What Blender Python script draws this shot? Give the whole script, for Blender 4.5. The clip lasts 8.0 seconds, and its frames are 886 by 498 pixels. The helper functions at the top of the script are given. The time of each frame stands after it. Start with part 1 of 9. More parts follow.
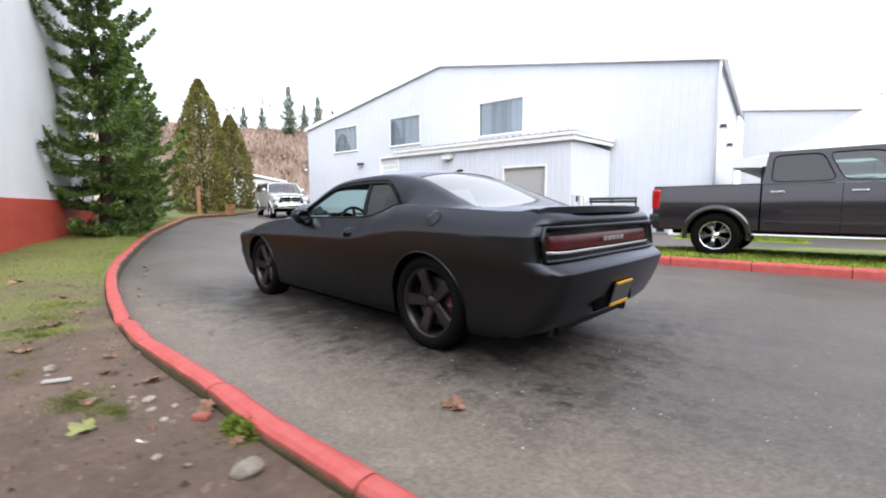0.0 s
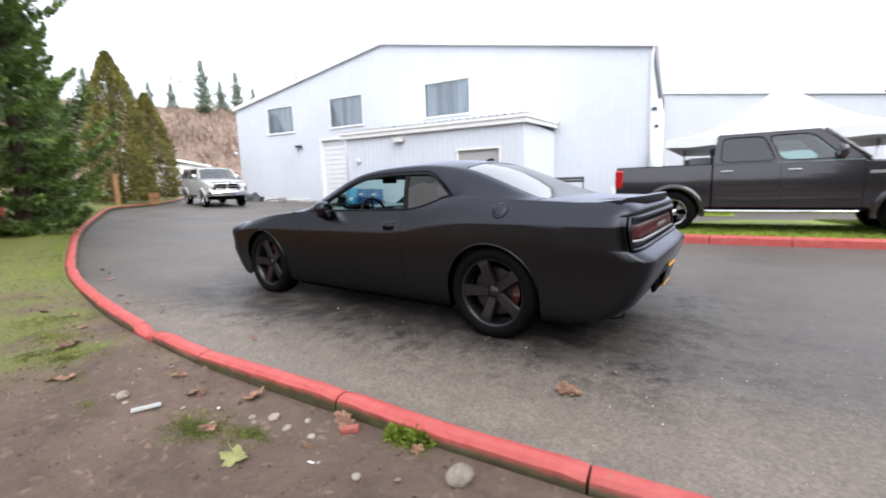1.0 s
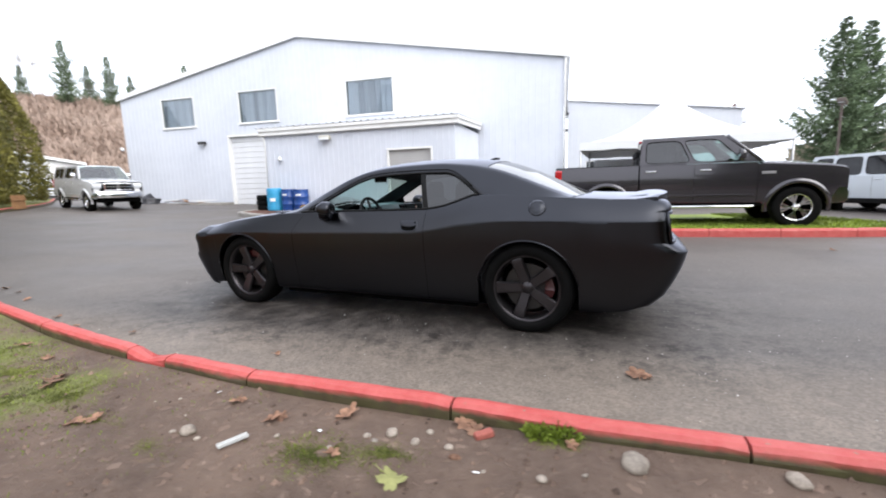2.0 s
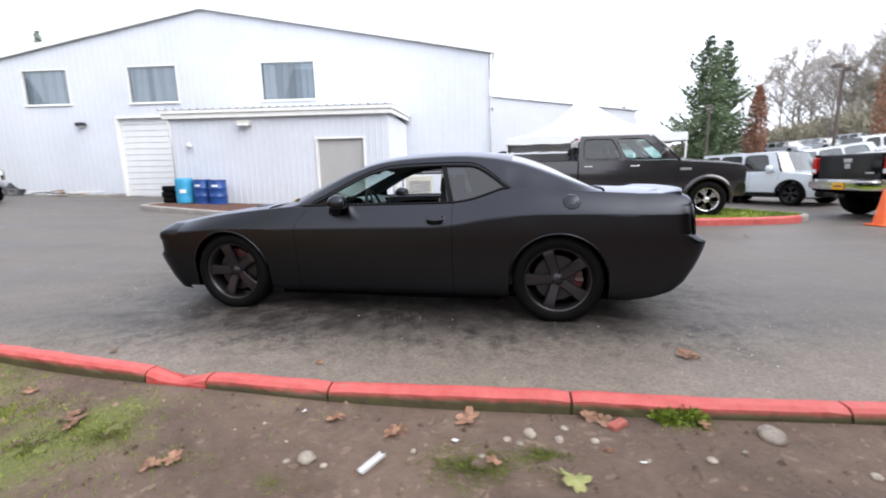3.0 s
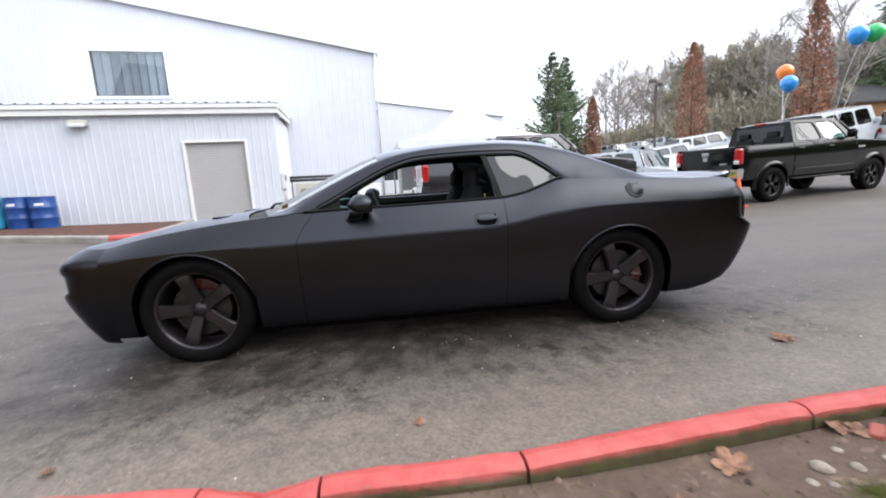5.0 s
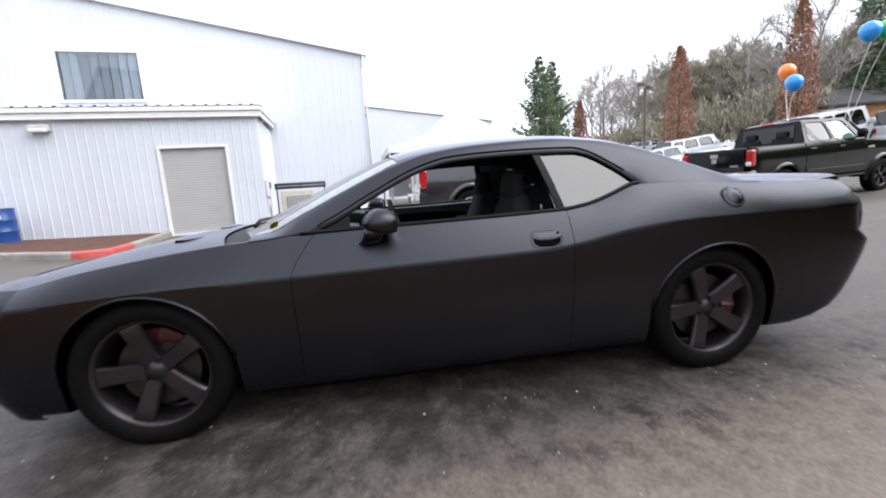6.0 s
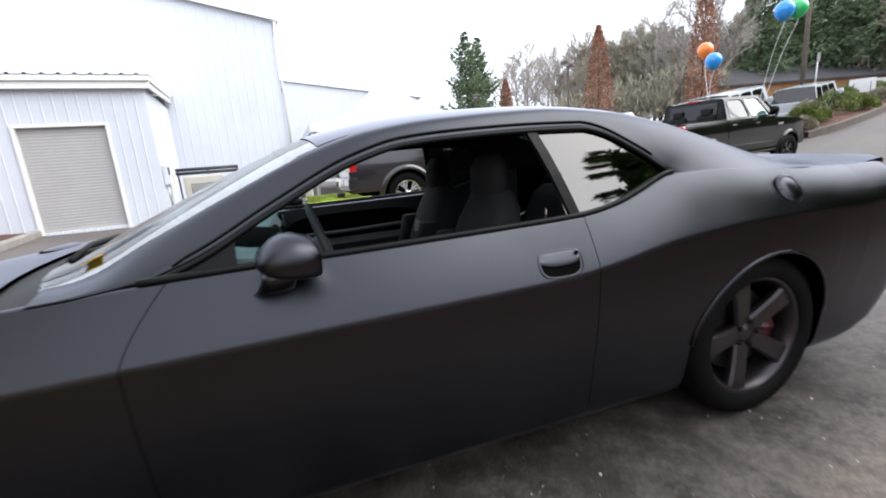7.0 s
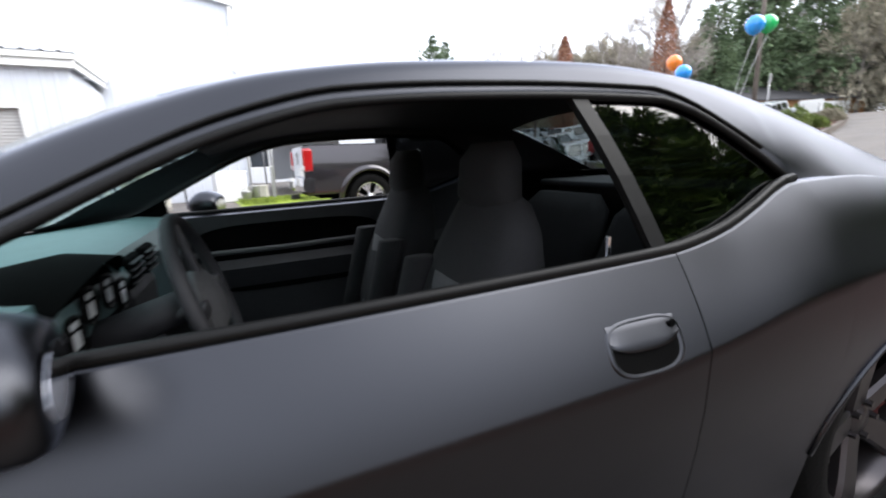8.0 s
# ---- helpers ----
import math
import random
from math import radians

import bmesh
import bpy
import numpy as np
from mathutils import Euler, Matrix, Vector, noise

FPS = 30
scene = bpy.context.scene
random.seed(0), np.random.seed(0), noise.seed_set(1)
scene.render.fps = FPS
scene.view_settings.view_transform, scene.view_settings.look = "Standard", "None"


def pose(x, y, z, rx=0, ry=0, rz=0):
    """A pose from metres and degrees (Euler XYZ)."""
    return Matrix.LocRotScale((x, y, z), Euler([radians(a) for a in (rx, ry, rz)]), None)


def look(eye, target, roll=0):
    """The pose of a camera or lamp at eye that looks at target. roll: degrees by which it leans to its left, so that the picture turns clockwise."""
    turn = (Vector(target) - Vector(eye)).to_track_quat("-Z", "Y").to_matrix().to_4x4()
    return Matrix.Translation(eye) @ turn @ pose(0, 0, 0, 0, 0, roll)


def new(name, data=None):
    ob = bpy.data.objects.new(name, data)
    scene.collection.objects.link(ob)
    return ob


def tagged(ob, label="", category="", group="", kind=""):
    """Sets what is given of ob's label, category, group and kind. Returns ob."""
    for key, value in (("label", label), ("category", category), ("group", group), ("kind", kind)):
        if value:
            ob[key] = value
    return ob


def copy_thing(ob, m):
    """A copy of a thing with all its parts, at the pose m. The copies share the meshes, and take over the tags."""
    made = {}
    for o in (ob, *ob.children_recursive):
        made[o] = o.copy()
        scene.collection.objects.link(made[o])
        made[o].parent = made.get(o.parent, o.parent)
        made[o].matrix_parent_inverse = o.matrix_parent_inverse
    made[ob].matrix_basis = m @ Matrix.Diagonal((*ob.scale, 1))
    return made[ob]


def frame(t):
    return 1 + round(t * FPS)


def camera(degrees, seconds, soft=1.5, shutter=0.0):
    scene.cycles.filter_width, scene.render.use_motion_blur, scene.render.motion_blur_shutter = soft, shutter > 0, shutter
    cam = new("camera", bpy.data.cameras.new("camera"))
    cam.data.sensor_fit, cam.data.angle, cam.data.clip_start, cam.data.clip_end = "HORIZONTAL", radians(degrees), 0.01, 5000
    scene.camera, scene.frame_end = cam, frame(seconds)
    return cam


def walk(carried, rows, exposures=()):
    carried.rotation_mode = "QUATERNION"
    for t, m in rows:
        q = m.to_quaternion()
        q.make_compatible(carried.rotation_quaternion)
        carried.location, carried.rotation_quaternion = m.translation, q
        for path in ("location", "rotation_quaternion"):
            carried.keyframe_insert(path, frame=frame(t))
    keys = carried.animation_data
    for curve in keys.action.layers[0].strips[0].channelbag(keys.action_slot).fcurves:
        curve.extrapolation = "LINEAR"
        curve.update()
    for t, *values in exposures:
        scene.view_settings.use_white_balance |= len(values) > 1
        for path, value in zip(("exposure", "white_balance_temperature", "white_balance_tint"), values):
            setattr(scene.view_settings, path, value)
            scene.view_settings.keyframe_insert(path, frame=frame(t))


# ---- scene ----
cam = camera(92.4, 8.0, soft=1.9, shutter=0.5)
PATH = [
    (0, (-3.34, 3.509, 1.08), (-2.136, 1.924, 0.886), -0.2),
    (0.5, (-2.949, 3.833, 1.141), (-1.832, 2.19, 0.909), -2.7),
    (1, (-2.522, 4.044, 1.181), (-1.588, 2.299, 0.894), -1.6),
    (1.5, (-2.071, 4.285, 1.204), (-1.392, 2.424, 0.931), -1.3),
    (1.7, (-1.89, 4.322, 1.191), (-1.263, 2.444, 0.909), -1.9),
    (2.8, (-0.828, 4.47, 1.229), (-0.619, 2.509, 0.893), -0.4),
    (3, (-0.635, 4.458, 1.231), (-0.511, 2.492, 0.884), -1.1),
    (3.5, (-0.233, 4.337, 1.204), (-0.273, 2.374, 0.827), 0.7),
    (4, (0.141, 4.22, 1.185), (-0.147, 2.272, 0.836), 1.1),
    (4.5, (0.449, 4.018, 1.175), (0.009, 2.105, 0.795), -0.5),
    (4.7, (0.538, 3.902, 1.165), (0.107, 1.982, 0.808), -2.2),
    (5.8, (0.788, 3.093, 1.167), (0.193, 1.212, 0.841), -3.6),
    (6, (0.748, 2.902, 1.186), (0.205, 1.004, 0.869), -3.6),
    (6.5, (0.674, 2.461, 1.21), (0.021, 0.608, 0.837), -3.1),
    (7, (0.574, 2.057, 1.242), (-0.254, 0.288, 0.81), -4.5),
    (7.5, (0.398, 1.695, 1.216), (-0.431, -0.086, 0.84), -1.4),
    (8, (0.283, 1.403, 1.191), (-0.696, -0.289, 0.769), -2.4),
]
# the film brightens as the dark car fills the picture
walk(cam, [(t, look(eye, target, roll)) for t, eye, target, roll in PATH], [(0, 0.0), (6.4, 0.0), (7.0, 0.08), (7.5, 0.2), (8, 0.38)])

# ---- sky and light ----
world = bpy.data.worlds.new("world")
scene.world = world
world.use_nodes = True
wn, wl = world.node_tree.nodes, world.node_tree.links
sky = wn.new("ShaderNodeTexSky")
sky.sky_type = "NISHITA"
sky.sun_disc = False
sky.sun_elevation = radians(42)
sky.sun_rotation = radians(303)
sky.air_density, sky.dust_density, sky.ozone_density = 1.0, 4.0, 0.5
cloud = wn.new("ShaderNodeMix")
cloud.data_type = "RGBA"
cloud.inputs["Factor"].default_value = 0.86
cloud.inputs["B"].default_value = (11.1, 11.6, 13.0, 1)
wl.new(sky.outputs["Color"], cloud.inputs["A"])
wl.new(cloud.outputs["Result"], wn["Background"].inputs["Color"])
wn["Background"].inputs["Strength"].default_value = 0.190

sun_data = bpy.data.lights.new("sun", "SUN")
sun_data.energy, sun_data.angle, sun_data.color = 3.5, radians(58), (1.0, 0.985, 0.965)
sun = new("sun", sun_data)
sun.matrix_world = look((0, 0, 36), (34, -22, 0))


# ---- materials ----
def mat(name, color, rough=0.6, metal=0.0, vary=0.12, scale=6.0, fine=60.0, bump=0.0, bump_scale=80.0, coat=0.0, spec=0.5, ior=1.5, tint=None,
        second=None, island=0.0, per_object=0.0, emit=None, emit_strength=0.0):
    m = bpy.data.materials.new(name)
    m.use_nodes = True
    n, l = m.node_tree.nodes, m.node_tree.links
    b = n["Principled BSDF"]
    b.inputs["Roughness"].default_value = rough
    b.inputs["Metallic"].default_value = metal
    b.inputs["IOR"].default_value = ior
    b.inputs["Coat Weight"].default_value = coat
    b.inputs["Specular IOR Level"].default_value = spec
    if tint:
        b.inputs["Specular Tint"].default_value = (*tint, 1)
    if coat:
        b.inputs["Coat Roughness"].default_value = 0.06
    tc = n.new("ShaderNodeTexCoord")
    big, small = n.new("ShaderNodeTexNoise"), n.new("ShaderNodeTexNoise")
    big.inputs["Scale"].default_value, small.inputs["Scale"].default_value = scale, fine
    big.inputs["Detail"].default_value, small.inputs["Detail"].default_value = 5, 3
    l.new(tc.outputs["Object"], big.inputs["Vector"])
    l.new(tc.outputs["Object"], small.inputs["Vector"])
    avg = n.new("ShaderNodeMath")
    avg.operation = "MULTIPLY_ADD"
    l.new(small.outputs["Fac"], avg.inputs[0])
    avg.inputs[1].default_value = 0.45
    l.new(big.outputs["Fac"], avg.inputs[2])
    ramp = n.new("ShaderNodeValToRGB")
    dark = [c * (1 - vary) for c in color]
    light = [min(1, c * (1 + vary)) for c in (second or color)]
    ramp.color_ramp.elements[0].position, ramp.color_ramp.elements[1].position = 0.5, 0.95
    ramp.color_ramp.elements[0].color, ramp.color_ramp.elements[1].color = (*dark, 1), (*light, 1)
    l.new(avg.outputs[0], ramp.inputs["Fac"])
    out = ramp.outputs["Color"]
    if island or per_object:
        hsv = n.new("ShaderNodeHueSaturation")
        src = n.new("ShaderNodeNewGeometry").outputs["Random Per Island"] if island else n.new("ShaderNodeObjectInfo").outputs["Random"]
        mr = n.new("ShaderNodeMapRange")
        a = island or per_object
        mr.inputs["To Min"].default_value, mr.inputs["To Max"].default_value = 1 - a, 1 + a
        l.new(src, mr.inputs["Value"])
        l.new(mr.outputs["Result"], hsv.inputs["Value"])
        l.new(out, hsv.inputs["Color"])
        out = hsv.outputs["Color"]
    l.new(out, b.inputs["Base Color"])
    if bump:
        bn = n.new("ShaderNodeTexNoise")
        bn.inputs["Scale"].default_value, bn.inputs["Detail"].default_value = bump_scale, 4
        l.new(tc.outputs["Object"], bn.inputs["Vector"])
        bp = n.new("ShaderNodeBump")
        bp.inputs["Strength"].default_value, bp.inputs["Distance"].default_value = bump, 0.02
        l.new(bn.outputs["Fac"], bp.inputs["Height"])
        l.new(bp.outputs["Normal"], b.inputs["Normal"])
    if emit:
        b.inputs["Emission Color"].default_value = (*emit, 1)
        b.inputs["Emission Strength"].default_value = emit_strength
    return m


def glass_mat(name, tint, rough=0.02, base=0.06, rise=4.0):
    m = bpy.data.materials.new(name)
    m.use_nodes = True
    n, l = m.node_tree.nodes, m.node_tree.links
    n.remove(n["Principled BSDF"])
    tr, gl, mx, lw = n.new("ShaderNodeBsdfTransparent"), n.new("ShaderNodeBsdfGlossy"), n.new("ShaderNodeMixShader"), n.new("ShaderNodeLayerWeight")
    tr.inputs["Color"].default_value = (*tint, 1)
    gl.inputs["Roughness"].default_value = rough
    lw.inputs["Blend"].default_value = 0.5
    power, reflect = n.new("ShaderNodeMath"), n.new("ShaderNodeMath")
    power.operation, power.inputs[1].default_value = "POWER", rise
    reflect.operation, reflect.inputs[1].default_value, reflect.inputs[2].default_value = "MULTIPLY_ADD", 0.92 - base, base
    l.new(lw.outputs["Facing"], power.inputs[0])
    l.new(power.outputs[0], reflect.inputs[0])
    l.new(reflect.outputs[0], mx.inputs[0])
    l.new(tr.outputs[0], mx.inputs[1])
    l.new(gl.outputs[0], mx.inputs[2])
    l.new(mx.outputs[0], n["Material Output"].inputs["Surface"])
    return m


def wrap_mat(name, base, sheen, rough, ior):
    """Satin vinyl film: almost black, with a soft clear-coat sheen and faint orange-peel."""
    m = bpy.data.materials.new(name)
    m.use_nodes = True
    n, l = m.node_tree.nodes, m.node_tree.links
    n.remove(n["Principled BSDF"])
    df, gl, mx, fr = n.new("ShaderNodeBsdfDiffuse"), n.new("ShaderNodeBsdfGlossy"), n.new("ShaderNodeMixShader"), n.new("ShaderNodeLayerWeight")
    df.inputs["Color"].default_value = (*base, 1)
    gl.distribution = "BECKMANN"
    gl.inputs["Color"].default_value = (*sheen, 1)
    fr.inputs["Blend"].default_value = 0.5
    f0 = ((ior - 1) / (ior + 1)) ** 2
    power, reflect = n.new("ShaderNodeMath"), n.new("ShaderNodeMath")
    power.operation, power.inputs[1].default_value = "POWER", 5.0
    reflect.operation, reflect.inputs[1].default_value, reflect.inputs[2].default_value = "MULTIPLY_ADD", 0.84 - f0, f0
    l.new(fr.outputs["Facing"], power.inputs[0])
    l.new(power.outputs[0], reflect.inputs[0])
    vec = n.new("ShaderNodeTexCoord").outputs["Object"]
    smudge = n.new("ShaderNodeTexNoise")
    smudge.inputs["Scale"].default_value, smudge.inputs["Detail"].default_value = 5.0, 6
    l.new(vec, smudge.inputs["Vector"])
    mr = n.new("ShaderNodeMapRange")
    mr.inputs["From Min"].default_value, mr.inputs["From Max"].default_value = 0.3, 0.7
    mr.inputs["To Min"].default_value, mr.inputs["To Max"].default_value = rough - 0.025, rough + 0.025
    l.new(smudge.outputs["Fac"], mr.inputs["Value"])
    l.new(mr.outputs[0], gl.inputs["Roughness"])
    peel = n.new("ShaderNodeTexNoise")
    peel.inputs["Scale"].default_value, peel.inputs["Detail"].default_value = 260.0, 2
    l.new(vec, peel.inputs["Vector"])
    bp = n.new("ShaderNodeBump")
    bp.inputs["Strength"].default_value, bp.inputs["Distance"].default_value = 0.08, 0.0006
    l.new(peel.outputs["Fac"], bp.inputs["Height"])
    l.new(bp.outputs["Normal"], gl.inputs["Normal"])
    l.new(reflect.outputs[0], mx.inputs[0])
    l.new(df.outputs[0], mx.inputs[1])
    l.new(gl.outputs[0], mx.inputs[2])
    l.new(mx.outputs[0], n["Material Output"].inputs["Surface"])
    return m


def node_mix(n, l, fac, a, b):
    mx = n.new("ShaderNodeMix")
    mx.data_type = "RGBA"
    l.new(fac, mx.inputs["Factor"])
    for s, v in ((mx.inputs["A"], a), (mx.inputs["B"], b)):
        if isinstance(v, tuple):
            s.default_value = (*v, 1)
        else:
            l.new(v, s)
    return mx.outputs["Result"]


def noise_fac(n, l, vec, scale, lo, hi, detail=5.0, rough=0.6, stretch=None):
    t = n.new("ShaderNodeTexNoise")
    t.inputs["Scale"].default_value, t.inputs["Detail"].default_value, t.inputs["Roughness"].default_value = scale, detail, rough
    if stretch:
        mp = n.new("ShaderNodeMapping")
        mp.inputs["Scale"].default_value = stretch
        l.new(vec, mp.inputs["Vector"])
        vec = mp.outputs["Vector"]
    l.new(vec, t.inputs["Vector"])
    r = n.new("ShaderNodeMapRange")
    r.inputs["From Min"].default_value, r.inputs["From Max"].default_value = lo, hi
    l.new(t.outputs["Fac"], r.inputs["Value"])
    return r.outputs["Result"], t.outputs["Fac"]


def times(n, l, a, b):
    mu = n.new("ShaderNodeMath")
    mu.operation = "MULTIPLY"
    for i, v in enumerate((a, b)):
        if isinstance(v, float):
            mu.inputs[i].default_value = v
        else:
            l.new(v, mu.inputs[i])
    return mu.outputs[0]


def ramped(n, l, src, lo, hi):
    mr = n.new("ShaderNodeMapRange")
    mr.interpolation_type = "SMOOTHSTEP"
    mr.inputs["From Min"].default_value, mr.inputs["From Max"].default_value = lo, hi
    l.new(src, mr.inputs["Value"])
    return mr.outputs[0]


def asphalt_mat():
    """Old asphalt: warm grey lane, tan dust along the kerb, ragged damp and oily mottling deepened with the car's
    painted shade, coarse stones.
    """
    m = bpy.data.materials.new("asphalt")
    m.use_nodes = True
    n, l = m.node_tree.nodes, m.node_tree.links
    b = n["Principled BSDF"]
    vec = n.new("ShaderNodeTexCoord").outputs["Object"]
    sep = n.new("ShaderNodeSeparateXYZ")
    l.new(vec, sep.inputs[0])
    patch, _ = noise_fac(n, l, vec, 0.45, 0.36, 0.64)
    streak, _ = noise_fac(n, l, vec, 0.7, 0.46, 0.74, stretch=(0.22, 1.5, 1))
    spot, _ = noise_fac(n, l, vec, 3.0, 0.50, 0.72, 8, 0.75)
    col = node_mix(n, l, patch, (0.092, 0.080, 0.071), (0.126, 0.110, 0.098))
    col = node_mix(n, l, times(n, l, streak, 0.7), col, (0.072, 0.065, 0.060))
    dusty = n.new("ShaderNodeMath")
    dusty.operation = "MULTIPLY_ADD"
    l.new(spot, dusty.inputs[0])
    dusty.inputs[1].default_value, dusty.inputs[2].default_value = 0.45, 0.50
    dust = times(n, l, times(n, l, ramped(n, l, sep.outputs["Y"], 1.1, 1.8), ramped(n, l, sep.outputs["X"], -7.0, -3.0)), dusty.outputs[0])
    col = node_mix(n, l, dust, col, (0.230, 0.184, 0.143))
    col = node_mix(n, l, times(n, l, spot, 0.22), col, (0.1795, 0.1623, 0.1458))
    # damp, oily mottling in the stopping place, the coupe's soft shade mixed in: broad stains broken into ragged blots
    # of a few centimetres
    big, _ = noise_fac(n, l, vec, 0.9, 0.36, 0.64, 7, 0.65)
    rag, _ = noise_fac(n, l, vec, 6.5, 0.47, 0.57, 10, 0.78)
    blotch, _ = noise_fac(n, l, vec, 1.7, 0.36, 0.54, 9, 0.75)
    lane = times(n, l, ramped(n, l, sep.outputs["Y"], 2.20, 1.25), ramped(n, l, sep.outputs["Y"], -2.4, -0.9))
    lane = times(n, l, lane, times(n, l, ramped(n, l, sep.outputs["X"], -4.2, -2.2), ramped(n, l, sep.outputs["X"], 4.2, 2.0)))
    wet_shade = n.new("ShaderNodeMath")
    wet_shade.operation, wet_shade.use_clamp = "MULTIPLY_ADD", True
    l.new(times(n, l, rag, blotch), wet_shade.inputs[0])
    wet_shade.inputs[1].default_value = 0.85
    l.new(times(n, l, big, 0.30), wet_shade.inputs[2])
    col = node_mix(n, l, times(n, l, times(n, l, wet_shade.outputs[0], lane), 0.92), col, (0.022, 0.019, 0.017))
    # old oil drips, ragged, and the shade below the sills painted in with them
    drip_shade, _ = noise_fac(n, l, vec, 3.4, 0.36, 0.54, 10, 0.8)
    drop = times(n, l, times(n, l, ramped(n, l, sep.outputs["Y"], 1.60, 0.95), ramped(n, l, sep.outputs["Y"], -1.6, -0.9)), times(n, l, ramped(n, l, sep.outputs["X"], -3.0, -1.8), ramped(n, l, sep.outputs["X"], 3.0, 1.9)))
    col = node_mix(n, l, times(n, l, times(n, l, drip_shade, drop), 0.85), col, (0.020, 0.017, 0.015))
    # scattered small dark blots everywhere
    blot, _ = noise_fac(n, l, vec, 7.0, 0.64, 0.74, 6, 0.7)
    col = node_mix(n, l, times(n, l, blot, 0.45), col, (0.0397, 0.0356, 0.0325))
    # stones of the surface, and pits between them
    vor = n.new("ShaderNodeTexVoronoi")
    vor.inputs["Scale"].default_value = 70
    l.new(vec, vor.inputs["Vector"])
    rnd = n.new("ShaderNodeMapRange")
    rnd.inputs["To Min"].default_value, rnd.inputs["To Max"].default_value = 0.80, 1.24
    sepc = n.new("ShaderNodeSeparateColor")
    l.new(vor.outputs["Color"], sepc.inputs[0])
    l.new(sepc.outputs[0], rnd.inputs["Value"])
    hsv = n.new("ShaderNodeHueSaturation")
    l.new(col, hsv.inputs["Color"])
    l.new(rnd.outputs[0], hsv.inputs["Value"])
    pit, praw = noise_fac(n, l, vec, 24.0, 0.56, 0.66, 8, 0.75)
    col = node_mix(n, l, times(n, l, pit, 0.36), hsv.outputs[0], (0.035, 0.031, 0.028))
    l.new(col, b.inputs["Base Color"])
    b.inputs["Specular IOR Level"].default_value = 0.34
    rr = n.new("ShaderNodeMapRange")
    rr.inputs["To Min"].default_value, rr.inputs["To Max"].default_value = 0.46, 0.64
    l.new(patch, rr.inputs["Value"])
    l.new(rr.outputs[0], b.inputs["Roughness"])
    rise = n.new("ShaderNodeMath")
    rise.operation, rise.inputs[1].default_value = "MULTIPLY_ADD", 0.6
    l.new(vor.outputs["Distance"], rise.inputs[0])
    l.new(praw, rise.inputs[2])
    bp = n.new("ShaderNodeBump")
    bp.inputs["Strength"].default_value, bp.inputs["Distance"].default_value = 0.4, 0.006
    l.new(rise.outputs[0], bp.inputs["Height"])
    l.new(bp.outputs["Normal"], b.inputs["Normal"])
    return m


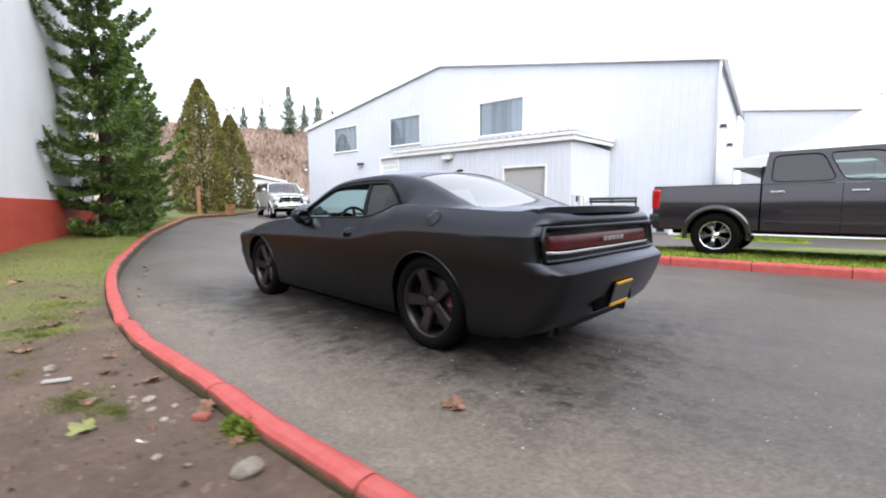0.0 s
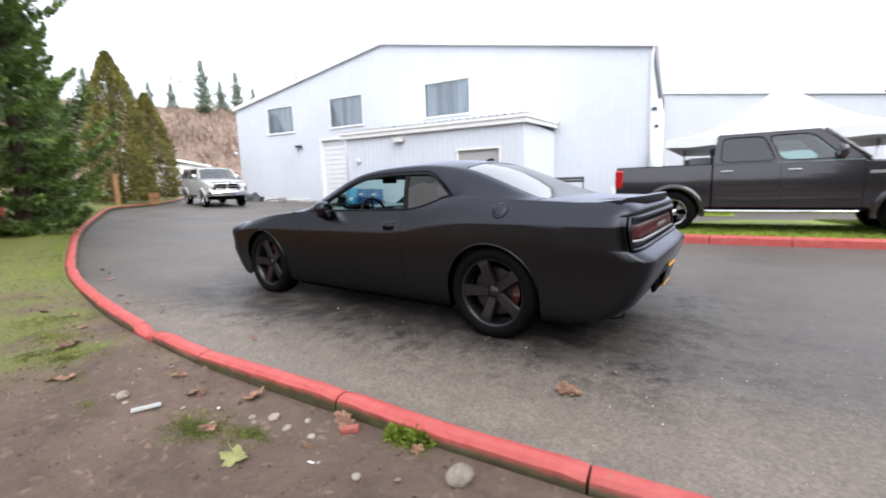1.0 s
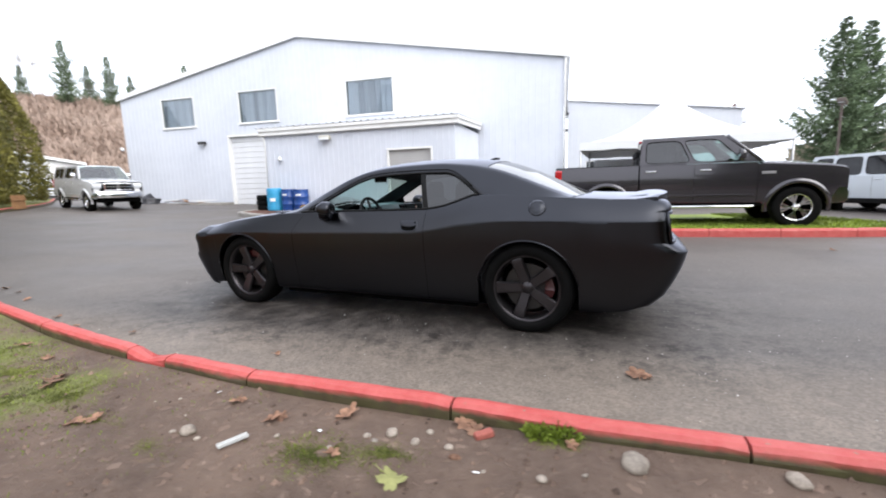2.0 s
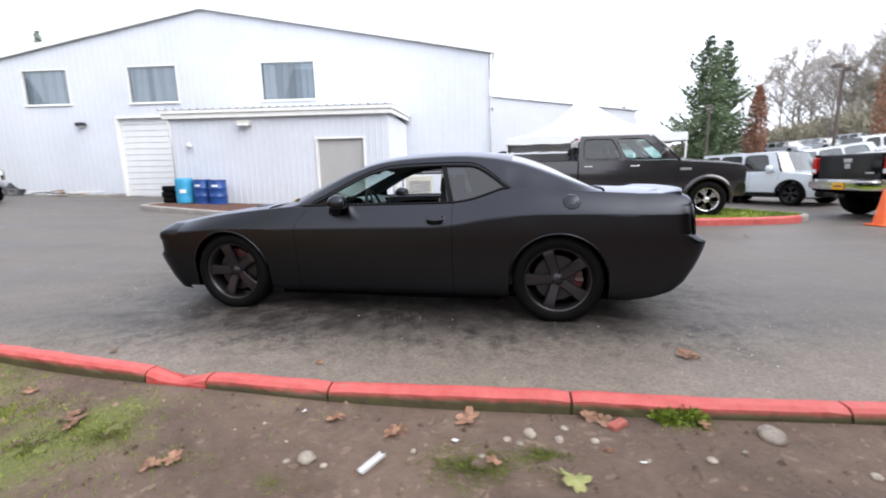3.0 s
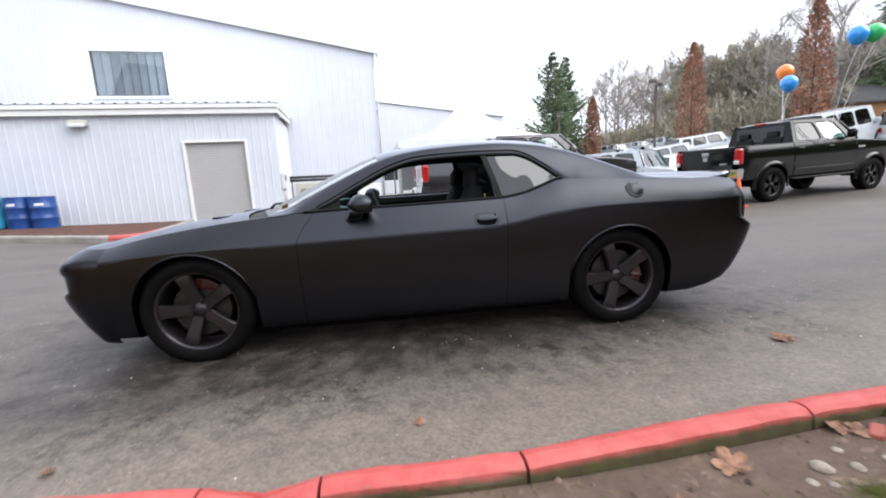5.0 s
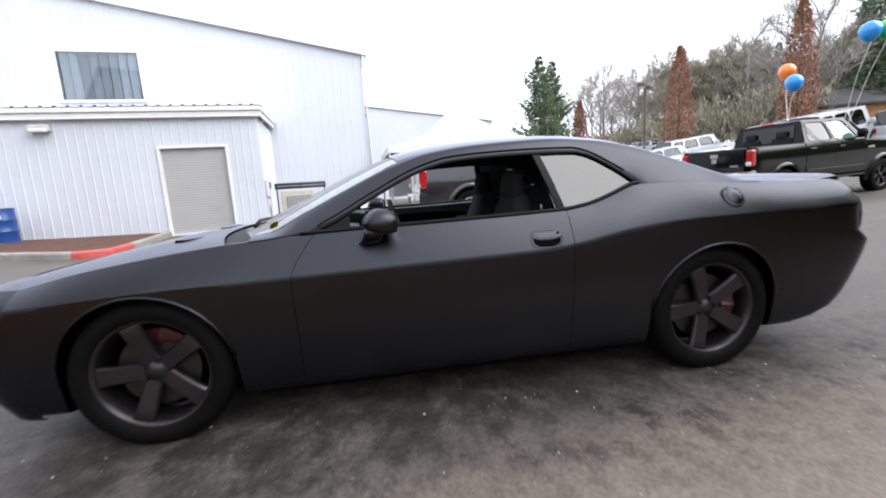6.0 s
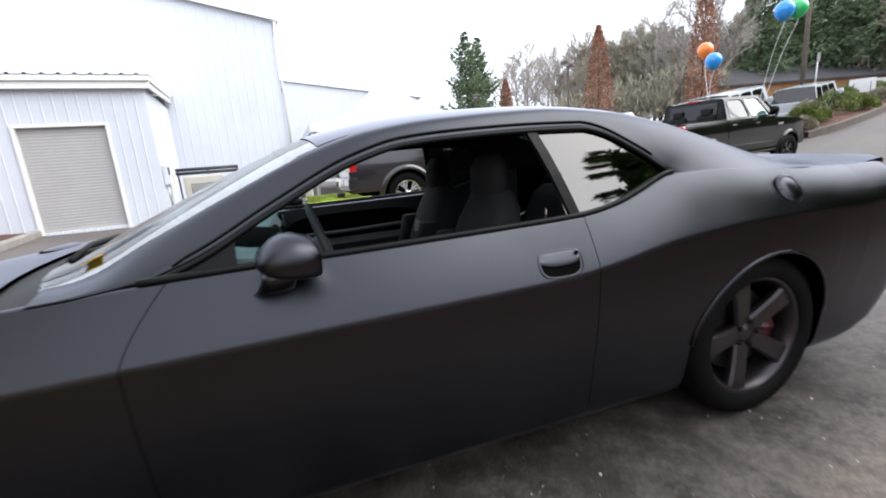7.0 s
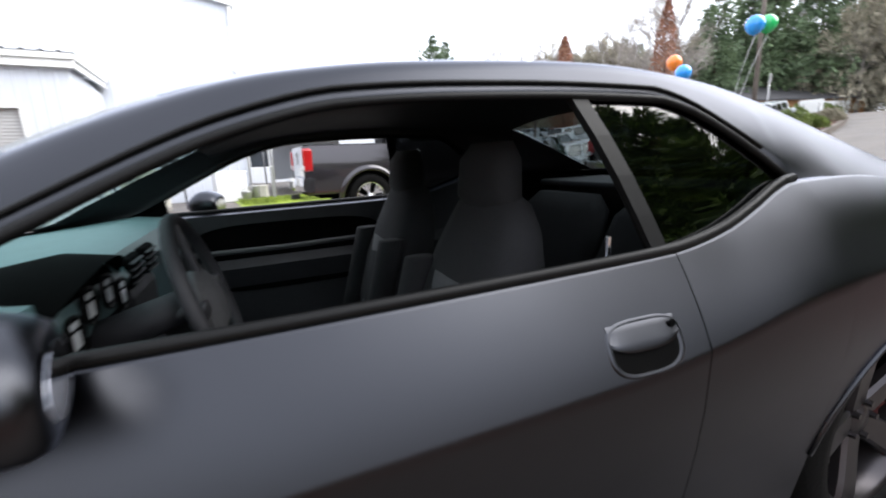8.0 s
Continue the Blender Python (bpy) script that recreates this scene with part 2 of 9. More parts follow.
def soil_mat():
    """Trodden damp soil near the kerb with soft mats of moss, turning into mossy grass farther along."""
    m = bpy.data.materials.new("soil_and_moss")
    m.use_nodes = True
    n, l = m.node_tree.nodes, m.node_tree.links
    b = n["Principled BSDF"]
    vec = n.new("ShaderNodeTexCoord").outputs["Object"]
    patch, _ = noise_fac(n, l, vec, 2.2, 0.35, 0.65)
    damp, _ = noise_fac(n, l, vec, 0.9, 0.42, 0.62, 7, 0.65)
    grain, graw = noise_fac(n, l, vec, 45.0, 0.3, 0.7, 6)
    crumb, _ = noise_fac(n, l, vec, 14.0, 0.40, 0.62, 8, 0.7)
    col = node_mix(n, l, patch, (0.106, 0.066, 0.046), (0.212, 0.142, 0.102))
    col = node_mix(n, l, times(n, l, damp, 0.55), col, (0.078, 0.049, 0.035))
    col = node_mix(n, l, times(n, l, crumb, 0.35), col, (0.235, 0.168, 0.127))
    pale, _ = noise_fac(n, l, vec, 30.0, 0.66, 0.74, 4)
    col = node_mix(n, l, times(n, l, pale, 0.6), col, (0.245, 0.188, 0.148))
    sep = n.new("ShaderNodeSeparateXYZ")
    l.new(vec, sep.inputs[0])
    gx = n.new("ShaderNodeMapRange")
    gx.inputs["From Min"].default_value, gx.inputs["From Max"].default_value = 0.6, 5.0
    gx.inputs["To Min"].default_value, gx.inputs["To Max"].default_value = -0.1, 0.42
    l.new(sep.outputs["X"], gx.inputs["Value"])
    gn = n.new("ShaderNodeTexNoise")
    gn.inputs["Scale"].default_value, gn.inputs["Detail"].default_value, gn.inputs["Roughness"].default_value = 1.5, 8, 0.7
    l.new(vec, gn.inputs["Vector"])
    add = n.new("ShaderNodeMath")
    l.new(gx.outputs[0], add.inputs[0])
    l.new(gn.outputs["Fac"], add.inputs[1])
    total = add.outputs[0]
    # mats of moss where the soil is less trodden
    for cx, cy, r, k in ((1.15, 2.98, 0.75, 0.30), (-0.66, 3.02, 0.42, 0.30), (2.2, 2.7, 0.8, 0.26), (-1.62, 2.66, 0.2, 0.25)):
        dist = n.new("ShaderNodeVectorMath")
        dist.operation = "DISTANCE"
        flat = n.new("ShaderNodeCombineXYZ")
        l.new(sep.outputs["X"], flat.inputs[0])
        l.new(sep.outputs["Y"], flat.inputs[1])
        l.new(flat.outputs[0], dist.inputs[0])
        dist.inputs[1].default_value = (cx, cy, 0)
        bump_ = n.new("ShaderNodeMath")
        bump_.operation, bump_.inputs[1].default_value = "MULTIPLY_ADD", k
        l.new(ramped(n, l, dist.outputs["Value"], r, 0.0), bump_.inputs[0])
        l.new(total, bump_.inputs[2])
        total = bump_.outputs[0]
    fuzz, _ = noise_fac(n, l, vec, 26.0, 0.2, 0.8, 6, 0.7)
    mix_in = n.new("ShaderNodeMath")
    mix_in.operation, mix_in.inputs[1].default_value = "MULTIPLY_ADD", 0.18
    l.new(fuzz, mix_in.inputs[0])
    l.new(total, mix_in.inputs[2])
    gf = n.new("ShaderNodeMapRange")
    gf.inputs["From Min"].default_value, gf.inputs["From Max"].default_value = 0.66, 0.84
    l.new(mix_in.outputs[0], gf.inputs["Value"])
    green = node_mix(n, l, grain, (0.108, 0.124, 0.026), (0.222, 0.240, 0.056))
    col = node_mix(n, l, times(n, l, gf.outputs[0], 0.9), col, green)
    l.new(col, b.inputs["Base Color"])
    b.inputs["Roughness"].default_value = 0.8
    rise = n.new("ShaderNodeMath")
    rise.operation, rise.inputs[1].default_value = "MULTIPLY_ADD", 0.5
    l.new(graw, rise.inputs[0])
    l.new(crumb, rise.inputs[2])
    bp = n.new("ShaderNodeBump")
    bp.inputs["Strength"].default_value, bp.inputs["Distance"].default_value = 0.8, 0.02
    l.new(rise.outputs[0], bp.inputs["Height"])
    l.new(bp.outputs["Normal"], b.inputs["Normal"])
    return m


def kerb_mat(all_over=False):
    """Concrete with worn red paint on top; moss and dirt on the sides."""
    m = bpy.data.materials.new("red_kerb_paint_all_over" if all_over else "red_kerb_paint")
    m.use_nodes = True
    n, l = m.node_tree.nodes, m.node_tree.links
    b = n["Principled BSDF"]
    geo = n.new("ShaderNodeNewGeometry")
    vec = n.new("ShaderNodeTexCoord").outputs["Object"]
    wear, _ = noise_fac(n, l, vec, 9.0, 0.3, 0.75, 8, 0.7)
    red = node_mix(n, l, wear, (0.42, 0.052, 0.046), (0.50, 0.118, 0.104))
    chip, craw = noise_fac(n, l, vec, 22.0, 0.69, 0.73, 6)
    col = node_mix(n, l, chip, red, (0.24, 0.16, 0.112))
    sep = n.new("ShaderNodeSeparateXYZ")
    l.new(geo.outputs["Normal"], sep.inputs[0])
    sepp = n.new("ShaderNodeSeparateXYZ")
    l.new(vec, sepp.inputs[0])
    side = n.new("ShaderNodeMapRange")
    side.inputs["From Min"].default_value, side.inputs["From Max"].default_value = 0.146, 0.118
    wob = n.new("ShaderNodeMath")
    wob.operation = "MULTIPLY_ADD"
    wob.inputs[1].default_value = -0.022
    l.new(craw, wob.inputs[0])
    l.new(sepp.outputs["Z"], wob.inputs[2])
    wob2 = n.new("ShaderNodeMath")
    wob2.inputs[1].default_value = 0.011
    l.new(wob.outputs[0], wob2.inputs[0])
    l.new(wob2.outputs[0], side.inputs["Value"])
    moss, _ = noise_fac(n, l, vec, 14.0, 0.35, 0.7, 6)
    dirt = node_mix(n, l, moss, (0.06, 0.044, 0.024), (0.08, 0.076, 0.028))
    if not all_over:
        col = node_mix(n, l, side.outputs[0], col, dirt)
    l.new(col, b.inputs["Base Color"])
    b.inputs["Roughness"].default_value = 0.55
    bp = n.new("ShaderNodeBump")
    bp.inputs["Strength"].default_value, bp.inputs["Distance"].default_value = 0.45, 0.01
    l.new(craw, bp.inputs["Height"])
    l.new(bp.outputs["Normal"], b.inputs["Normal"])
    return m


M = {
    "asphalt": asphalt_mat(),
    "soil": soil_mat(),
    "kerb_red": kerb_mat(),
    "kerb_red_all": kerb_mat(True),
    "concrete": mat("concrete", (0.2808, 0.2652, 0.2418), 0.85, vary=0.2, scale=3, fine=50, bump=0.4, bump_scale=60),
    "grass": mat("grass", (0.110, 0.158, 0.014), 0.7, vary=0.3, scale=1.2, fine=30, second=(0.220, 0.285, 0.030), island=0.35),
    "moss": mat("thin_moss", (0.098, 0.114, 0.024), 0.85, vary=0.3, scale=3, fine=40, second=(0.205, 0.222, 0.055), island=0.4),
    "siding": mat("white_painted_siding", (0.560, 0.588, 0.650), 0.5, vary=0.03, scale=0.4, fine=3, second=(0.592, 0.618, 0.676)),
    "siding_grey": mat("pale_grey_siding", (0.565, 0.585, 0.622), 0.5, vary=0.04, scale=0.6, fine=5),
    "white_trim": mat("white_trim", (0.74, 0.74, 0.725), 0.4, vary=0.05, scale=2, fine=20),
    "grey_door": mat("grey_roller_door", (0.375, 0.37, 0.365), 0.45, vary=0.04, scale=1.5, fine=12),
    "white_door": mat("white_sectional_door", (0.68, 0.69, 0.71), 0.45, vary=0.05, scale=2, fine=12),
    "roof_metal": mat("galvanised_roof", (0.60, 0.61, 0.63), 0.45, 0.25, vary=0.1, scale=2, fine=20),
    "stucco": mat("white_rendered_wall", (0.79, 0.795, 0.80), 0.8, vary=0.05, scale=1, fine=40, bump=0.15, bump_scale=150),
    "red_paint": mat("red_painted_masonry", (0.4836, 0.0663, 0.039), 0.6, vary=0.15, scale=2, fine=30, bump=0.2, bump_scale=60),
    "blind": mat("vertical_blind", (0.40, 0.41, 0.445), 0.6, vary=0.10, scale=1.5, fine=9, per_object=0.42),
    # near-black colour standing in for the shade of unlit rooms
    "room": mat("room_shade", (0.06, 0.06, 0.065), 0.8, vary=0.3),
    "window": glass_mat("window_glass", (0.80, 0.84, 0.86)),
    "bark": mat("bark", (0.0585, 0.0406, 0.0281), 0.9, vary=0.3, scale=8, fine=60, bump=0.7, bump_scale=40),
    # trunks of the far trees, their colour lightened for haze
    "bark_grey": mat("grey_bark", (0.2434, 0.218, 0.1977), 0.9, vary=0.3, scale=4, fine=40),
    "pine": mat("spruce_needles", (0.052, 0.098, 0.026), 0.5, vary=0.4, scale=1.5, fine=20, second=(0.165, 0.245, 0.060), island=0.45),
    "thuja": mat("cypress_scales", (0.088, 0.088, 0.016), 0.6, vary=0.35, scale=1.2, fine=20, second=(0.175, 0.158, 0.034), island=0.35),
    # far needles, twigs and crowns: distance haze is mixed into these pale colours
    "fir_far": mat("hazed_fir_needles", (0.0829, 0.1316, 0.0663), 0.7, vary=0.3, scale=0.6, fine=6, second=(0.1609, 0.2194, 0.117), island=0.35),
    "twig": mat("hazed_bare_twigs", (0.2808, 0.2527, 0.2246), 0.9, vary=0.25, scale=0.5, fine=6, second=(0.3931, 0.3557, 0.3182), island=0.3),
    "olive": mat("hazed_winter_crown", (0.245, 0.222, 0.158), 0.9, vary=0.22, scale=0.4, fine=5, second=(0.36, 0.33, 0.25), island=0.25),
    "rust_leaf": mat("dry_beech_leaves", (0.195, 0.0764, 0.0406), 0.75, vary=0.3, scale=1.5, fine=20, second=(0.3276, 0.156, 0.0975), island=0.35),
    # far hill, paled in its colour by the same haze
    "brush": mat("hazed_dry_brush", (0.335, 0.240, 0.185), 0.9, vary=0.15, scale=0.1, fine=1.5, second=(0.40, 0.315, 0.260), island=0.14),
    "shrub": mat("green_shrub_leaves", (0.0702, 0.1092, 0.0234), 0.6, vary=0.35, scale=2, fine=20, second=(0.156, 0.195, 0.0468), island=0.35),
    "mulch": mat("bark_mulch", (0.0897, 0.0374, 0.0234), 0.95, vary=0.4, scale=5, fine=50, bump=0.8, bump_scale=40),
    "matte_black": wrap_mat("satin_black_wrap", (0.0003, 0.0003, 0.0004), (0.86, 0.89, 1.0), 0.38, 1.58),
    "black_trim": mat("black_rubber_trim", (0.004, 0.004, 0.004), 0.45, vary=0.15, scale=4, fine=40, spec=0.14),
    "black_gloss": mat("black_gloss_plastic", (0.008, 0.008, 0.009), 0.22, vary=0.1, ior=1.4),
    "under": mat("underbody_black", (0.003, 0.003, 0.003), 0.95, vary=0.2, spec=0.03),
    "tyre": mat("tyre_rubber", (0.0045, 0.0045, 0.0045), 0.6, vary=0.2, scale=10, fine=80, bump=0.2, bump_scale=120, spec=0.06),
    "wheel_grey": mat("graphite_wheel", (0.050, 0.046, 0.049), 0.34, 0.85, vary=0.1, scale=8, fine=60),
    "wheel_black": mat("black_wheel", (0.015, 0.015, 0.016), 0.25, 0.3, vary=0.1),
    "chrome": mat("chrome", (0.78, 0.78, 0.79), 0.12, 1.0, vary=0.02),
    "steel": mat("brake_steel", (0.05, 0.047, 0.045), 0.45, 0.9, vary=0.1, scale=10),
    "caliper": mat("red_caliper", (0.038, 0.005, 0.005), 0.4, vary=0.1),
    "tint_glass": glass_mat("tinted_glass", (0.03, 0.034, 0.036), base=0.085),
    "clear_glass": glass_mat("clear_green_glass", (0.60, 0.78, 0.75), base=0.13, rise=2.6),
    "rear_glass": glass_mat("rear_tinted_glass", (0.20, 0.23, 0.235), base=0.19, rise=2.6),
    "smoke_glass": glass_mat("smoked_side_glass", (0.10, 0.10, 0.105), base=0.10, rise=3.0),
    "interior": mat("charcoal_interior", (0.022, 0.022, 0.025), 0.7, vary=0.2, scale=5, fine=60, bump=0.15, bump_scale=200),
    "seat": mat("charcoal_seat_cloth", (0.012, 0.012, 0.0135), 0.95, vary=0.25, scale=6, fine=90, bump=0.3, bump_scale=300),
    "seat_stripe": mat("grey_seat_insert", (0.075, 0.075, 0.078), 0.9, vary=0.2, scale=6, fine=90),
    # grey-black vinyl with the windshield's teal light mixed into its colour
    "teal": mat("teal_lit_vinyl", (0.095, 0.155, 0.160), 0.5, vary=0.1, scale=4, fine=50),
    "silver_plastic": mat("silver_plastic", (0.42, 0.42, 0.42), 0.3, 0.6, vary=0.05),
    "red_lens": mat("red_lens", (0.38, 0.008, 0.010), 0.12, vary=0.1, coat=0.5),
    "dark_red_lens": mat("smoked_red_lens", (0.060, 0.006, 0.008), 0.3, vary=0.1, ior=1.4),
    "amber": mat("amber_lens", (0.624, 0.195, 0.0234), 0.15, vary=0.05),
    "lamp_lens": mat("clear_lamp_lens", (0.72, 0.74, 0.76), 0.1, 0.2, vary=0.08),
    "plate": mat("dark_plate", (0.0546, 0.0546, 0.0585), 0.4, vary=0.1),
    "yellow": mat("yellow_plastic", (0.663, 0.3276, 0.0078), 0.4, vary=0.05),
    "paint_grey": mat("granite_metallic_paint", (0.036, 0.032, 0.037), 0.22, 0.5, vary=0.06, coat=0.9, ior=1.5, scale=1),
    "paint_black": mat("black_paint", (0.003, 0.003, 0.0033), 0.10, 0.0, vary=0.05, ior=1.42, scale=1),
    "paint_white": mat("white_paint", (0.624, 0.6318, 0.6396), 0.25, 0.0, vary=0.03, coat=0.8, scale=1),
    "paint_pale": mat("pale_white_paint", (0.56, 0.60, 0.635), 0.25, 0.0, vary=0.03, coat=0.8, scale=1),
    "paint_dark": mat("dark_blue_paint", (0.0234, 0.0273, 0.039), 0.22, 0.1, vary=0.05, coat=0.8, scale=1),
    "orange": mat("orange_cone_plastic", (0.702, 0.1014, 0.0094), 0.45, vary=0.08, scale=4, fine=30),
    "balloon_blue": mat("blue_balloon", (0.03, 0.30, 0.78), 0.2, vary=0.05, coat=0.4),
    "balloon_orange": mat("orange_balloon", (0.85, 0.22, 0.03), 0.2, vary=0.05, coat=0.4),
    "balloon_green": mat("green_balloon", (0.03, 0.50, 0.14), 0.2, vary=0.05, coat=0.4),
    "ribbon": mat("white_ribbon", (0.585, 0.585, 0.585), 0.5, vary=0.05),
    "barrel_light": mat("light_blue_plastic", (0.039, 0.2964, 0.5148), 0.4, vary=0.08, scale=3),
    "barrel_blue": mat("dark_blue_drum_paint", (0.014, 0.0585, 0.234), 0.35, vary=0.12, scale=3),
    "tent": mat("white_canvas", (0.6708, 0.6786, 0.6864), 0.7, vary=0.03, scale=1),
    "pole": mat("brown_pole_paint", (0.1014, 0.078, 0.0663), 0.6, vary=0.15),
    "pole_wood": mat("weathered_pole_wood", (0.117, 0.0975, 0.0819), 0.9, vary=0.25, scale=3, fine=30),
    "wood": mat("bare_timber", (0.3276, 0.1716, 0.078), 0.8, vary=0.2, scale=3, fine=40),
    "shingle": mat("dark_roof_shingles", (0.0663, 0.064, 0.0663), 0.85, vary=0.2, scale=0.5, fine=5),
    "cream": mat("cream_plastic", (0.4836, 0.468, 0.4056), 0.5, vary=0.06),
    "stone": mat("river_stone", (0.234, 0.190, 0.150), 0.7, vary=0.25, scale=12, fine=90, second=(0.33, 0.285, 0.235), per_object=0.3),
    "dead_leaf": mat("dead_leaf", (0.135, 0.060, 0.033), 0.8, vary=0.3, scale=20, fine=90, second=(0.250, 0.138, 0.085), per_object=0.35),
    "yellow_leaf": mat("yellow_leaf", (0.25, 0.25, 0.09), 0.7, vary=0.2, scale=20, fine=90),
    "white_stick": mat("white_plastic_strip", (0.5616, 0.5616, 0.546), 0.5, vary=0.05),
    "brick_red": mat("crushed_brick", (0.3276, 0.0936, 0.0702), 0.8, vary=0.2, scale=20, fine=90),
    "metal_dark": mat("dark_steel", (0.05, 0.05, 0.055), 0.45, 0.6, vary=0.2),
}


# ---- helpers ----
def empty(name, m=None, **tags):
    ob = new(name)
    ob.empty_display_size = 0.2
    if m is not None:
        ob.matrix_world = m
    tagged(ob, **tags)
    return ob


def meshed(name, verts, faces, material, parent=None, label="", smooth=False, m=None, **tags):
    me = bpy.data.meshes.new(name)
    me.from_pydata([tuple(v) for v in verts], [], faces)
    me.update()
    if smooth:
        me.polygons.foreach_set("use_smooth", [True] * len(me.polygons))
    me.materials.append(material)
    ob = new(name, me)
    if parent is not None:
        ob.parent = parent
    if m is not None:
        ob.matrix_basis = m
    tagged(ob, label=label, **tags)
    return ob


def part(name, bm, material, parent=None, label="", smooth=False, m=None, **tags):
    me = bpy.data.meshes.new(name)
    bm.normal_update()
    bm.to_mesh(me)
    bm.free()
    if smooth:
        me.polygons.foreach_set("use_smooth", [True] * len(me.polygons))
    me.materials.append(material)
    ob = new(name, me)
    if parent is not None:
        ob.parent = parent
    if m is not None:
        ob.matrix_basis = m
    tagged(ob, label=label, **tags)
    return ob


def sharp(ob, angle=35):
    ob.data.set_sharp_from_angle(angle=radians(angle))
    return ob


def box_bm(size, at=(0, 0, 0), bevel=0.0, seg=2, m=None):
    bm = bmesh.new()
    bmesh.ops.create_cube(bm, size=1)
    bmesh.ops.scale(bm, vec=size, verts=bm.verts)
    if bevel:
        bmesh.ops.bevel(bm, geom=bm.edges[:], offset=bevel, segments=seg, affect="EDGES", profile=0.5)
    if m is not None:
        bmesh.ops.transform(bm, matrix=m, verts=bm.verts)
    bmesh.ops.translate(bm, vec=at, verts=bm.verts)
    return bm


def cyl_bm(r, h, at=(0, 0, 0), r2=None, seg=24, axis="z", bevel=0.0):
    bm = bmesh.new()
    bmesh.ops.create_cone(bm, cap_ends=True, segments=seg, radius1=r, radius2=r if r2 is None else r2, depth=h)
    if bevel:
        es = [e for e in bm.edges if len(e.link_faces) == 2 and any(len(f.verts) > 4 for f in e.link_faces)]
        bmesh.ops.bevel(bm, geom=es, offset=bevel, segments=2, affect="EDGES", profile=0.5)
    if axis == "y":
        bmesh.ops.rotate(bm, matrix=Matrix.Rotation(radians(90), 3, "X"), verts=bm.verts)
    if axis == "x":
        bmesh.ops.rotate(bm, matrix=Matrix.Rotation(radians(90), 3, "Y"), verts=bm.verts)
    bmesh.ops.translate(bm, vec=at, verts=bm.verts)
    return bm


def merged(*bms):
    out = bmesh.new()
    for b in bms:
        me = bpy.data.meshes.new("tmp")
        b.to_mesh(me)
        b.free()
        out.from_mesh(me)
        bpy.data.meshes.remove(me)
    return out


def tube(points, r, seg=8, closed=False, taper=None):
    """Vertices and faces of a round tube along points."""
    pts = [Vector(p) for p in points]
    verts, faces = [], []
    n = len(pts)
    for i, p in enumerate(pts):
        a = pts[(i - 1) % n] if closed or i else pts[0]
        c = pts[(i + 1) % n] if closed or i < n - 1 else pts[-1]
        d = (c - a).normalized() if (c - a).length else Vector((0, 0, 1))
        u = d.cross(Vector((0, 0, 1)))
        if u.length < 1e-3:
            u = d.cross(Vector((0, 1, 0)))
        u.normalize()
        w = u.cross(d)
        rad = r if taper is None else r + (taper - r) * i / max(1, n - 1)
        for k in range(seg):
            ang = 2 * math.pi * k / seg
            verts.append(p + u * (rad * math.cos(ang)) + w * (rad * math.sin(ang)))
    rows = n if closed else n - 1
    for i in range(rows):
        for k in range(seg):
            a, b = i * seg + k, i * seg + (k + 1) % seg
            c, d = ((i + 1) % n) * seg + (k + 1) % seg, ((i + 1) % n) * seg + k
            faces.append((a, b, c, d))
    if not closed:
        faces.append(tuple(range(seg - 1, -1, -1)))
        faces.append(tuple(range((n - 1) * seg, n * seg)))
    return verts, faces


def lathe(profile, seg=32, axis="z"):
    """Vertices and faces of a turned shape; profile is (radius, height) from bottom to top."""
    verts, faces = [], []
    for r, h in profile:
        for k in range(seg):
            a = 2 * math.pi * k / seg
            c, s = r * math.cos(a), r * math.sin(a)
            verts.append((c, s, h) if axis == "z" else (c, h, -s))
    for i in range(len(profile) - 1):
        for k in range(seg):
            a, b = i * seg + k, i * seg + (k + 1) % seg
            faces.append((a, b, b + seg, a + seg))
    faces.append(tuple(range(seg - 1, -1, -1)))
    faces.append(tuple(range((len(profile) - 1) * seg, len(profile) * seg)))
    return verts, faces


def table(xs, ys):
    """A smooth curve through points (monotone in x, either way), as a function."""
    if xs[0] > xs[-1]:
        xs, ys = xs[::-1], ys[::-1]
    xs, ys = np.array(xs, float), np.array(ys, float)
    d = np.diff(ys) / np.diff(xs)
    t = np.zeros(len(xs))
    t[0], t[-1] = d[0], d[-1]
    for i in range(1, len(xs) - 1):
        t[i] = 0 if d[i - 1] * d[i] <= 0 else 2 * d[i - 1] * d[i] / (d[i - 1] + d[i])

    def f(x):
        x = min(max(x, xs[0]), xs[-1])
        i = int(min(max(np.searchsorted(xs, x) - 1, 0), len(xs) - 2))
        h = xs[i + 1] - xs[i]
        s = (x - xs[i]) / h
        return float((2 * s**3 - 3 * s**2 + 1) * ys[i] + (s**3 - 2 * s**2 + s) * h * t[i] + (-2 * s**3 + 3 * s**2) * ys[i + 1] + (s**3 - s**2) * h * t[i + 1])

    return f


def grid_faces(rows, cols, skip=()):
    return [(i * cols + j, i * cols + j + 1, (i + 1) * cols + j + 1, (i + 1) * cols + j)
            for i in range(rows - 1) for j in range(cols - 1) if (i, j) not in skip]


def ground_z(x, y):
    """Nearly level round the car; rises gently past its nose, and up towards the lot behind it."""
    a, b, c = x - 4, -9 - x, -14.5 - x
    return 0.0175 * (a + math.sqrt(a * a + 4)) * (1 if x < 60 else 60 / x) + 0.015 * (b + math.sqrt(b * b + 4)) * (1 if x > -70 else -70 / x) + (2.6 * (1 - math.exp(-c / 18)) if c > 0 else 0) + 0.008


CAR = pose(0, 0, 0, 0, 0, -7.5)


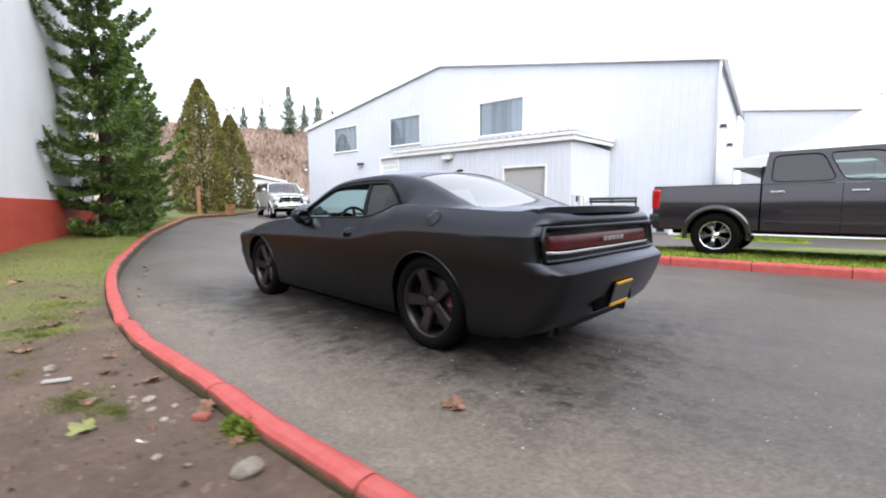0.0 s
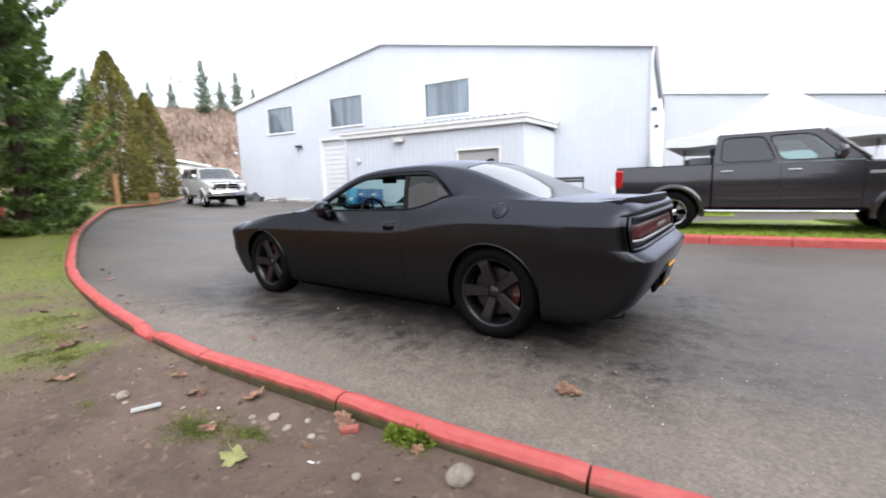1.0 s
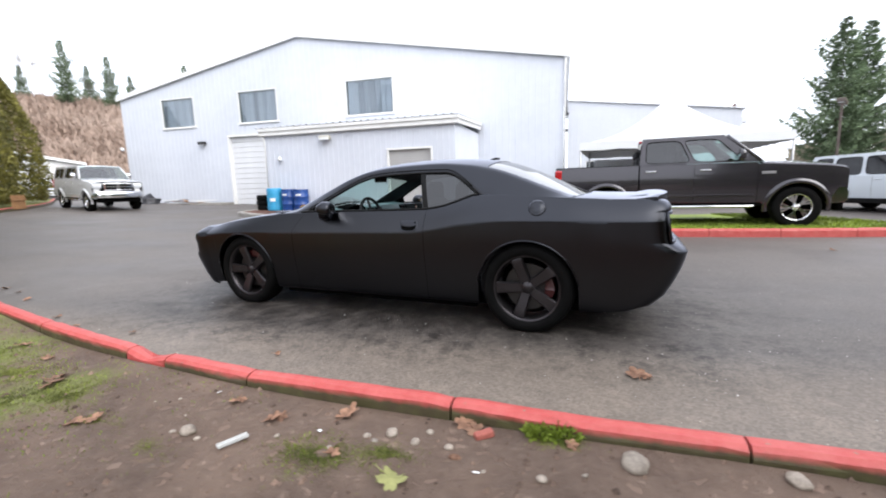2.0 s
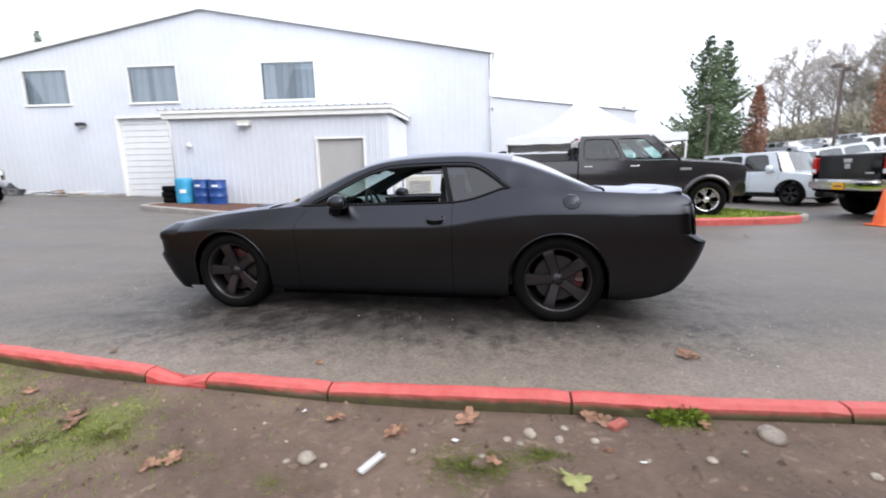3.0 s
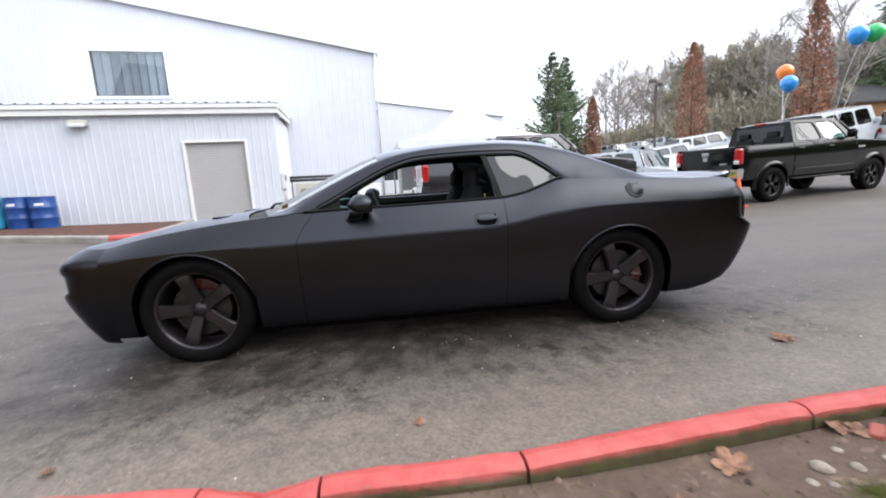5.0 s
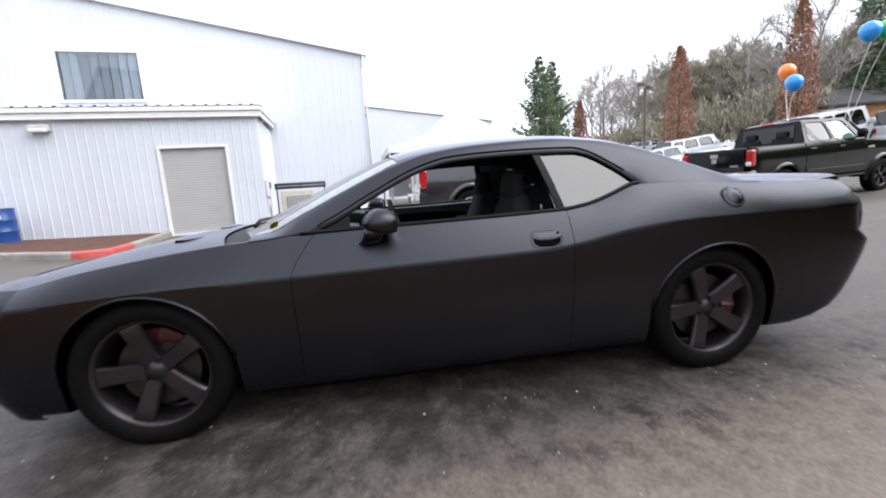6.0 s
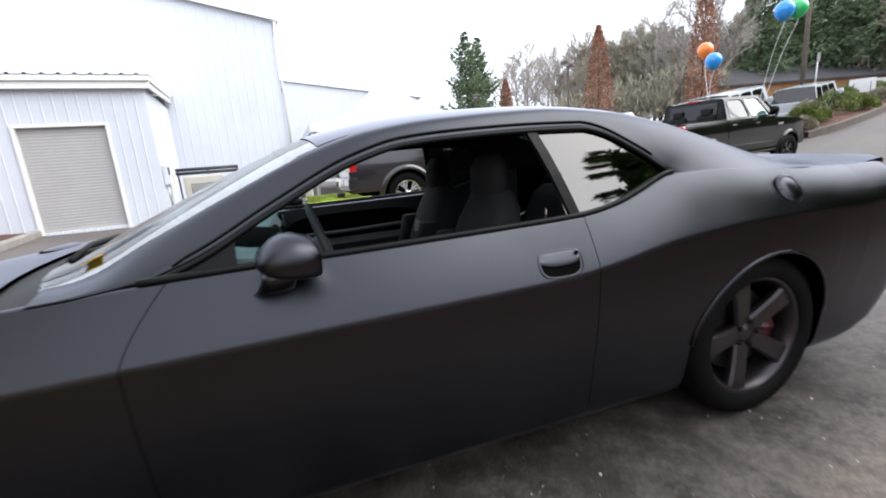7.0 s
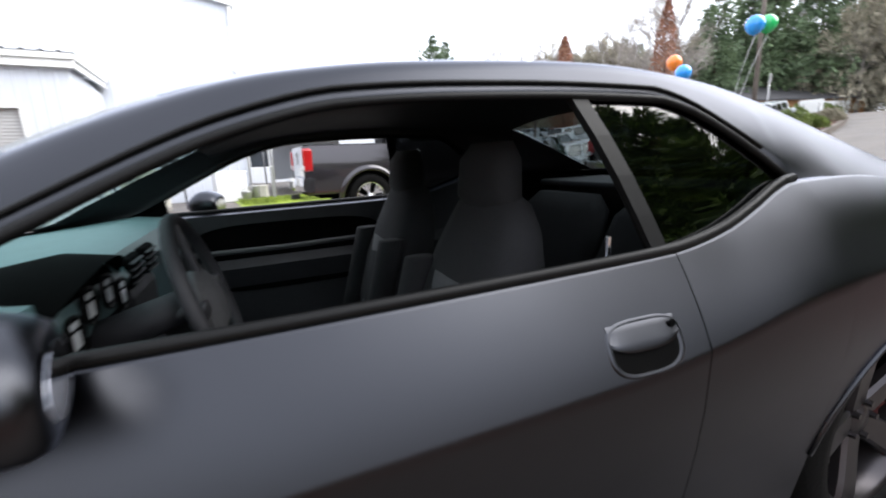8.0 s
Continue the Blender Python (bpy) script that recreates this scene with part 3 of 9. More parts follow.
# ---- ground ----
def ground():
    xs = sorted(set([-420, -250, -150, -100, -70, -50, -40, -32, -26, -22, -18, -15, -13] + [x * 0.8 for x in range(-15, 38)] + [34, 40, 50, 70, 110, 180, 300, 420]))
    ys = sorted(set([-420, -250, -150, -100, -70, -50, -40, -32, -26, -22] + [y * 1.0 for y in range(-20, 9)] + [10, 14, 20, 40, 100, 300]))
    verts = [(x, y, ground_z(x, y)) for x in xs for y in ys]
    return meshed("ground", verts, [f[::-1] for f in grid_faces(len(xs), len(ys))], M["asphalt"], label="worn grey asphalt driveway with dark stains and painted car shade", category="ground", kind="structure", smooth=True)


ground()

# the line of the kerb beside the driveway, from behind the car round the bend
KERB = [(-9.5, 3.0), (-7, 2.82), (-5, 2.70), (-2.7, 2.58), (-1.72, 2.55), (-1.16, 2.50), (-0.47, 2.465), (0.15, 2.43), (0.6, 2.365), (1.08, 2.29), (1.9, 2.12), (2.9, 1.88),
        (4.35, 1.47), (6.25, 0.76), (10.44, -1.03), (15.8, -3.78), (19.6, -5.95), (21.3, -8.2), (24.5, -11.6), (30, -15.5)]


def resample(pts, step):
    """Points at even steps along a smooth line through pts."""
    dense = []
    P = [Vector((*p, 0)) for p in pts]
    for i in range(len(P) - 1):
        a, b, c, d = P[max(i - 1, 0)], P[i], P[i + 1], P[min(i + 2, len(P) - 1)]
        for k in range(24):
            s = k / 24
            dense.append(0.5 * ((2 * b) + (c - a) * s + (2 * a - 5 * b + 4 * c - d) * s * s + (3 * b - a - 3 * c + d) * s**3))
    dense.append(P[-1])
    out, acc = [dense[0]], 0.0
    for p, q in zip(dense, dense[1:]):
        seg = (q - p).length
        while acc + seg >= step:
            p = p + (q - p) * ((step - acc) / seg)
            seg = (q - p).length
            acc = 0.0
            out.append(p.copy())
        acc += seg
    return out


KERB_LINE = resample([(x, y + 0.022) for x, y in KERB], 0.1)


def side_of(line, i):
    d = (line[min(i + 1, len(line) - 1)] - line[max(i - 1, 0)]).normalized()
    return Vector((-d.y, d.x, 0))


def kerb_piece(line, i0, i1, rng, parent, material, broken=None, h=0.162, w=0.118, gap=0.006):
    """One length of kerb: rounded top, uneven edges; broken: (from, to) in steps where the top has crumbled away."""
    prof = [(-w / 2 - 0.012, -0.05), (-w / 2 - 0.006, h - 0.045), (-w / 2 + 0.008, h - 0.014), (-w / 2 + 0.032, h), (0, h + 0.003), (w / 2 - 0.028, h), (w / 2 - 0.006, h - 0.016), (w / 2, h - 0.05), (w / 2 + 0.006, -0.05)]
    verts = []
    n = i1 - i0 + 1
    for k, i in enumerate(range(i0, i1 + 1)):
        p, s = line[i].copy(), side_of(line, i)
        d = Vector((s.y, -s.x, 0))
        if k == 0:
            p += d * gap
        if k == n - 1:
            p -= d * gap
        drop, chip = 0.0, 0.0
        if broken and broken[0] <= i <= broken[1]:
            f = math.sin(math.pi * (i - broken[0] + 0.5) / (broken[1] - broken[0] + 1))
            drop, chip = 0.050 * f, 0.035 * f
        end = 0.006 if k in (0, n - 1) else 0.0
        for q, (a, z) in enumerate(prof):
            top = 2 <= q <= 6
            j = rng.uniform(-0.004, 0.004)
            verts.append(p + s * (a * (1 - end * 3) + (chip if q < 4 else 0) + j) + Vector((0, 0, ground_z(p.x, p.y) + z - (drop + end + rng.uniform(0, 0.004) if top else 0))))
    c = len(prof)
    faces = grid_faces(n, c) + [tuple(range(c)), tuple(range((n - 1) * c + c - 1, (n - 1) * c - 1, -1))]
    return verts, faces


def verge():
    """The bank beside the kerb: soil, moss and grass, rising gently from the kerb."""
    offs = [0.065, 0.1, 0.16, 0.25, 0.4, 0.6, 0.85, 1.2, 1.7, 2.4, 3.4, 5, 8, 13]
    line = KERB_LINE[::2]
    verts = []
    for i in range(len(line)):
        s = side_of(line, i)
        for o in offs:
            p = line[i] + s * o
            bumps = 0.022 * noise.noise((p.x * 2.1, p.y * 2.1, 0)) + 0.010 * noise.noise((p.x * 7, p.y * 7, 3))
            z = ground_z(p.x, p.y) + 0.088 + 0.015 * min(1, o / 0.5) + 0.012 * math.sin(p.x * 2.3) + bumps * min(1, o * 3) + 0.035 * max(0, min(1, (p.x - 2) / 3)) + (0.03 * max(0, o - 2))
            verts.append((p.x, p.y, z))
    return meshed("verge", verts, [f[::-1] for f in grid_faces(len(line), len(offs))], M["soil"], label="trodden brown soil verge with mossy grass patches", category="ground", kind="structure", smooth=True)


verge()


# ---- main building ----
def ribbed_wall(x0, x1, z0, z1, openings=(), pitch=0.30, rib=0.05, proud=0.010, top=None):
    """Sheet wall in the x-z plane, facing -y turned to +y (front at y=0), with vertical ribs and real openings (x0, x1, z0, z1)."""
    cuts_x = [x0, x1] + [v for o in openings for v in o[:2]]
    x = x0 + pitch
    ribs = []
    while x < x1 - 0.1:
        ribs.append(x)
        cuts_x += [x - rib / 2, x - rib / 2 + 0.012, x + rib / 2 - 0.012, x + rib / 2]
        x += pitch
    cuts_x = sorted(set(round(v, 4) for v in cuts_x if x0 <= v <= x1))
    cuts_z = sorted(set([z0, z1] + [v for o in openings for v in o[2:]]))

    def depth(v):
        for r in ribs:
            if abs(v - r) <= rib / 2 - 0.0119:
                return proud
        return 0.0

    verts = []
    for v in cuts_x:
        for z in cuts_z:
            zz = z if top is None or z < z1 else top(v)
            verts.append((v, depth(v), zz))
    nz = len(cuts_z)
    faces = []
    for i in range(len(cuts_x) - 1):
        for j in range(nz - 1):
            cx, cz = (cuts_x[i] + cuts_x[i + 1]) / 2, (cuts_z[j] + cuts_z[j + 1]) / 2
            if any(o[0] < cx < o[1] and o[2] < cz < o[3] for o in openings):
                continue
            faces.append((i * nz + j, i * nz + j + 1, (i + 1) * nz + j + 1, (i + 1) * nz + j))
    return verts, faces


def reveal(name, o, depth, parent, material, y=0.0):
    """The lining of an opening that goes through the wall."""
    x0, x1, z0, z1 = o
    v = [(x0, y, z0), (x1, y, z0), (x1, y, z1), (x0, y, z1), (x0, y - depth, z0), (x1, y - depth, z0), (x1, y - depth, z1), (x0, y - depth, z1)]
    return meshed(name, v, [(0, 4, 5, 1), (1, 5, 6, 2), (2, 6, 7, 3), (3, 7, 4, 0)], material, parent)


def frame_bm(x0, x1, z0, z1, w, d, y):
    """Four mitred bars round an opening."""
    bm = bmesh.new()
    o = [(x0 - w, z0 - w), (x1 + w, z0 - w), (x1 + w, z1 + w), (x0 - w, z1 + w)]
    i = [(x0, z0), (x1, z0), (x1, z1), (x0, z1)]
    vo = [[bm.verts.new((a, yy, b)) for a, b in o] for yy in (y, y + d)]
    vi = [[bm.verts.new((a, yy, b)) for a, b in i] for yy in (y, y + d)]
    for k in range(4):
        j = (k + 1) % 4
        bm.faces.new((vo[1][k], vo[1][j], vi[1][j], vi[1][k]))
        bm.faces.new((vo[0][j], vo[0][k], vi[0][k], vi[0][j]))
        bm.faces.new((vo[0][k], vo[0][j], vo[1][j], vo[1][k]))
        bm.faces.new((vi[0][j], vi[0][k], vi[1][k], vi[1][j]))
    bmesh.ops.recalc_face_normals(bm, faces=bm.faces)
    return bm


WX0, WX1, WY = -1.6, 24.0, -16.0          # ends and plane of the gable wall
RIDGE_X, RIDGE_Z, EAVE_Z = 11.6, 8.98, 6.66


def gable(x):
    return RIDGE_Z - abs(x - RIDGE_X) * (RIDGE_Z - EAVE_Z) / (RIDGE_X - WX0)


WINDOWS = [(6.46, 9.06, 4.80, 6.54), (13.12, 15.60, 4.86, 6.56), (18.6, 20.95, 4.9, 6.55)]
GARAGE = (12.7, 16.42, 0.35, 4.18)


def wall_window(parent, o):
    x0, x1, z0, z1 = o
    w = part("window", frame_bm(x0 + 0.05, x1 - 0.05, z0 + 0.05, z1 - 0.05, 0.05, 0.07, -0.05), M["white_trim"], parent, "white framed window with vertical blinds")
    part("pane", box_bm((x1 - x0 - 0.1, 0.008, z1 - z0 - 0.1), ((x0 + x1) / 2, -0.03, (z0 + z1) / 2)), M["window"], w)
    part("window_sill", box_bm((x1 - x0 + 0.1, 0.09, 0.05), ((x0 + x1) / 2, 0.03, z0 - 0.03), 0.008), M["white_trim"], w)
    n = 8
    step = (x1 - x0 - 0.22) / n
    slat = None
    for k in range(n):
        bm = box_bm((step * 0.90, 0.012, z1 - z0 - 0.12), (0, 0, 0))
        ob = part("blind_slat", bm, M["blind"], w) if slat is None else new("blind_slat", slat.data)
        ob.parent = w
        slat = slat or ob
        ob.matrix_basis = pose(x0 + 0.11 + step * (k + 0.5), -0.10, (z0 + z1) / 2, 0, 0, 16 + 14 * math.sin(k * 2.3))
    part("blind_rail", box_bm((x1 - x0 - 0.2, 0.05, 0.05), ((x0 + x1) / 2, -0.10, z1 - 0.08), 0.005), M["white_trim"], w)
    # dark board in place of the room's shade
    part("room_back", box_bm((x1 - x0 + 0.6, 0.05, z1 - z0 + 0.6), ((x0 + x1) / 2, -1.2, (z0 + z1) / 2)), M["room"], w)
    return w


def main_building():
    b = empty("warehouse", pose(0, WY, 0), label="large white metal-clad warehouse with a low gable roof", category="building")
    v, f = ribbed_wall(WX0, WX1, -0.2, 6.6, [*WINDOWS, GARAGE], top=gable)
    wall = meshed("wall", v, f, M["siding"], b, "white ribbed metal siding")
    for o in (*WINDOWS, GARAGE):
        reveal("reveal", o, 0.25, wall, M["white_trim"])
    for o in WINDOWS:
        wall_window(b, o)
    # side wall, far walls
    D = 13.0
    v, f = ribbed_wall(-D, 0, -0.2, EAVE_Z)
    side = meshed("wall", [(WX0 - q[1], q[0], q[2]) for q in v], f, M["siding"], b, "white ribbed metal siding")
    meshed("wall", [(WX1, 0, -0.2), (WX1, -D, -0.2), (WX1, -D, gable(WX1)), (WX1, 0, gable(WX1))], [(0, 1, 2, 3)], M["siding"], b)
    meshed("wall", [(WX0, -D, -0.2), (WX1, -D, -0.2), (WX1, -D, gable(WX1)), (RIDGE_X, -D, RIDGE_Z), (WX0, -D, EAVE_Z)], [(0, 1, 2, 3, 4)], M["siding"], b)
    # roof: two slabs with an overhang and edge trim
    for xe, nm in ((WX0 - 0.15, "roof"), (WX1 + 0.15, "roof")):
        ze = gable(xe)
        v = [(RIDGE_X, 0.12, RIDGE_Z + 0.02), (xe, 0.12, ze + 0.02), (xe, -D - 0.1, ze + 0.02), (RIDGE_X, -D - 0.1, RIDGE_Z + 0.02)]
        v += [(x, y, z + 0.12) for x, y, z in v]
        meshed(nm, v, [(0, 1, 2, 3), (7, 6, 5, 4), (0, 4, 5, 1), (1, 5, 6, 2), (2, 6, 7, 3)], M["roof_metal"], b, "grey metal roof")
        t = [(RIDGE_X, 0.125, RIDGE_Z - 0.1), (xe, 0.125, ze - 0.1), (xe, 0.125, ze + 0.15), (RIDGE_X, 0.125, RIDGE_Z + 0.15)]
        t += [(x, 0.16, z) for x, y, z in t]
        meshed("rake_trim", t, [(0, 1, 2, 3), (7, 6, 5, 4), (0, 4, 5, 1), (1, 5, 6, 2), (2, 6, 7, 3), (3, 7, 4, 0)], M["white_trim"], b)
    part("gutter", box_bm((0.14, D + 0.2, 0.14), (WX0 - 0.2, -D / 2, EAVE_Z - 0.06), 0.02), M["white_trim"], b)
    dv, df = tube([(WX0 - 0.08, 0.06, EAVE_Z - 0.1), (WX0 - 0.06, 0.07, EAVE_Z - 0.5), (WX0 - 0.06, 0.07, 0.2)], 0.045, 8)
    meshed("downpipe", dv, df, M["white_trim"], b, smooth=True)
    # sectional door of the workshop
    x0, x1, z0, z1 = GARAGE
    door = part("garage_door", frame_bm(x0, x1, z0 - 0.2, z1, 0.09, 0.05, 0.0), M["white_trim"], b, "white sectional garage door, shut")
    n = 14
    h = (z1 - z0 + 0.2) / n
    pan = None
    for k in range(n):
        if pan is None:
            pan = part("door_panel", box_bm((x1 - x0, 0.04, h * 0.94), (0, 0, 0), 0.012, 1), M["white_door"], door)
            ob = pan
        else:
            ob = new("door_panel", pan.data)
            ob.parent = door
        ob.matrix_basis = pose((x0 + x1) / 2, -0.17, z0 - 0.2 + h * (k + 0.5))
    part("door_backing", box_bm((x1 - x0, 0.02, z1 - z0 + 0.3), ((x0 + x1) / 2, -0.21, (z0 + z1) / 2)), M["grey_door"], door)
    # wall lights on the side wall and by the door
    for x, z in ((18.2, 3.95),):
        wl_ = part("wall_light", box_bm((0.42, 0.24, 0.16), (x, 0.14, z), 0.03), M["metal_dark"], b, "grey wall-pack light")
        part("lens", box_bm((0.34, 0.16, 0.04), (x, 0.15, z - 0.09), 0.01), M["lamp_lens"], wl_)
    for y, z in ((-1.6, 4.35), (-5.6, 4.05)):
        wl_ = part("wall_light", box_bm((0.22, 0.35, 0.14), (WX0 - 0.14, y, z), 0.03), M["metal_dark"], b, "grey wall-pack light")
        part("lens", box_bm((0.16, 0.28, 0.04), (WX0 - 0.15, y, z - 0.08), 0.01), M["lamp_lens"], wl_)
    lv, lf = lathe([(0.01, -0.1), (0.09, -0.09), (0.11, 0.0), (0.06, 0.09), (0.02, 0.1)], 12)
    meshed("corner_light", lv, lf, M["lamp_lens"], b, smooth=True, m=pose(WX1 + 0.2, 0.1, 3.9))
    return b


main_building()

AX0, AX1, AY = 2.25, 10.5, -11.29
ADOOR = (3.19, 4.90, 0.12, 2.58)


def annex():
    b = empty("annex", pose(0, AY, 0), label="low white metal-clad annex with a shallow lean-to roof", category="building")
    v, f = ribbed_wall(AX0, AX1, -0.1, 3.5, [ADOOR], pitch=0.23, rib=0.04, proud=0.014)
    wall = meshed("wall", v, f, M["siding"], b, "white ribbed metal siding")
    reveal("reveal", ADOOR, 0.12, wall, M["white_trim"])
    L = AY - WY
    v, f = ribbed_wall(-L + 0.03, 0, -0.1, 3.5, pitch=0.23, rib=0.04, proud=0.014)
    meshed("wall", [(AX0 - q[1], q[0], q[2]) for q in v], f, M["siding"], b, "white ribbed metal siding")
    meshed("wall", [(AX1, 0, -0.1), (AX1, -L + 0.03, -0.1), (AX1, -L + 0.03, 3.5), (AX1, 0, 3.5)], [(0, 1, 2, 3)], M["siding"], b)
    # boxed fascia with a second step, and the ribbed roof sheet on top
    for y0, dz, th, hh in ((0.10, 3.42, 0.05, 0.17), (0.15, 3.585, 0.05, 0.13)):
        part("fascia", box_bm((AX1 - AX0 + 0.34, th, hh), ((AX0 + AX1) / 2, y0 + 0.02, dz + hh / 2), 0.008, 1), M["white_trim"], b)
        bm = box_bm((th, L, hh), (0, 0, 0), 0.008, 1)
        bmesh.ops.rotate(bm, matrix=Matrix.Rotation(radians(-3.2), 3, "X"), verts=bm.verts)
        bmesh.ops.translate(bm, vec=(AX0 - y0 - 0.02, -L / 2 + y0, dz + hh / 2 + 0.13), verts=bm.verts)
        part("fascia", bm, M["white_trim"], b)
    part("soffit", box_bm((AX1 - AX0 + 0.3, 0.16, 0.02), ((AX0 + AX1) / 2, 0.07, 3.43)), M["white_trim"], b)
    n = int((AX1 - AX0 + 0.4) / 0.3)
    verts, faces = [], []
    for k in range(n + 1):
        x = AX0 - 0.2 + k * 0.3
        for dx, dz in ((0, 0), (0.20, 0), (0.225, 0.035), (0.275, 0.035), (0.3, 0)):
            verts += [(x + dx - 0.0, 0.21, 3.725 + dz), (x + dx, -L + 0.02, 3.985 + dz)]
    faces = [(2 * i, 2 * i + 2, 2 * i + 3, 2 * i + 1) for i in range(len(verts) // 2 - 1)]
    meshed("roof", verts, faces, M["roof_metal"], b, "ribbed grey roof sheet")
    dv, df = tube([(AX1 + 0.02, 0.07, 3.45), (AX1 - 0.04, 0.05, 3.2), (AX1 - 0.04, 0.05, 0.2)], 0.04, 8)
    meshed("downpipe", dv, df, M["white_trim"], b, smooth=True)
    # roller door with its frame
    x0, x1, z0, z1 = ADOOR
    d = part("roller_door", frame_bm(x0, x1, z0 - 0.1, z1, 0.07, 0.04, 0.004), M["white_trim"], b, "grey roller door in a white frame, shut")
    n = 34
    h = (z1 - z0) / n
    verts = []
    for k in range(n + 1):
        z = z0 + h * k
        verts += [(x0, -0.07, z), (x1, -0.07, z), (x0, -0.065, z + h * 0.5), (x1, -0.065, z + h * 0.5)]
    faces = [(2 * i, 2 * i + 1, 2 * i + 3, 2 * i + 2) for i in range(len(verts) // 2 - 1)]
    meshed("curtain", verts, faces, M["grey_door"], d)
    # wall-pack light and a small round one
    wl_ = part("wall_light", box_bm((0.46, 0.2, 0.17), (7.56, 0.12, 3.2), 0.03), M["cream"], b, "weathered cream wall-pack light")
    part("lens", box_bm((0.40, 0.10, 0.10), (7.56, 0.2, 3.14), 0.02), M["lamp_lens"], wl_)
    lv, lf = lathe([(0.01, -0.09), (0.08, -0.07), (0.09, 0.02), (0.05, 0.08), (0.02, 0.09)], 12)
    meshed("wall_light", lv, lf, M["lamp_lens"], b, "small white wall light", smooth=True, m=pose(9.75, 0.1, 2.45))
    return b


annex()


def rear_wing():
    """Lower pale wing behind the warehouse, seen past its corner."""
    b = empty("rear_wing", pose(0, -29.0, 0), label="pale grey metal-clad building wing", category="building")
    v, f = ribbed_wall(-13.0, -1.9, -0.1, 6.4, [(-4.4, -3.2, 1.0, 2.6)], pitch=0.4, top=lambda x: 6.9 + (x + 1.6) * 0.12)
    meshed("wall", v, f, M["siding_grey"], b)
    reveal("reveal", (-4.4, -3.2, 1.0, 2.6), 0.3, b, M["white_trim"])
    w = part("window", frame_bm(-4.35, -3.25, 1.05, 2.55, 0.06, 0.05, -0.05), M["white_trim"], b)
    part("pane", box_bm((1.1, 0.01, 1.5), (-3.8, -0.04, 1.8)), M["window"], w)
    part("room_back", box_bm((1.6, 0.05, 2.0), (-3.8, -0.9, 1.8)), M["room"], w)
    meshed("roof", [(-13.2, 0.15, 5.55), (-1.7, 0.15, 6.93), (-1.7, -9, 6.93), (-13.2, -9, 5.55), (-13.2, 0.15, 5.63), (-1.7, 0.15, 7.01), (-1.7, -9, 7.01), (-13.2, -9, 5.63)],
           [(3, 2, 1, 0), (4, 5, 6, 7), (0, 1, 5, 4), (3, 0, 4, 7)], M["roof_metal"], b)
    meshed("wall", [(-13.0, 0, -0.1), (-13.0, -8.8, -0.1), (-13.0, -8.8, 5.55), (-13.0, 0, 5.55)], [(0, 1, 2, 3)], M["siding_grey"], b)
    return b


rear_wing()


def red_based_building():
    """The tall white wall with a red base beside and behind the camera."""
    a, b_ = Vector((7.9, 2.17, 0)), Vector((10.66, 0.81, 0))
    d = (b_ - a).normalized()
    ang = math.degrees(math.atan2(d.y, d.x))
    b = empty("showroom", pose(a.x, a.y, 0, 0, 0, ang), label="tall white rendered building with a red painted base", category="building")
    x0, x1 = -3.0, 6.2
    part("wall", box_bm((x1 - x0, 0.3, 8.4), ((x0 + x1) / 2, 0.15, 1.3 + 4.2)), M["stucco"], b, "white rendered wall")
    part("base", box_bm((x1 - x0 + 0.02, 0.32, 1.6), ((x0 + x1) / 2, 0.14, 0.5), 0.01, 1), M["red_paint"], b, "red painted masonry base")
    part("wall", box_bm((0.3, 12, 8.4), (x1 - 0.15, 6.3, 5.5)), M["stucco"], b, "white rendered wall")
    part("base", box_bm((0.32, 12, 1.6), (x1 - 0.14, 6.3, 0.5)), M["red_paint"], b, "red painted masonry base")
    part("wall", box_bm((0.3, 12, 8.4), (x0 + 0.15, 6.3, 5.5)), M["stucco"], b, "white rendered wall")
    part("base", box_bm((0.32, 12, 1.6), (x0 + 0.14, 6.3, 0.5)), M["red_paint"], b, "red painted masonry base")
    part("roof", box_bm((x1 - x0 + 0.3, 12.6, 0.25), ((x0 + x1) / 2, 6.2, 9.8), 0.02), M["roof_metal"], b)
    return b


red_based_building()

# grass island across the driveway
ISL = [(1.6, -5.36), (-1.2, -5.22), (-3.3, -5.12), (-5.4, -5.10), (-6.9, -5.14), (-7.7, -5.30), (-8.25, -5.65), (-8.3, -6.1), (-8.0, -6.6), (-7.6, -7.6), (-7.3, -9.0)]


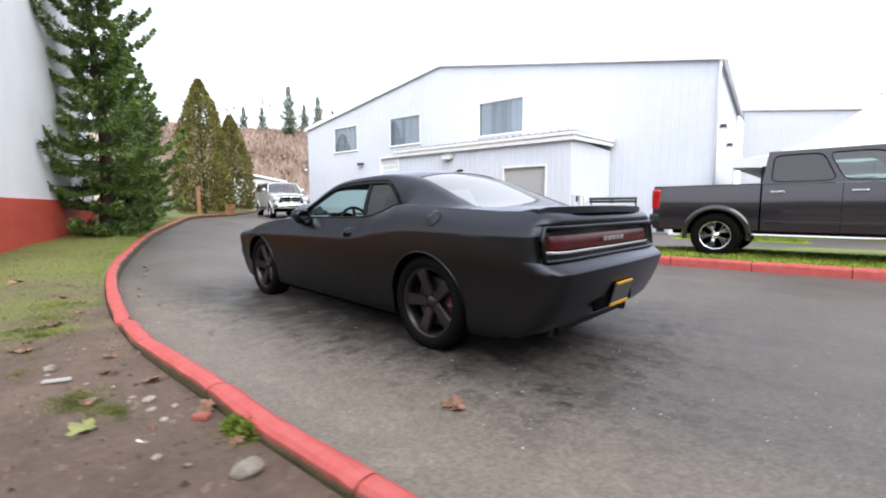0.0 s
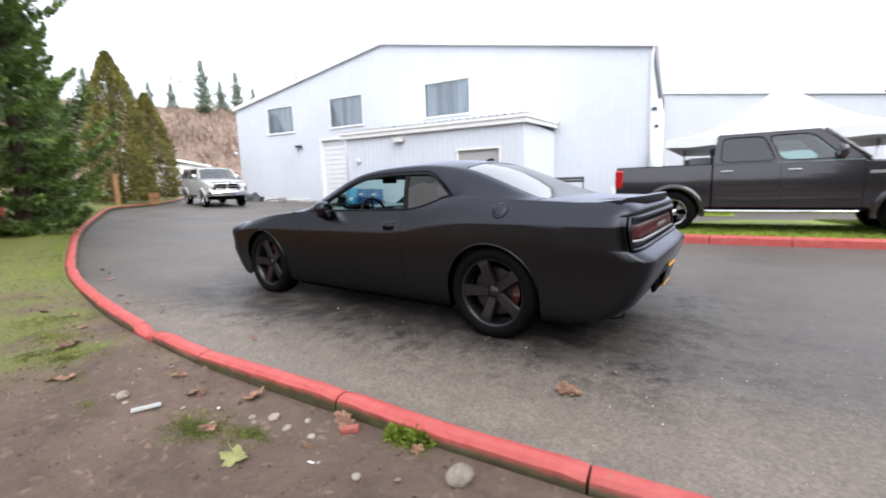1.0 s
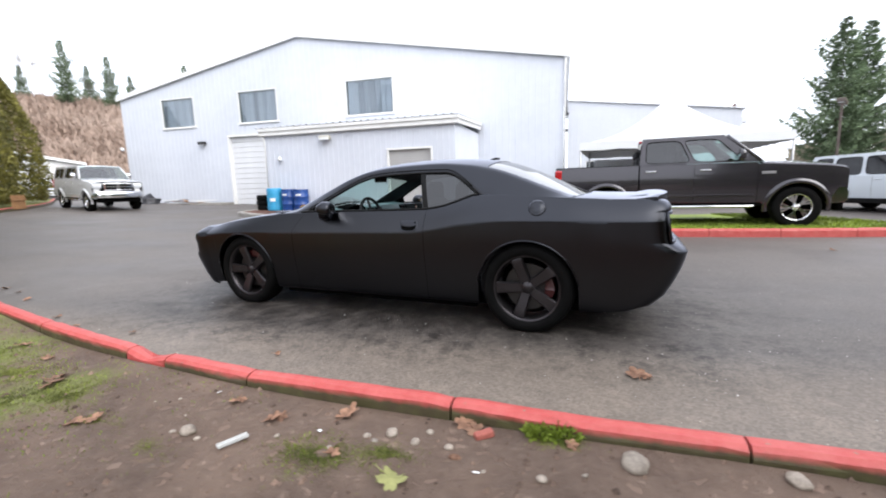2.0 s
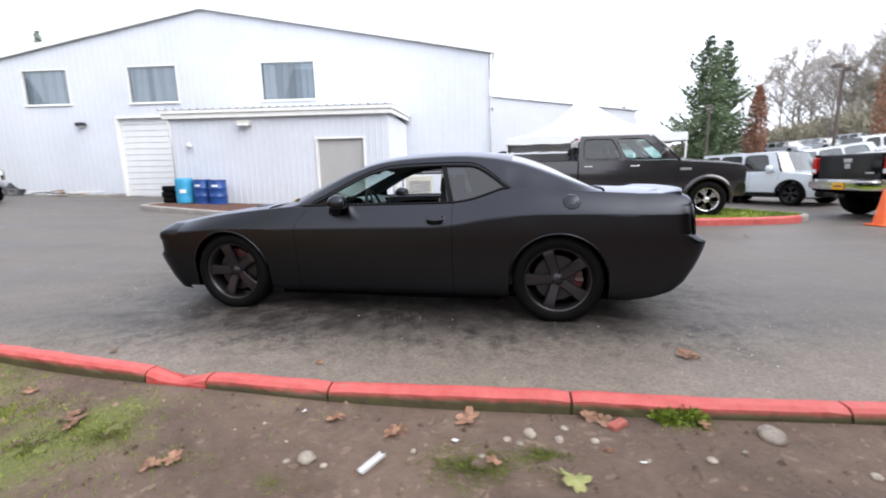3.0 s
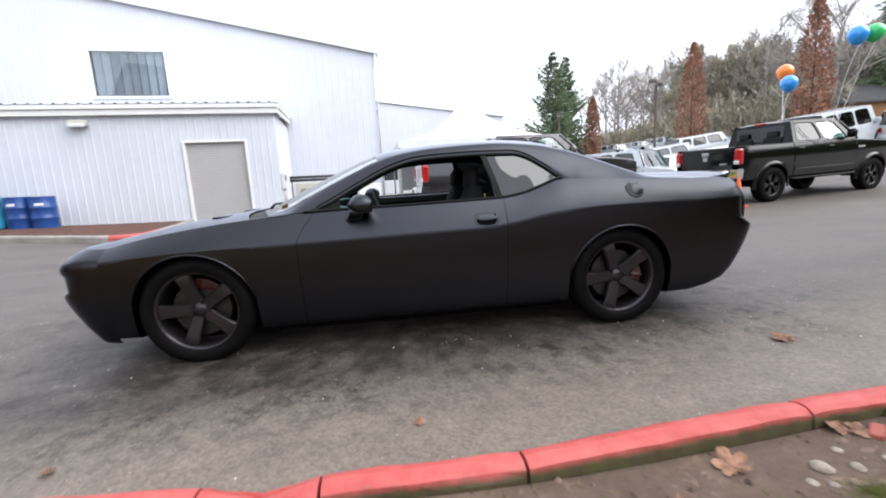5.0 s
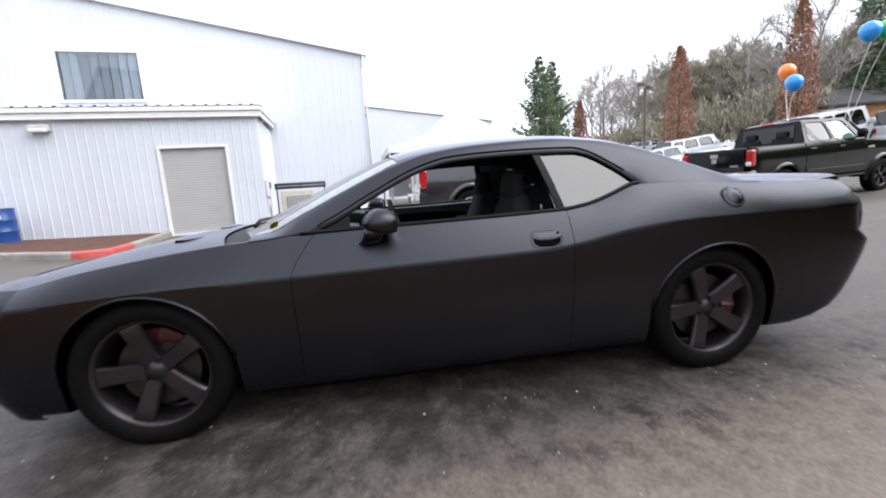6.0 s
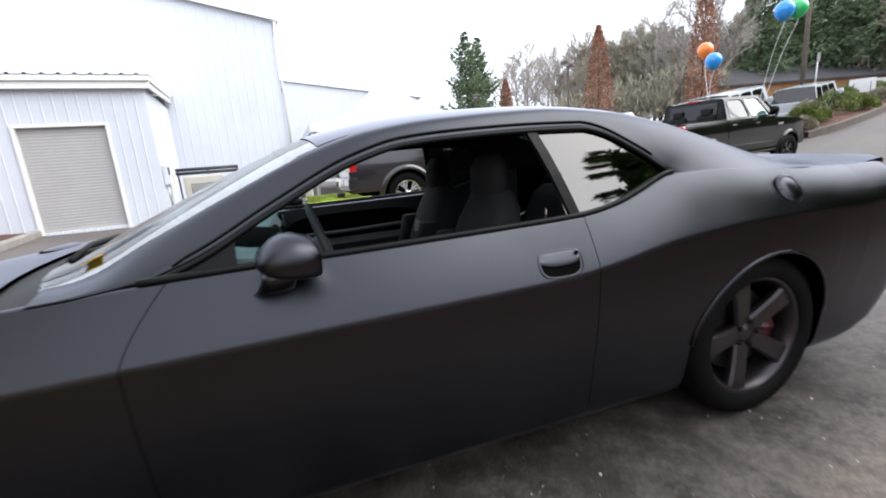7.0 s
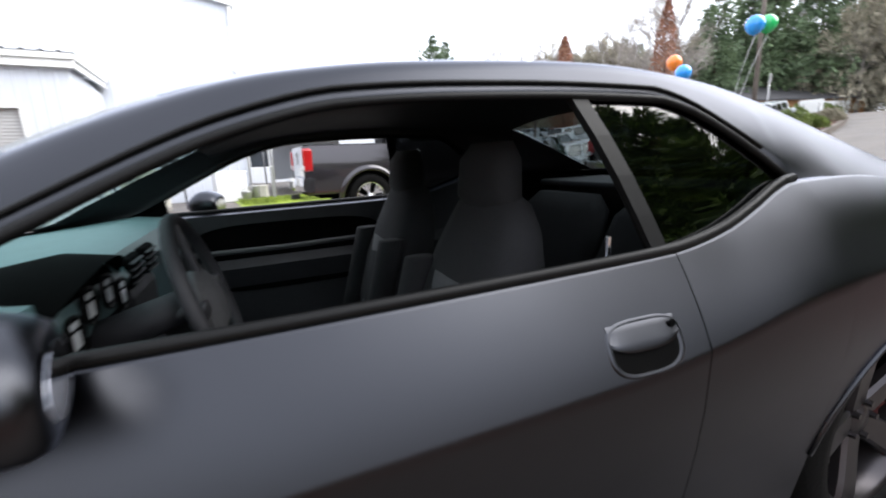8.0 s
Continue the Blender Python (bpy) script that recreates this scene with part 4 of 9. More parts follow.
# ---- wheels ----
def wheel(parent, name, x, y, z, r, w, rim_r, rim_mat, side, style, spokes=5, disc=True, turn=0.0, caliper=68):
    """A wheel whose outer face looks to side (+1: +y). tyre, rim with spokes, hub cap, nuts, brake disc and caliper."""
    wh = empty(name, None)
    wh.parent = parent
    wh.matrix_basis = pose(x, y, z) @ (Matrix.Identity(4) if side > 0 else pose(0, 0, 0, 0, 0, 180)) @ pose(0, 0, 0, 0, turn, 0)
    h = w / 2
    prof = [(rim_r - 0.01, -h * 0.85), (rim_r + 0.02, -h * 0.98), (r - 0.045, -h), (r - 0.012, -h * 0.86), (r, -h * 0.6), (r, h * 0.6), (r - 0.012, h * 0.86), (r - 0.045, h), (rim_r + 0.035, h * 0.97), (rim_r + 0.012, h * 0.93), (rim_r + 0.002, h * 0.80)]
    v, f = lathe(prof, 48, "y")
    meshed("tyre", v, f[:-2], M["tyre"], wh, smooth=True)
    # tread grooves as thin raised ribs
    tv, tf = [], []
    for yy in (-0.35, -0.12, 0.12, 0.35):
        a, b = lathe([(r - 0.002, h * yy - 0.014), (r + 0.003, h * yy - 0.012), (r + 0.003, h * yy + 0.012), (r - 0.002, h * yy + 0.014)], 48, "y")
        k = len(tv)
        tv += a
        tf += [tuple(i + k for i in q) for q in b[:-2]]
    meshed("tread", tv, tf, M["tyre"], wh, smooth=False)
    face = h * 0.80
    barrel = [(rim_r - 0.012, -h * 0.8), (rim_r - 0.022, -h * 0.2), (rim_r - 0.022, face - 0.05), (rim_r - 0.010, face - 0.008), (rim_r + 0.006, face + 0.006), (rim_r + 0.012, face), (rim_r + 0.010, face - 0.012)]
    v, f = lathe(barrel, 48, "y")
    rim = meshed("rim", v, f[:-2], rim_mat, wh, smooth=True)
    bm = bmesh.new()
    for k in range(spokes):
        ang = 2 * math.pi * k / spokes + math.pi / 2
        d, q = Vector((math.cos(ang), 0, math.sin(ang))), Vector((-math.sin(ang), 0, math.cos(ang)))
        if style == "five":
            secs = [(0.035, 0.044, face - 0.040, 0.045), (rim_r * 0.38, 0.041, face - 0.030, 0.038), (rim_r * 0.72, 0.045, face - 0.014, 0.034), (rim_r * 0.90, 0.050, face - 0.008, 0.036), (rim_r - 0.010, 0.055, face - 0.012, 0.040)]
        else:
            secs = [(0.03, 0.035, face - 0.035, 0.04), (rim_r * 0.5, 0.028, face - 0.020, 0.03), (rim_r * 0.8, 0.030, face - 0.016, 0.028), (rim_r - 0.012, 0.048, face - 0.015, 0.03)]
        rows = []
        for rad, hw, yy, th in secs:
            c = d * rad
            rows.append([bm.verts.new(c + q * (s * hw) + Vector((0, yy + dy, 0))) for s, dy in ((-1.0, -th), (-1.0, -0.012), (-0.80, 0.0), (0.0, 0.001), (0.80, 0.0), (1.0, -0.012), (1.0, -th))])
        for a, b in zip(rows, rows[1:]):
            for i in range(6):
                bm.faces.new((a[i], b[i], b[i + 1], a[i + 1]))
        if style == "split":
            # a second thin leg beside each spoke, as on a six-lug truck wheel
            for s in (-1, 1):
                a = [bm.verts.new(d * (rim_r * 0.48) + q * (s * 0.02 + e * 0.016) + Vector((0, face - 0.022 - dd, 0))) for e, dd in ((-1, 0), (1, 0), (1, 0.03), (-1, 0.03))]
                b = [bm.verts.new(d * (rim_r - 0.012) + q * (s * 0.085 + e * 0.02) + Vector((0, face - 0.016 - dd, 0))) for e, dd in ((-1, 0), (1, 0), (1, 0.03), (-1, 0.03))]
                for i in range(4):
                    bm.faces.new((a[i], b[i], b[(i + 1) % 4], a[(i + 1) % 4]))
    bmesh.ops.recalc_face_normals(bm, faces=bm.faces)
    sp = part("spokes", bm, rim_mat, rim, smooth=True)
    sharp(sp, 24)
    v, f = lathe([(0.07, face - 0.075), (0.072, face - 0.046), (0.064, face - 0.040), (0.040, face - 0.036), (0.034, face - 0.030), (0.005, face - 0.028)] if style == "five" else [(0.07, face - 0.06), (0.072, face - 0.022), (0.045, face - 0.008), (0.036, face + 0.006), (0.030, face + 0.010), (0.005, face + 0.012)], 24, "y")
    meshed("hub_cap", v, f, rim_mat if style == "five" else M["chrome"] if rim_mat is M["chrome"] else M["wheel_black"], rim, smooth=True)
    nut = None
    for k in range(5):
        a = 2 * math.pi * (k + 0.5) / 5 + math.pi / 2
        if nut is None:
            nut = ob = part("lug_nut", cyl_bm(0.012, 0.025, r2=0.009, seg=6), rim_mat, rim)
        else:
            ob = new("lug_nut", nut.data)
            ob.parent = rim
        ob.matrix_basis = Matrix.Translation((0.056 * math.cos(a), face - (0.032 if style == "five" else 0.012), 0.056 * math.sin(a))) @ Matrix.Rotation(radians(-90), 4, "X")
    if disc:
        v, f = lathe([(0.08, -0.02), (rim_r * 0.72, -0.02), (rim_r * 0.72, 0.012), (0.08, 0.012)], 40, "y")
        meshed("brake_disc", v, f, M["steel"], wh, smooth=False)
        # the caliper bridges the disc's edge: a curved body of four lobes
        rings = []
        for k in range(9):
            a, q = radians(caliper + turn - 32 + 8 * k), abs(k - 4) / 4
            lobe = 0.004 * math.cos(k * math.pi)
            rings.append([((rim_r * rr) * math.cos(a), yy + (lobe if yy > 0 else 0), (rim_r * rr) * math.sin(a)) for rr, yy in ((0.50 + 0.08 * q, -0.03), (0.50 + 0.08 * q, 0.022), (0.62, 0.040 - 0.012 * q), (0.80 - 0.04 * q, 0.034 - 0.01 * q), (0.82 - 0.05 * q, -0.03))])
        v, f = loft(rings)
        sharp(meshed("caliper", v, f, M["caliper"], wh, "red brake caliper", smooth=True), 40)
        v, f = lathe([(rim_r - 0.02, -h * 0.75), (0.02, -h * 0.75), (0.02, -h * 0.7), (rim_r - 0.02, -h * 0.7)], 24, "y")
        meshed("backing", v, f, M["under"], wh)
    else:
        v, f = lathe([(rim_r - 0.02, -h * 0.3), (0.02, -h * 0.3), (0.02, -h * 0.25), (rim_r - 0.02, -h * 0.25)], 24, "y")
        meshed("backing", v, f, M["under"], wh)
    return wh


# ---- the satin black coupe ----
WB = 1.473
belt_z = table([2.0, 1.7, 1.2, 0.9, 0.75, 0.0, -0.6, -0.75, -0.9, -1.05, -1.25, -1.5, -1.8, -2.05], [0.815, 0.875, 0.938, 0.962, 0.968, 0.978, 0.990, 1.010, 1.055, 1.102, 1.106, 1.088, 1.072, 1.058])
belt_y = table([2.0, 1.7, 1.2, 0.75, 0.0, -0.6, -0.8, -1.05, -1.3, -1.6, -2.05], [0.815, 0.835, 0.852, 0.860, 0.868, 0.868, 0.857, 0.826, 0.830, 0.838, 0.822])
crease_z = table([2.0, 1.4, 0.7, 0.0, -0.45, -0.65, -0.94, -1.36, -1.8, -2.05], [0.745, 0.777, 0.790, 0.802, 0.810, 0.830, 0.880, 0.908, 0.910, 0.905])
crease_y = table([2.0, 1.7, 1.4, 0.7, 0.0, -0.6, -1.1, -1.5, -1.8, -2.05], [0.930, 0.947, 0.957, 0.957, 0.955, 0.956, 0.962, 0.965, 0.961, 0.951])
low_y = table([0.16, 0.22, 0.28, 0.38, 0.5, 0.65, 0.78, 0.92], [0.815, 0.868, 0.890, 0.904, 0.922, 0.943, 0.9545, 0.958])
rail = [(1.02, 0.775, 0.968), (0.92, 0.765, 0.972), (0.72, 0.738, 1.060), (0.51, 0.708, 1.162), (0.25, 0.675, 1.278), (0.06, 0.656, 1.335), (-0.2, 0.645, 1.366), (-0.6, 0.640, 1.380), (-0.92, 0.648, 1.354),
        (-1.15, 0.668, 1.302), (-1.4, 0.705, 1.216), (-1.65, 0.748, 1.124), (-1.8, 0.765, 1.078), (-2.05, 0.775, 1.062)]
rail_y = table([p[0] for p in rail], [p[1] for p in rail])
rail_z = table([p[0] for p in rail], [p[2] for p in rail])
mid_z = table([2.30, 2.2, 2.0, 1.7, 1.4, 1.18, 1.10, 0.9, 0.5, 0.25, 0.1, -0.1, -0.4, -0.7, -0.95, -1.15, -1.35, -1.7, -1.86, -2.1, -2.3, -2.45],
              [0.775, 0.815, 0.862, 0.915, 0.950, 0.972, 0.985, 1.082, 1.268, 1.364, 1.400, 1.426, 1.443, 1.442, 1.422, 1.388, 1.318, 1.155, 1.092, 1.080, 1.074, 1.06])
dlo_top = table([0.70, 0.60, 0.39, 0.13, -0.04, -0.25, -0.5, -0.74, -0.82, -0.93, -1.06], [0.972, 1.008, 1.118, 1.240, 1.283, 1.297, 1.302, 1.298, 1.276, 1.208, 1.106])
DLO0, DLO1 = 0.70, -1.06


def side_y(x, z):
    """Half width of the body side at a height."""
    zs, ys = crease_z(x), crease_y(x)
    if z <= zs:
        return low_y(0.92 - (zs - z) * (0.92 - 0.16) / (zs - 0.16)) / 0.958 * ys
    zb, yb = belt_z(x), belt_y(x)
    s = min(1, (z - zs) / max(0.02, zb - zs))
    c = 0.20 + 0.32 * min(1, max(0, (-0.55 - x) / 0.45))
    return ys + (yb - ys) * ((1 - c) * s + c * s * s)


def glass_y(x, z):
    """Half width of the cabin side between belt and roof rail."""
    zb, zr = belt_z(x), rail_z(x)
    s = (z - zb) / max(0.03, zr - zb)
    return belt_y(x) - 0.022 + (rail_y(x) - belt_y(x) + 0.022) * s + 0.020 * math.sin(math.pi * min(1, max(0, s)))


ARCH_R, ARCH_Z = 0.394, 0.364


def arch_low(x, base):
    for c in (WB, -WB):
        if abs(x - c) < ARCH_R:
            return max(base, ARCH_Z + math.sqrt(max(0, ARCH_R**2 - (x - c)**2)))
    return base


def columns(x0, x1, extra=()):
    xs = [x0, x1]
    n = max(2, int(abs(x1 - x0) / 0.055))
    xs += [x0 + (x1 - x0) * i / n for i in range(n)]
    for c in (WB, -WB):
        for k in range(0, 19):
            xs.append(c - ARCH_R * math.cos(math.pi * k / 18))
        xs += [c - ARCH_R - 0.0015, c + ARCH_R + 0.0015]
    lo, hi = min(x0, x1), max(x0, x1)
    return sorted(set(round(v, 4) for v in [*xs, *extra] if lo - 1e-6 <= v <= hi + 1e-6))


def lean(x, z):
    """The front seam of the door leans back towards the belt, and the panels' columns with it."""
    f = max(0.0, 1 - abs(x - 0.785) / 0.3)
    return x - 0.115 * f * max(0.0, min(1.0, (z - 0.78) / 0.19)) ** 1.4


def side_panel(name, x0, x1, parent, s, material, bottom=0.215, label=""):
    xs = columns(x0, x1)
    rows = [0, 0.04, 0.1, 0.2, 0.35, 0.5, 0.65, 0.8, 0.9, 0.965, 1.0]
    up = [0.04, 0.12, 0.25, 0.4, 0.55, 0.7, 0.82, 0.92, 0.975, 1.0]
    verts = []
    for x in xs:
        z0, zs, zb = arch_low(x, bottom), crease_z(x), belt_z(x)
        zs = max(zs, z0 + 0.004)
        zz = [z0 + (zs - z0) * t for t in rows] + [zs + (zb - zs) * t for t in up]
        y0 = side_y(x, zz[0])
        inner = (x, y0 - (0.05 if z0 > bottom + 0.01 else 0.12), zz[0] - (0.0 if z0 > bottom + 0.01 else 0.03))
        verts.append((inner[0], s * inner[1], inner[2]))
        for z in zz:
            verts.append((lean(x, z), s * side_y(lean(x, z), z), z))
        zt = zz[-1]
        # the rolled top edge of the panel
        if DLO1 - 0.02 < x < DLO0 + 0.1:
            verts.append((lean(x, zt), s * (belt_y(x) - 0.022), zt + 0.004))
            verts.append((lean(x, zt), s * (belt_y(x) - 0.075), zt - 0.006))
        else:
            verts.append((lean(x, zt), s * (belt_y(x) - 0.012), zt + 0.002))
            verts.append((lean(x, zt), s * (belt_y(x) - 0.020), zt + 0.002))
    nc = len(rows) + len(up) + 3
    f = grid_faces(len(xs), nc)
    if s < 0:
        f = [q[::-1] for q in f]
    ob = meshed(name, verts, f, material, parent, label, smooth=True)
    return sharp(ob, 55)


def top_point(u, s, bow):
    """A point on the upper skin: u runs along the car, s from the roof rail (0) to the middle (1)."""
    yr = rail_y(u) if u < 1.02 else belt_y(u) - 0.02
    zr = rail_z(u) if u < 1.02 else belt_z(u) + 0.002
    if -1.80 > u:
        yr, zr = belt_y(u) - 0.02, belt_z(u) + 0.002
    y = yr * (1 - s)
    k = 1 - (y / yr) ** 2
    x = u + bow(u) * k
    return x, y, zr + (mid_z(x) - zr) * (1 - (y / yr) ** 2.3)


front_bow = table([2.0, 1.5, 1.16, 1.02, 0.92, 0.6, 0.25, 0.1], [0.28, 0.12, 0.13, 0.17, 0.17, 0.11, 0.06, 0.0])
rear_bow = table([0.0, -1.0, -1.15, -1.8, -1.95, -2.05], [0.0, 0.0, -0.02, -0.07, -0.10, -0.33])


def bow(u):
    return front_bow(u) if u > 0.1 else rear_bow(u)


def skin(name, us, ss, parent, material, label="", lift=0.0, both=True):
    cols = [*ss, *[2 - q for q in reversed(ss) if q < 1]] if both else list(ss)
    verts = []
    for u in us:
        for q in cols:
            x, y, z = top_point(u, q if q <= 1 else 2 - q, bow)
            verts.append((x, y if q <= 1 else -y, z + lift))
    ob = meshed(name, verts, [f[::-1] for f in grid_faces(len(us), len(cols))], material, parent, label, smooth=True)
    return ob


def span(a, b, n):
    return [a + (b - a) * i / n for i in range(n + 1)]


def plan_angle(a, p):
    """The angle on a superellipse of power p at which a runs evenly from side (-1) to side (1), finest at the sides."""
    return math.copysign(math.pi / 2 * (1 - (1 - abs(a)) ** (p / 2)), a)


def fascia(name, xe, tip, rows, parent, material, p=2.5, n=24, label="", wide=1.0, taper=0.0):
    """A bumper skin: rows are (z, reach 0..1) from bottom to top; in plan it tapers and is rounded from one side to the other."""
    verts = []
    for z, fx in rows:
        ye = side_y(xe, min(z, belt_z(xe)))
        for k in range(n + 1):
            th = plan_angle(-1 + 2 * k / n, p)
            y = wide * ye * math.copysign(abs(math.sin(th)) ** (2 / p), th)
            x = xe + (tip - xe) * fx * abs(math.cos(th)) ** (2 / p)
            verts.append((x, y * (1 - taper * abs(x - xe)), z))
    f = grid_faces(len(rows), n + 1)
    if tip < xe:
        f = [q[::-1] for q in f]
    return meshed(name, verts, f, material, parent, label, smooth=True)


def strip_tube(name, pts, r, parent, material, closed=False, seg=8, label=""):
    v, f = tube(pts, r, seg, closed)
    return meshed(name, v, f, material, parent, label, smooth=True)


def loft(sections, close=True):
    """Joins equal rings of points into a skin with capped ends."""
    n = len(sections[0])
    verts = [p for s in sections for p in s]
    faces = []
    for i in range(len(sections) - 1):
        for k in range(n if close else n - 1):
            j = (k + 1) % n
            faces.append((i * n + k, i * n + j, (i + 1) * n + j, (i + 1) * n + k))
    if close:
        faces.append(tuple(range(n - 1, -1, -1)))
        faces.append(tuple(range((len(sections) - 1) * n, len(sections) * n)))
    return verts, faces


def blob_ring(cx, cy, cz, hx, hy, n=16, p=2.6, axis="z", tilt=0.0):
    """A rounded-rectangle ring."""
    out = []
    for k in range(n):
        a = 2 * math.pi * k / n
        u = hx * math.copysign(abs(math.cos(a)) ** (2 / p), math.cos(a))
        v = hy * math.copysign(abs(math.sin(a)) ** (2 / p), math.sin(a))
        if axis == "z":
            out.append((cx + u, cy + v, cz + u * tilt))
        elif axis == "y":
            out.append((cx + u, cy, cz + v))
        else:
            out.append((cx, cy + u, cz + v))
    return out


def car_seat(name, x, y, car, recline=12):
    st = empty(name)
    st.parent = car
    st.matrix_basis = pose(x, y, 0.30)
    tag = M["seat"]
    v, f = loft([blob_ring(0.02, 0, 0.0, 0.24, 0.24), blob_ring(0.02, 0, 0.10, 0.26, 0.26), blob_ring(0.02, 0, 0.17, 0.25, 0.25, tilt=0.08), blob_ring(0.02, 0, 0.19, 0.17, 0.17, tilt=0.08)])
    sharp(meshed("seat_cushion", v, f, tag, st, smooth=True), 60)
    secs = []
    for z, hw, th, back in ((0.12, 0.23, 0.09, -0.22), (0.3, 0.25, 0.11, -0.26), (0.48, 0.255, 0.11, -0.31), (0.62, 0.235, 0.09, -0.35), (0.70, 0.20, 0.075, -0.372), (0.76, 0.155, 0.06, -0.38), (0.785, 0.11, 0.04, -0.382)):
        secs.append(blob_ring(back, 0, z, th, hw, p=3.0))
    v, f = loft(secs)
    sharp(meshed("backrest", v, f, tag, st, smooth=True), 60)
    for sg in (-1, 1):
        secs = [blob_ring(-0.22 + 0.075 - 0.27 * (z - 0.2) + 0.02, sg * 0.205, z, 0.05, 0.045) for z in (0.18, 0.3, 0.45, 0.58)]
        v, f = loft(secs)
        meshed("bolster", v, f, tag, st, smooth=True)
    v, f = loft([blob_ring(-0.14 - 0.27 * (z - 0.2), 0, z, 0.012, 0.10) for z in (0.24, 0.4, 0.56)])
    meshed("insert", v, f, M["seat_stripe"], st, smooth=True)
    hv, hf = loft([blob_ring(-0.37, 0, 0.74, 0.045, 0.11), blob_ring(-0.365, 0, 0.78, 0.06, 0.135), blob_ring(-0.37, 0, 0.88, 0.055, 0.13), blob_ring(-0.38, 0, 0.925, 0.035, 0.09)])
    hr = sharp(meshed("headrest", hv, hf, tag, st, smooth=True), 60)
    for sg in (-1, 1):
        strip_tube("post", [(-0.38, sg * 0.06, 0.68), (-0.375, sg * 0.06, 0.78)], 0.007, hr, M["chrome"])
    return st


def coupe():
    car = empty("coupe", CAR, label="satin black two-door muscle coupe with its side window down", category="car")
    P = M["matte_black"]
    for s in (1, -1):
        side_panel("front_fender", 2.0, 0.7870, car, s, P)
        door = side_panel("door", 0.7840, -0.6185, car, s, P)
        side_panel("rear_quarter", -0.6215, -2.05, car, s, P)
        # dark inner skin behind the panel gaps, with a sill under it
        xs = columns(-2.0, 1.95)
        iv = []
        for x in xs:
            z0 = arch_low(x, 0.20)
            for t in (0, 0.5, 0.96):
                z = z0 + (belt_z(x) - z0) * t
                iv.append((x, s * (side_y(x, z) - 0.035), z))
        meshed("inner_panel", iv, grid_faces(len(xs), 3), M["under"], car)
        # wheel-arch lips
        for c in (WB, -WB):
            pts = []
            for k in range(1, 20):
                a = math.pi * (k / 20)
                px, pz = c + ARCH_R * math.cos(a), ARCH_Z + ARCH_R * math.sin(a)
                pts.append((px, s * (side_y(px, pz) + 0.001), pz))
            strip_tube("arch_lip", pts, 0.0075, car, P)
            # wheel well liner
            wv = []
            for k in range(25):
                a = math.pi * (k / 24)
                for yy in (0.865, 0.55):
                    wv.append((c + 0.414 * math.cos(a), s * yy, 0.34 + 0.430 * math.sin(a)))
            meshed("wheel_well", wv, grid_faces(25, 2), M["under"], car, smooth=True)
        # cabin side: pillar and rail frame above the windows
        xs = sorted(set([round(v, 4) for v in span(0.98, -1.80, 92)] + [DLO0, DLO1, 0.6, 0.66, -1.0, -1.03, -1.045]))
        fv = []
        for x in xs:
            lo = dlo_top(x) if DLO1 <= x <= DLO0 else belt_z(x) - 0.002
            hi = rail_z(x)
            lo = min(lo, hi - 0.006)
            col = []
            for t in (0, 0.06, 0.25, 0.5, 0.72, 0.88, 1.0):
                z = lo + (hi - lo) * t
                yy = glass_y(x, z)
                if x < DLO1 or x > DLO0:
                    f = max(0, min(1, (max(DLO1 - x, x - DLO0)) / 0.15))
                    b = belt_y(x) - 0.020 * (1 - f)
                    q = (z - belt_z(x)) / max(0.02, hi - belt_z(x))
                    yy = yy * (1 - f) + (b + (rail_y(x) - b) * q) * f
                col.append(Vector((x, yy - (0.014 if t == 0 and DLO1 - 0.04 < x else 0), z)))
            col += [Vector(top_point(x, q, bow)) for q in ((0.03, 0.06, 0.088) if x < 0.12 else (0.012, 0.024, 0.036) if x > 0.30 else (0.02, 0.04, 0.06))]
            for _ in range(2):
                col = [col[0], *[(col[k - 1] + 2 * col[k] + col[k + 1]) / 4 if 2 < k else col[k] for k in range(1, len(col) - 1)], col[-1]]
            fv += [(p.x, s * p.y, p.z) for p in col]
        ff = grid_faces(len(xs), 10)
        meshed("pillar_frame", fv, ff if s > 0 else [q[::-1] for q in ff], P, car, smooth=True)
        # inside of the frame
        meshed("pillar_trim", [(a, b - s * 0.035, c) for a, b, c in fv], ff if s < 0 else [q[::-1] for q in ff], M["interior"], car, smooth=True)
        # weather strips round the side glass
        loop = [(x, s * (glass_y(x, dlo_top(x)) + 0.003), dlo_top(x)) for x in span(DLO0, DLO1, 46)]
        strip_tube("window_seal", loop, 0.0085, car, M["black_trim"])
        loop2 = [(x, s * (glass_y(x, dlo_top(x) + 0.028) + 0.0045), dlo_top(x) + 0.028 * min(1, (0.72 - x) / 0.1)) for x in span(0.66, -1.0, 46)]
        strip_tube("window_seal", loop2, 0.0045, car, M["black_trim"])
        loop3 = [(x, s * (belt_y(x) - 0.012), belt_z(x) + 0.008) for x in span(0.74, DLO1, 46)]
        strip_tube("belt_moulding", loop3, 0.011, car, M["black_trim"])
        # quarter glass and the post in front of it
        gx = span(-0.575, -1.055, 14)
        gv = []
        for x in gx:
            lo, hi = belt_z(x) - 0.01, max(belt_z(x), dlo_top(x))
            for t in (0, 0.33, 0.66, 1):
                z = lo + (hi - lo) * t
                xx = x + (0.07 * t if x > -0.6 else 0.07 * t * max(0, 1 - (-0.575 - x) / 0.3))
                gv.append((xx, s * (glass_y(xx, z) - 0.006), z))
        meshed("quarter_glass", gv, grid_faces(len(gx), 4), M["tint_glass"], car, "dark tinted quarter glass", smooth=True)
        pv = []
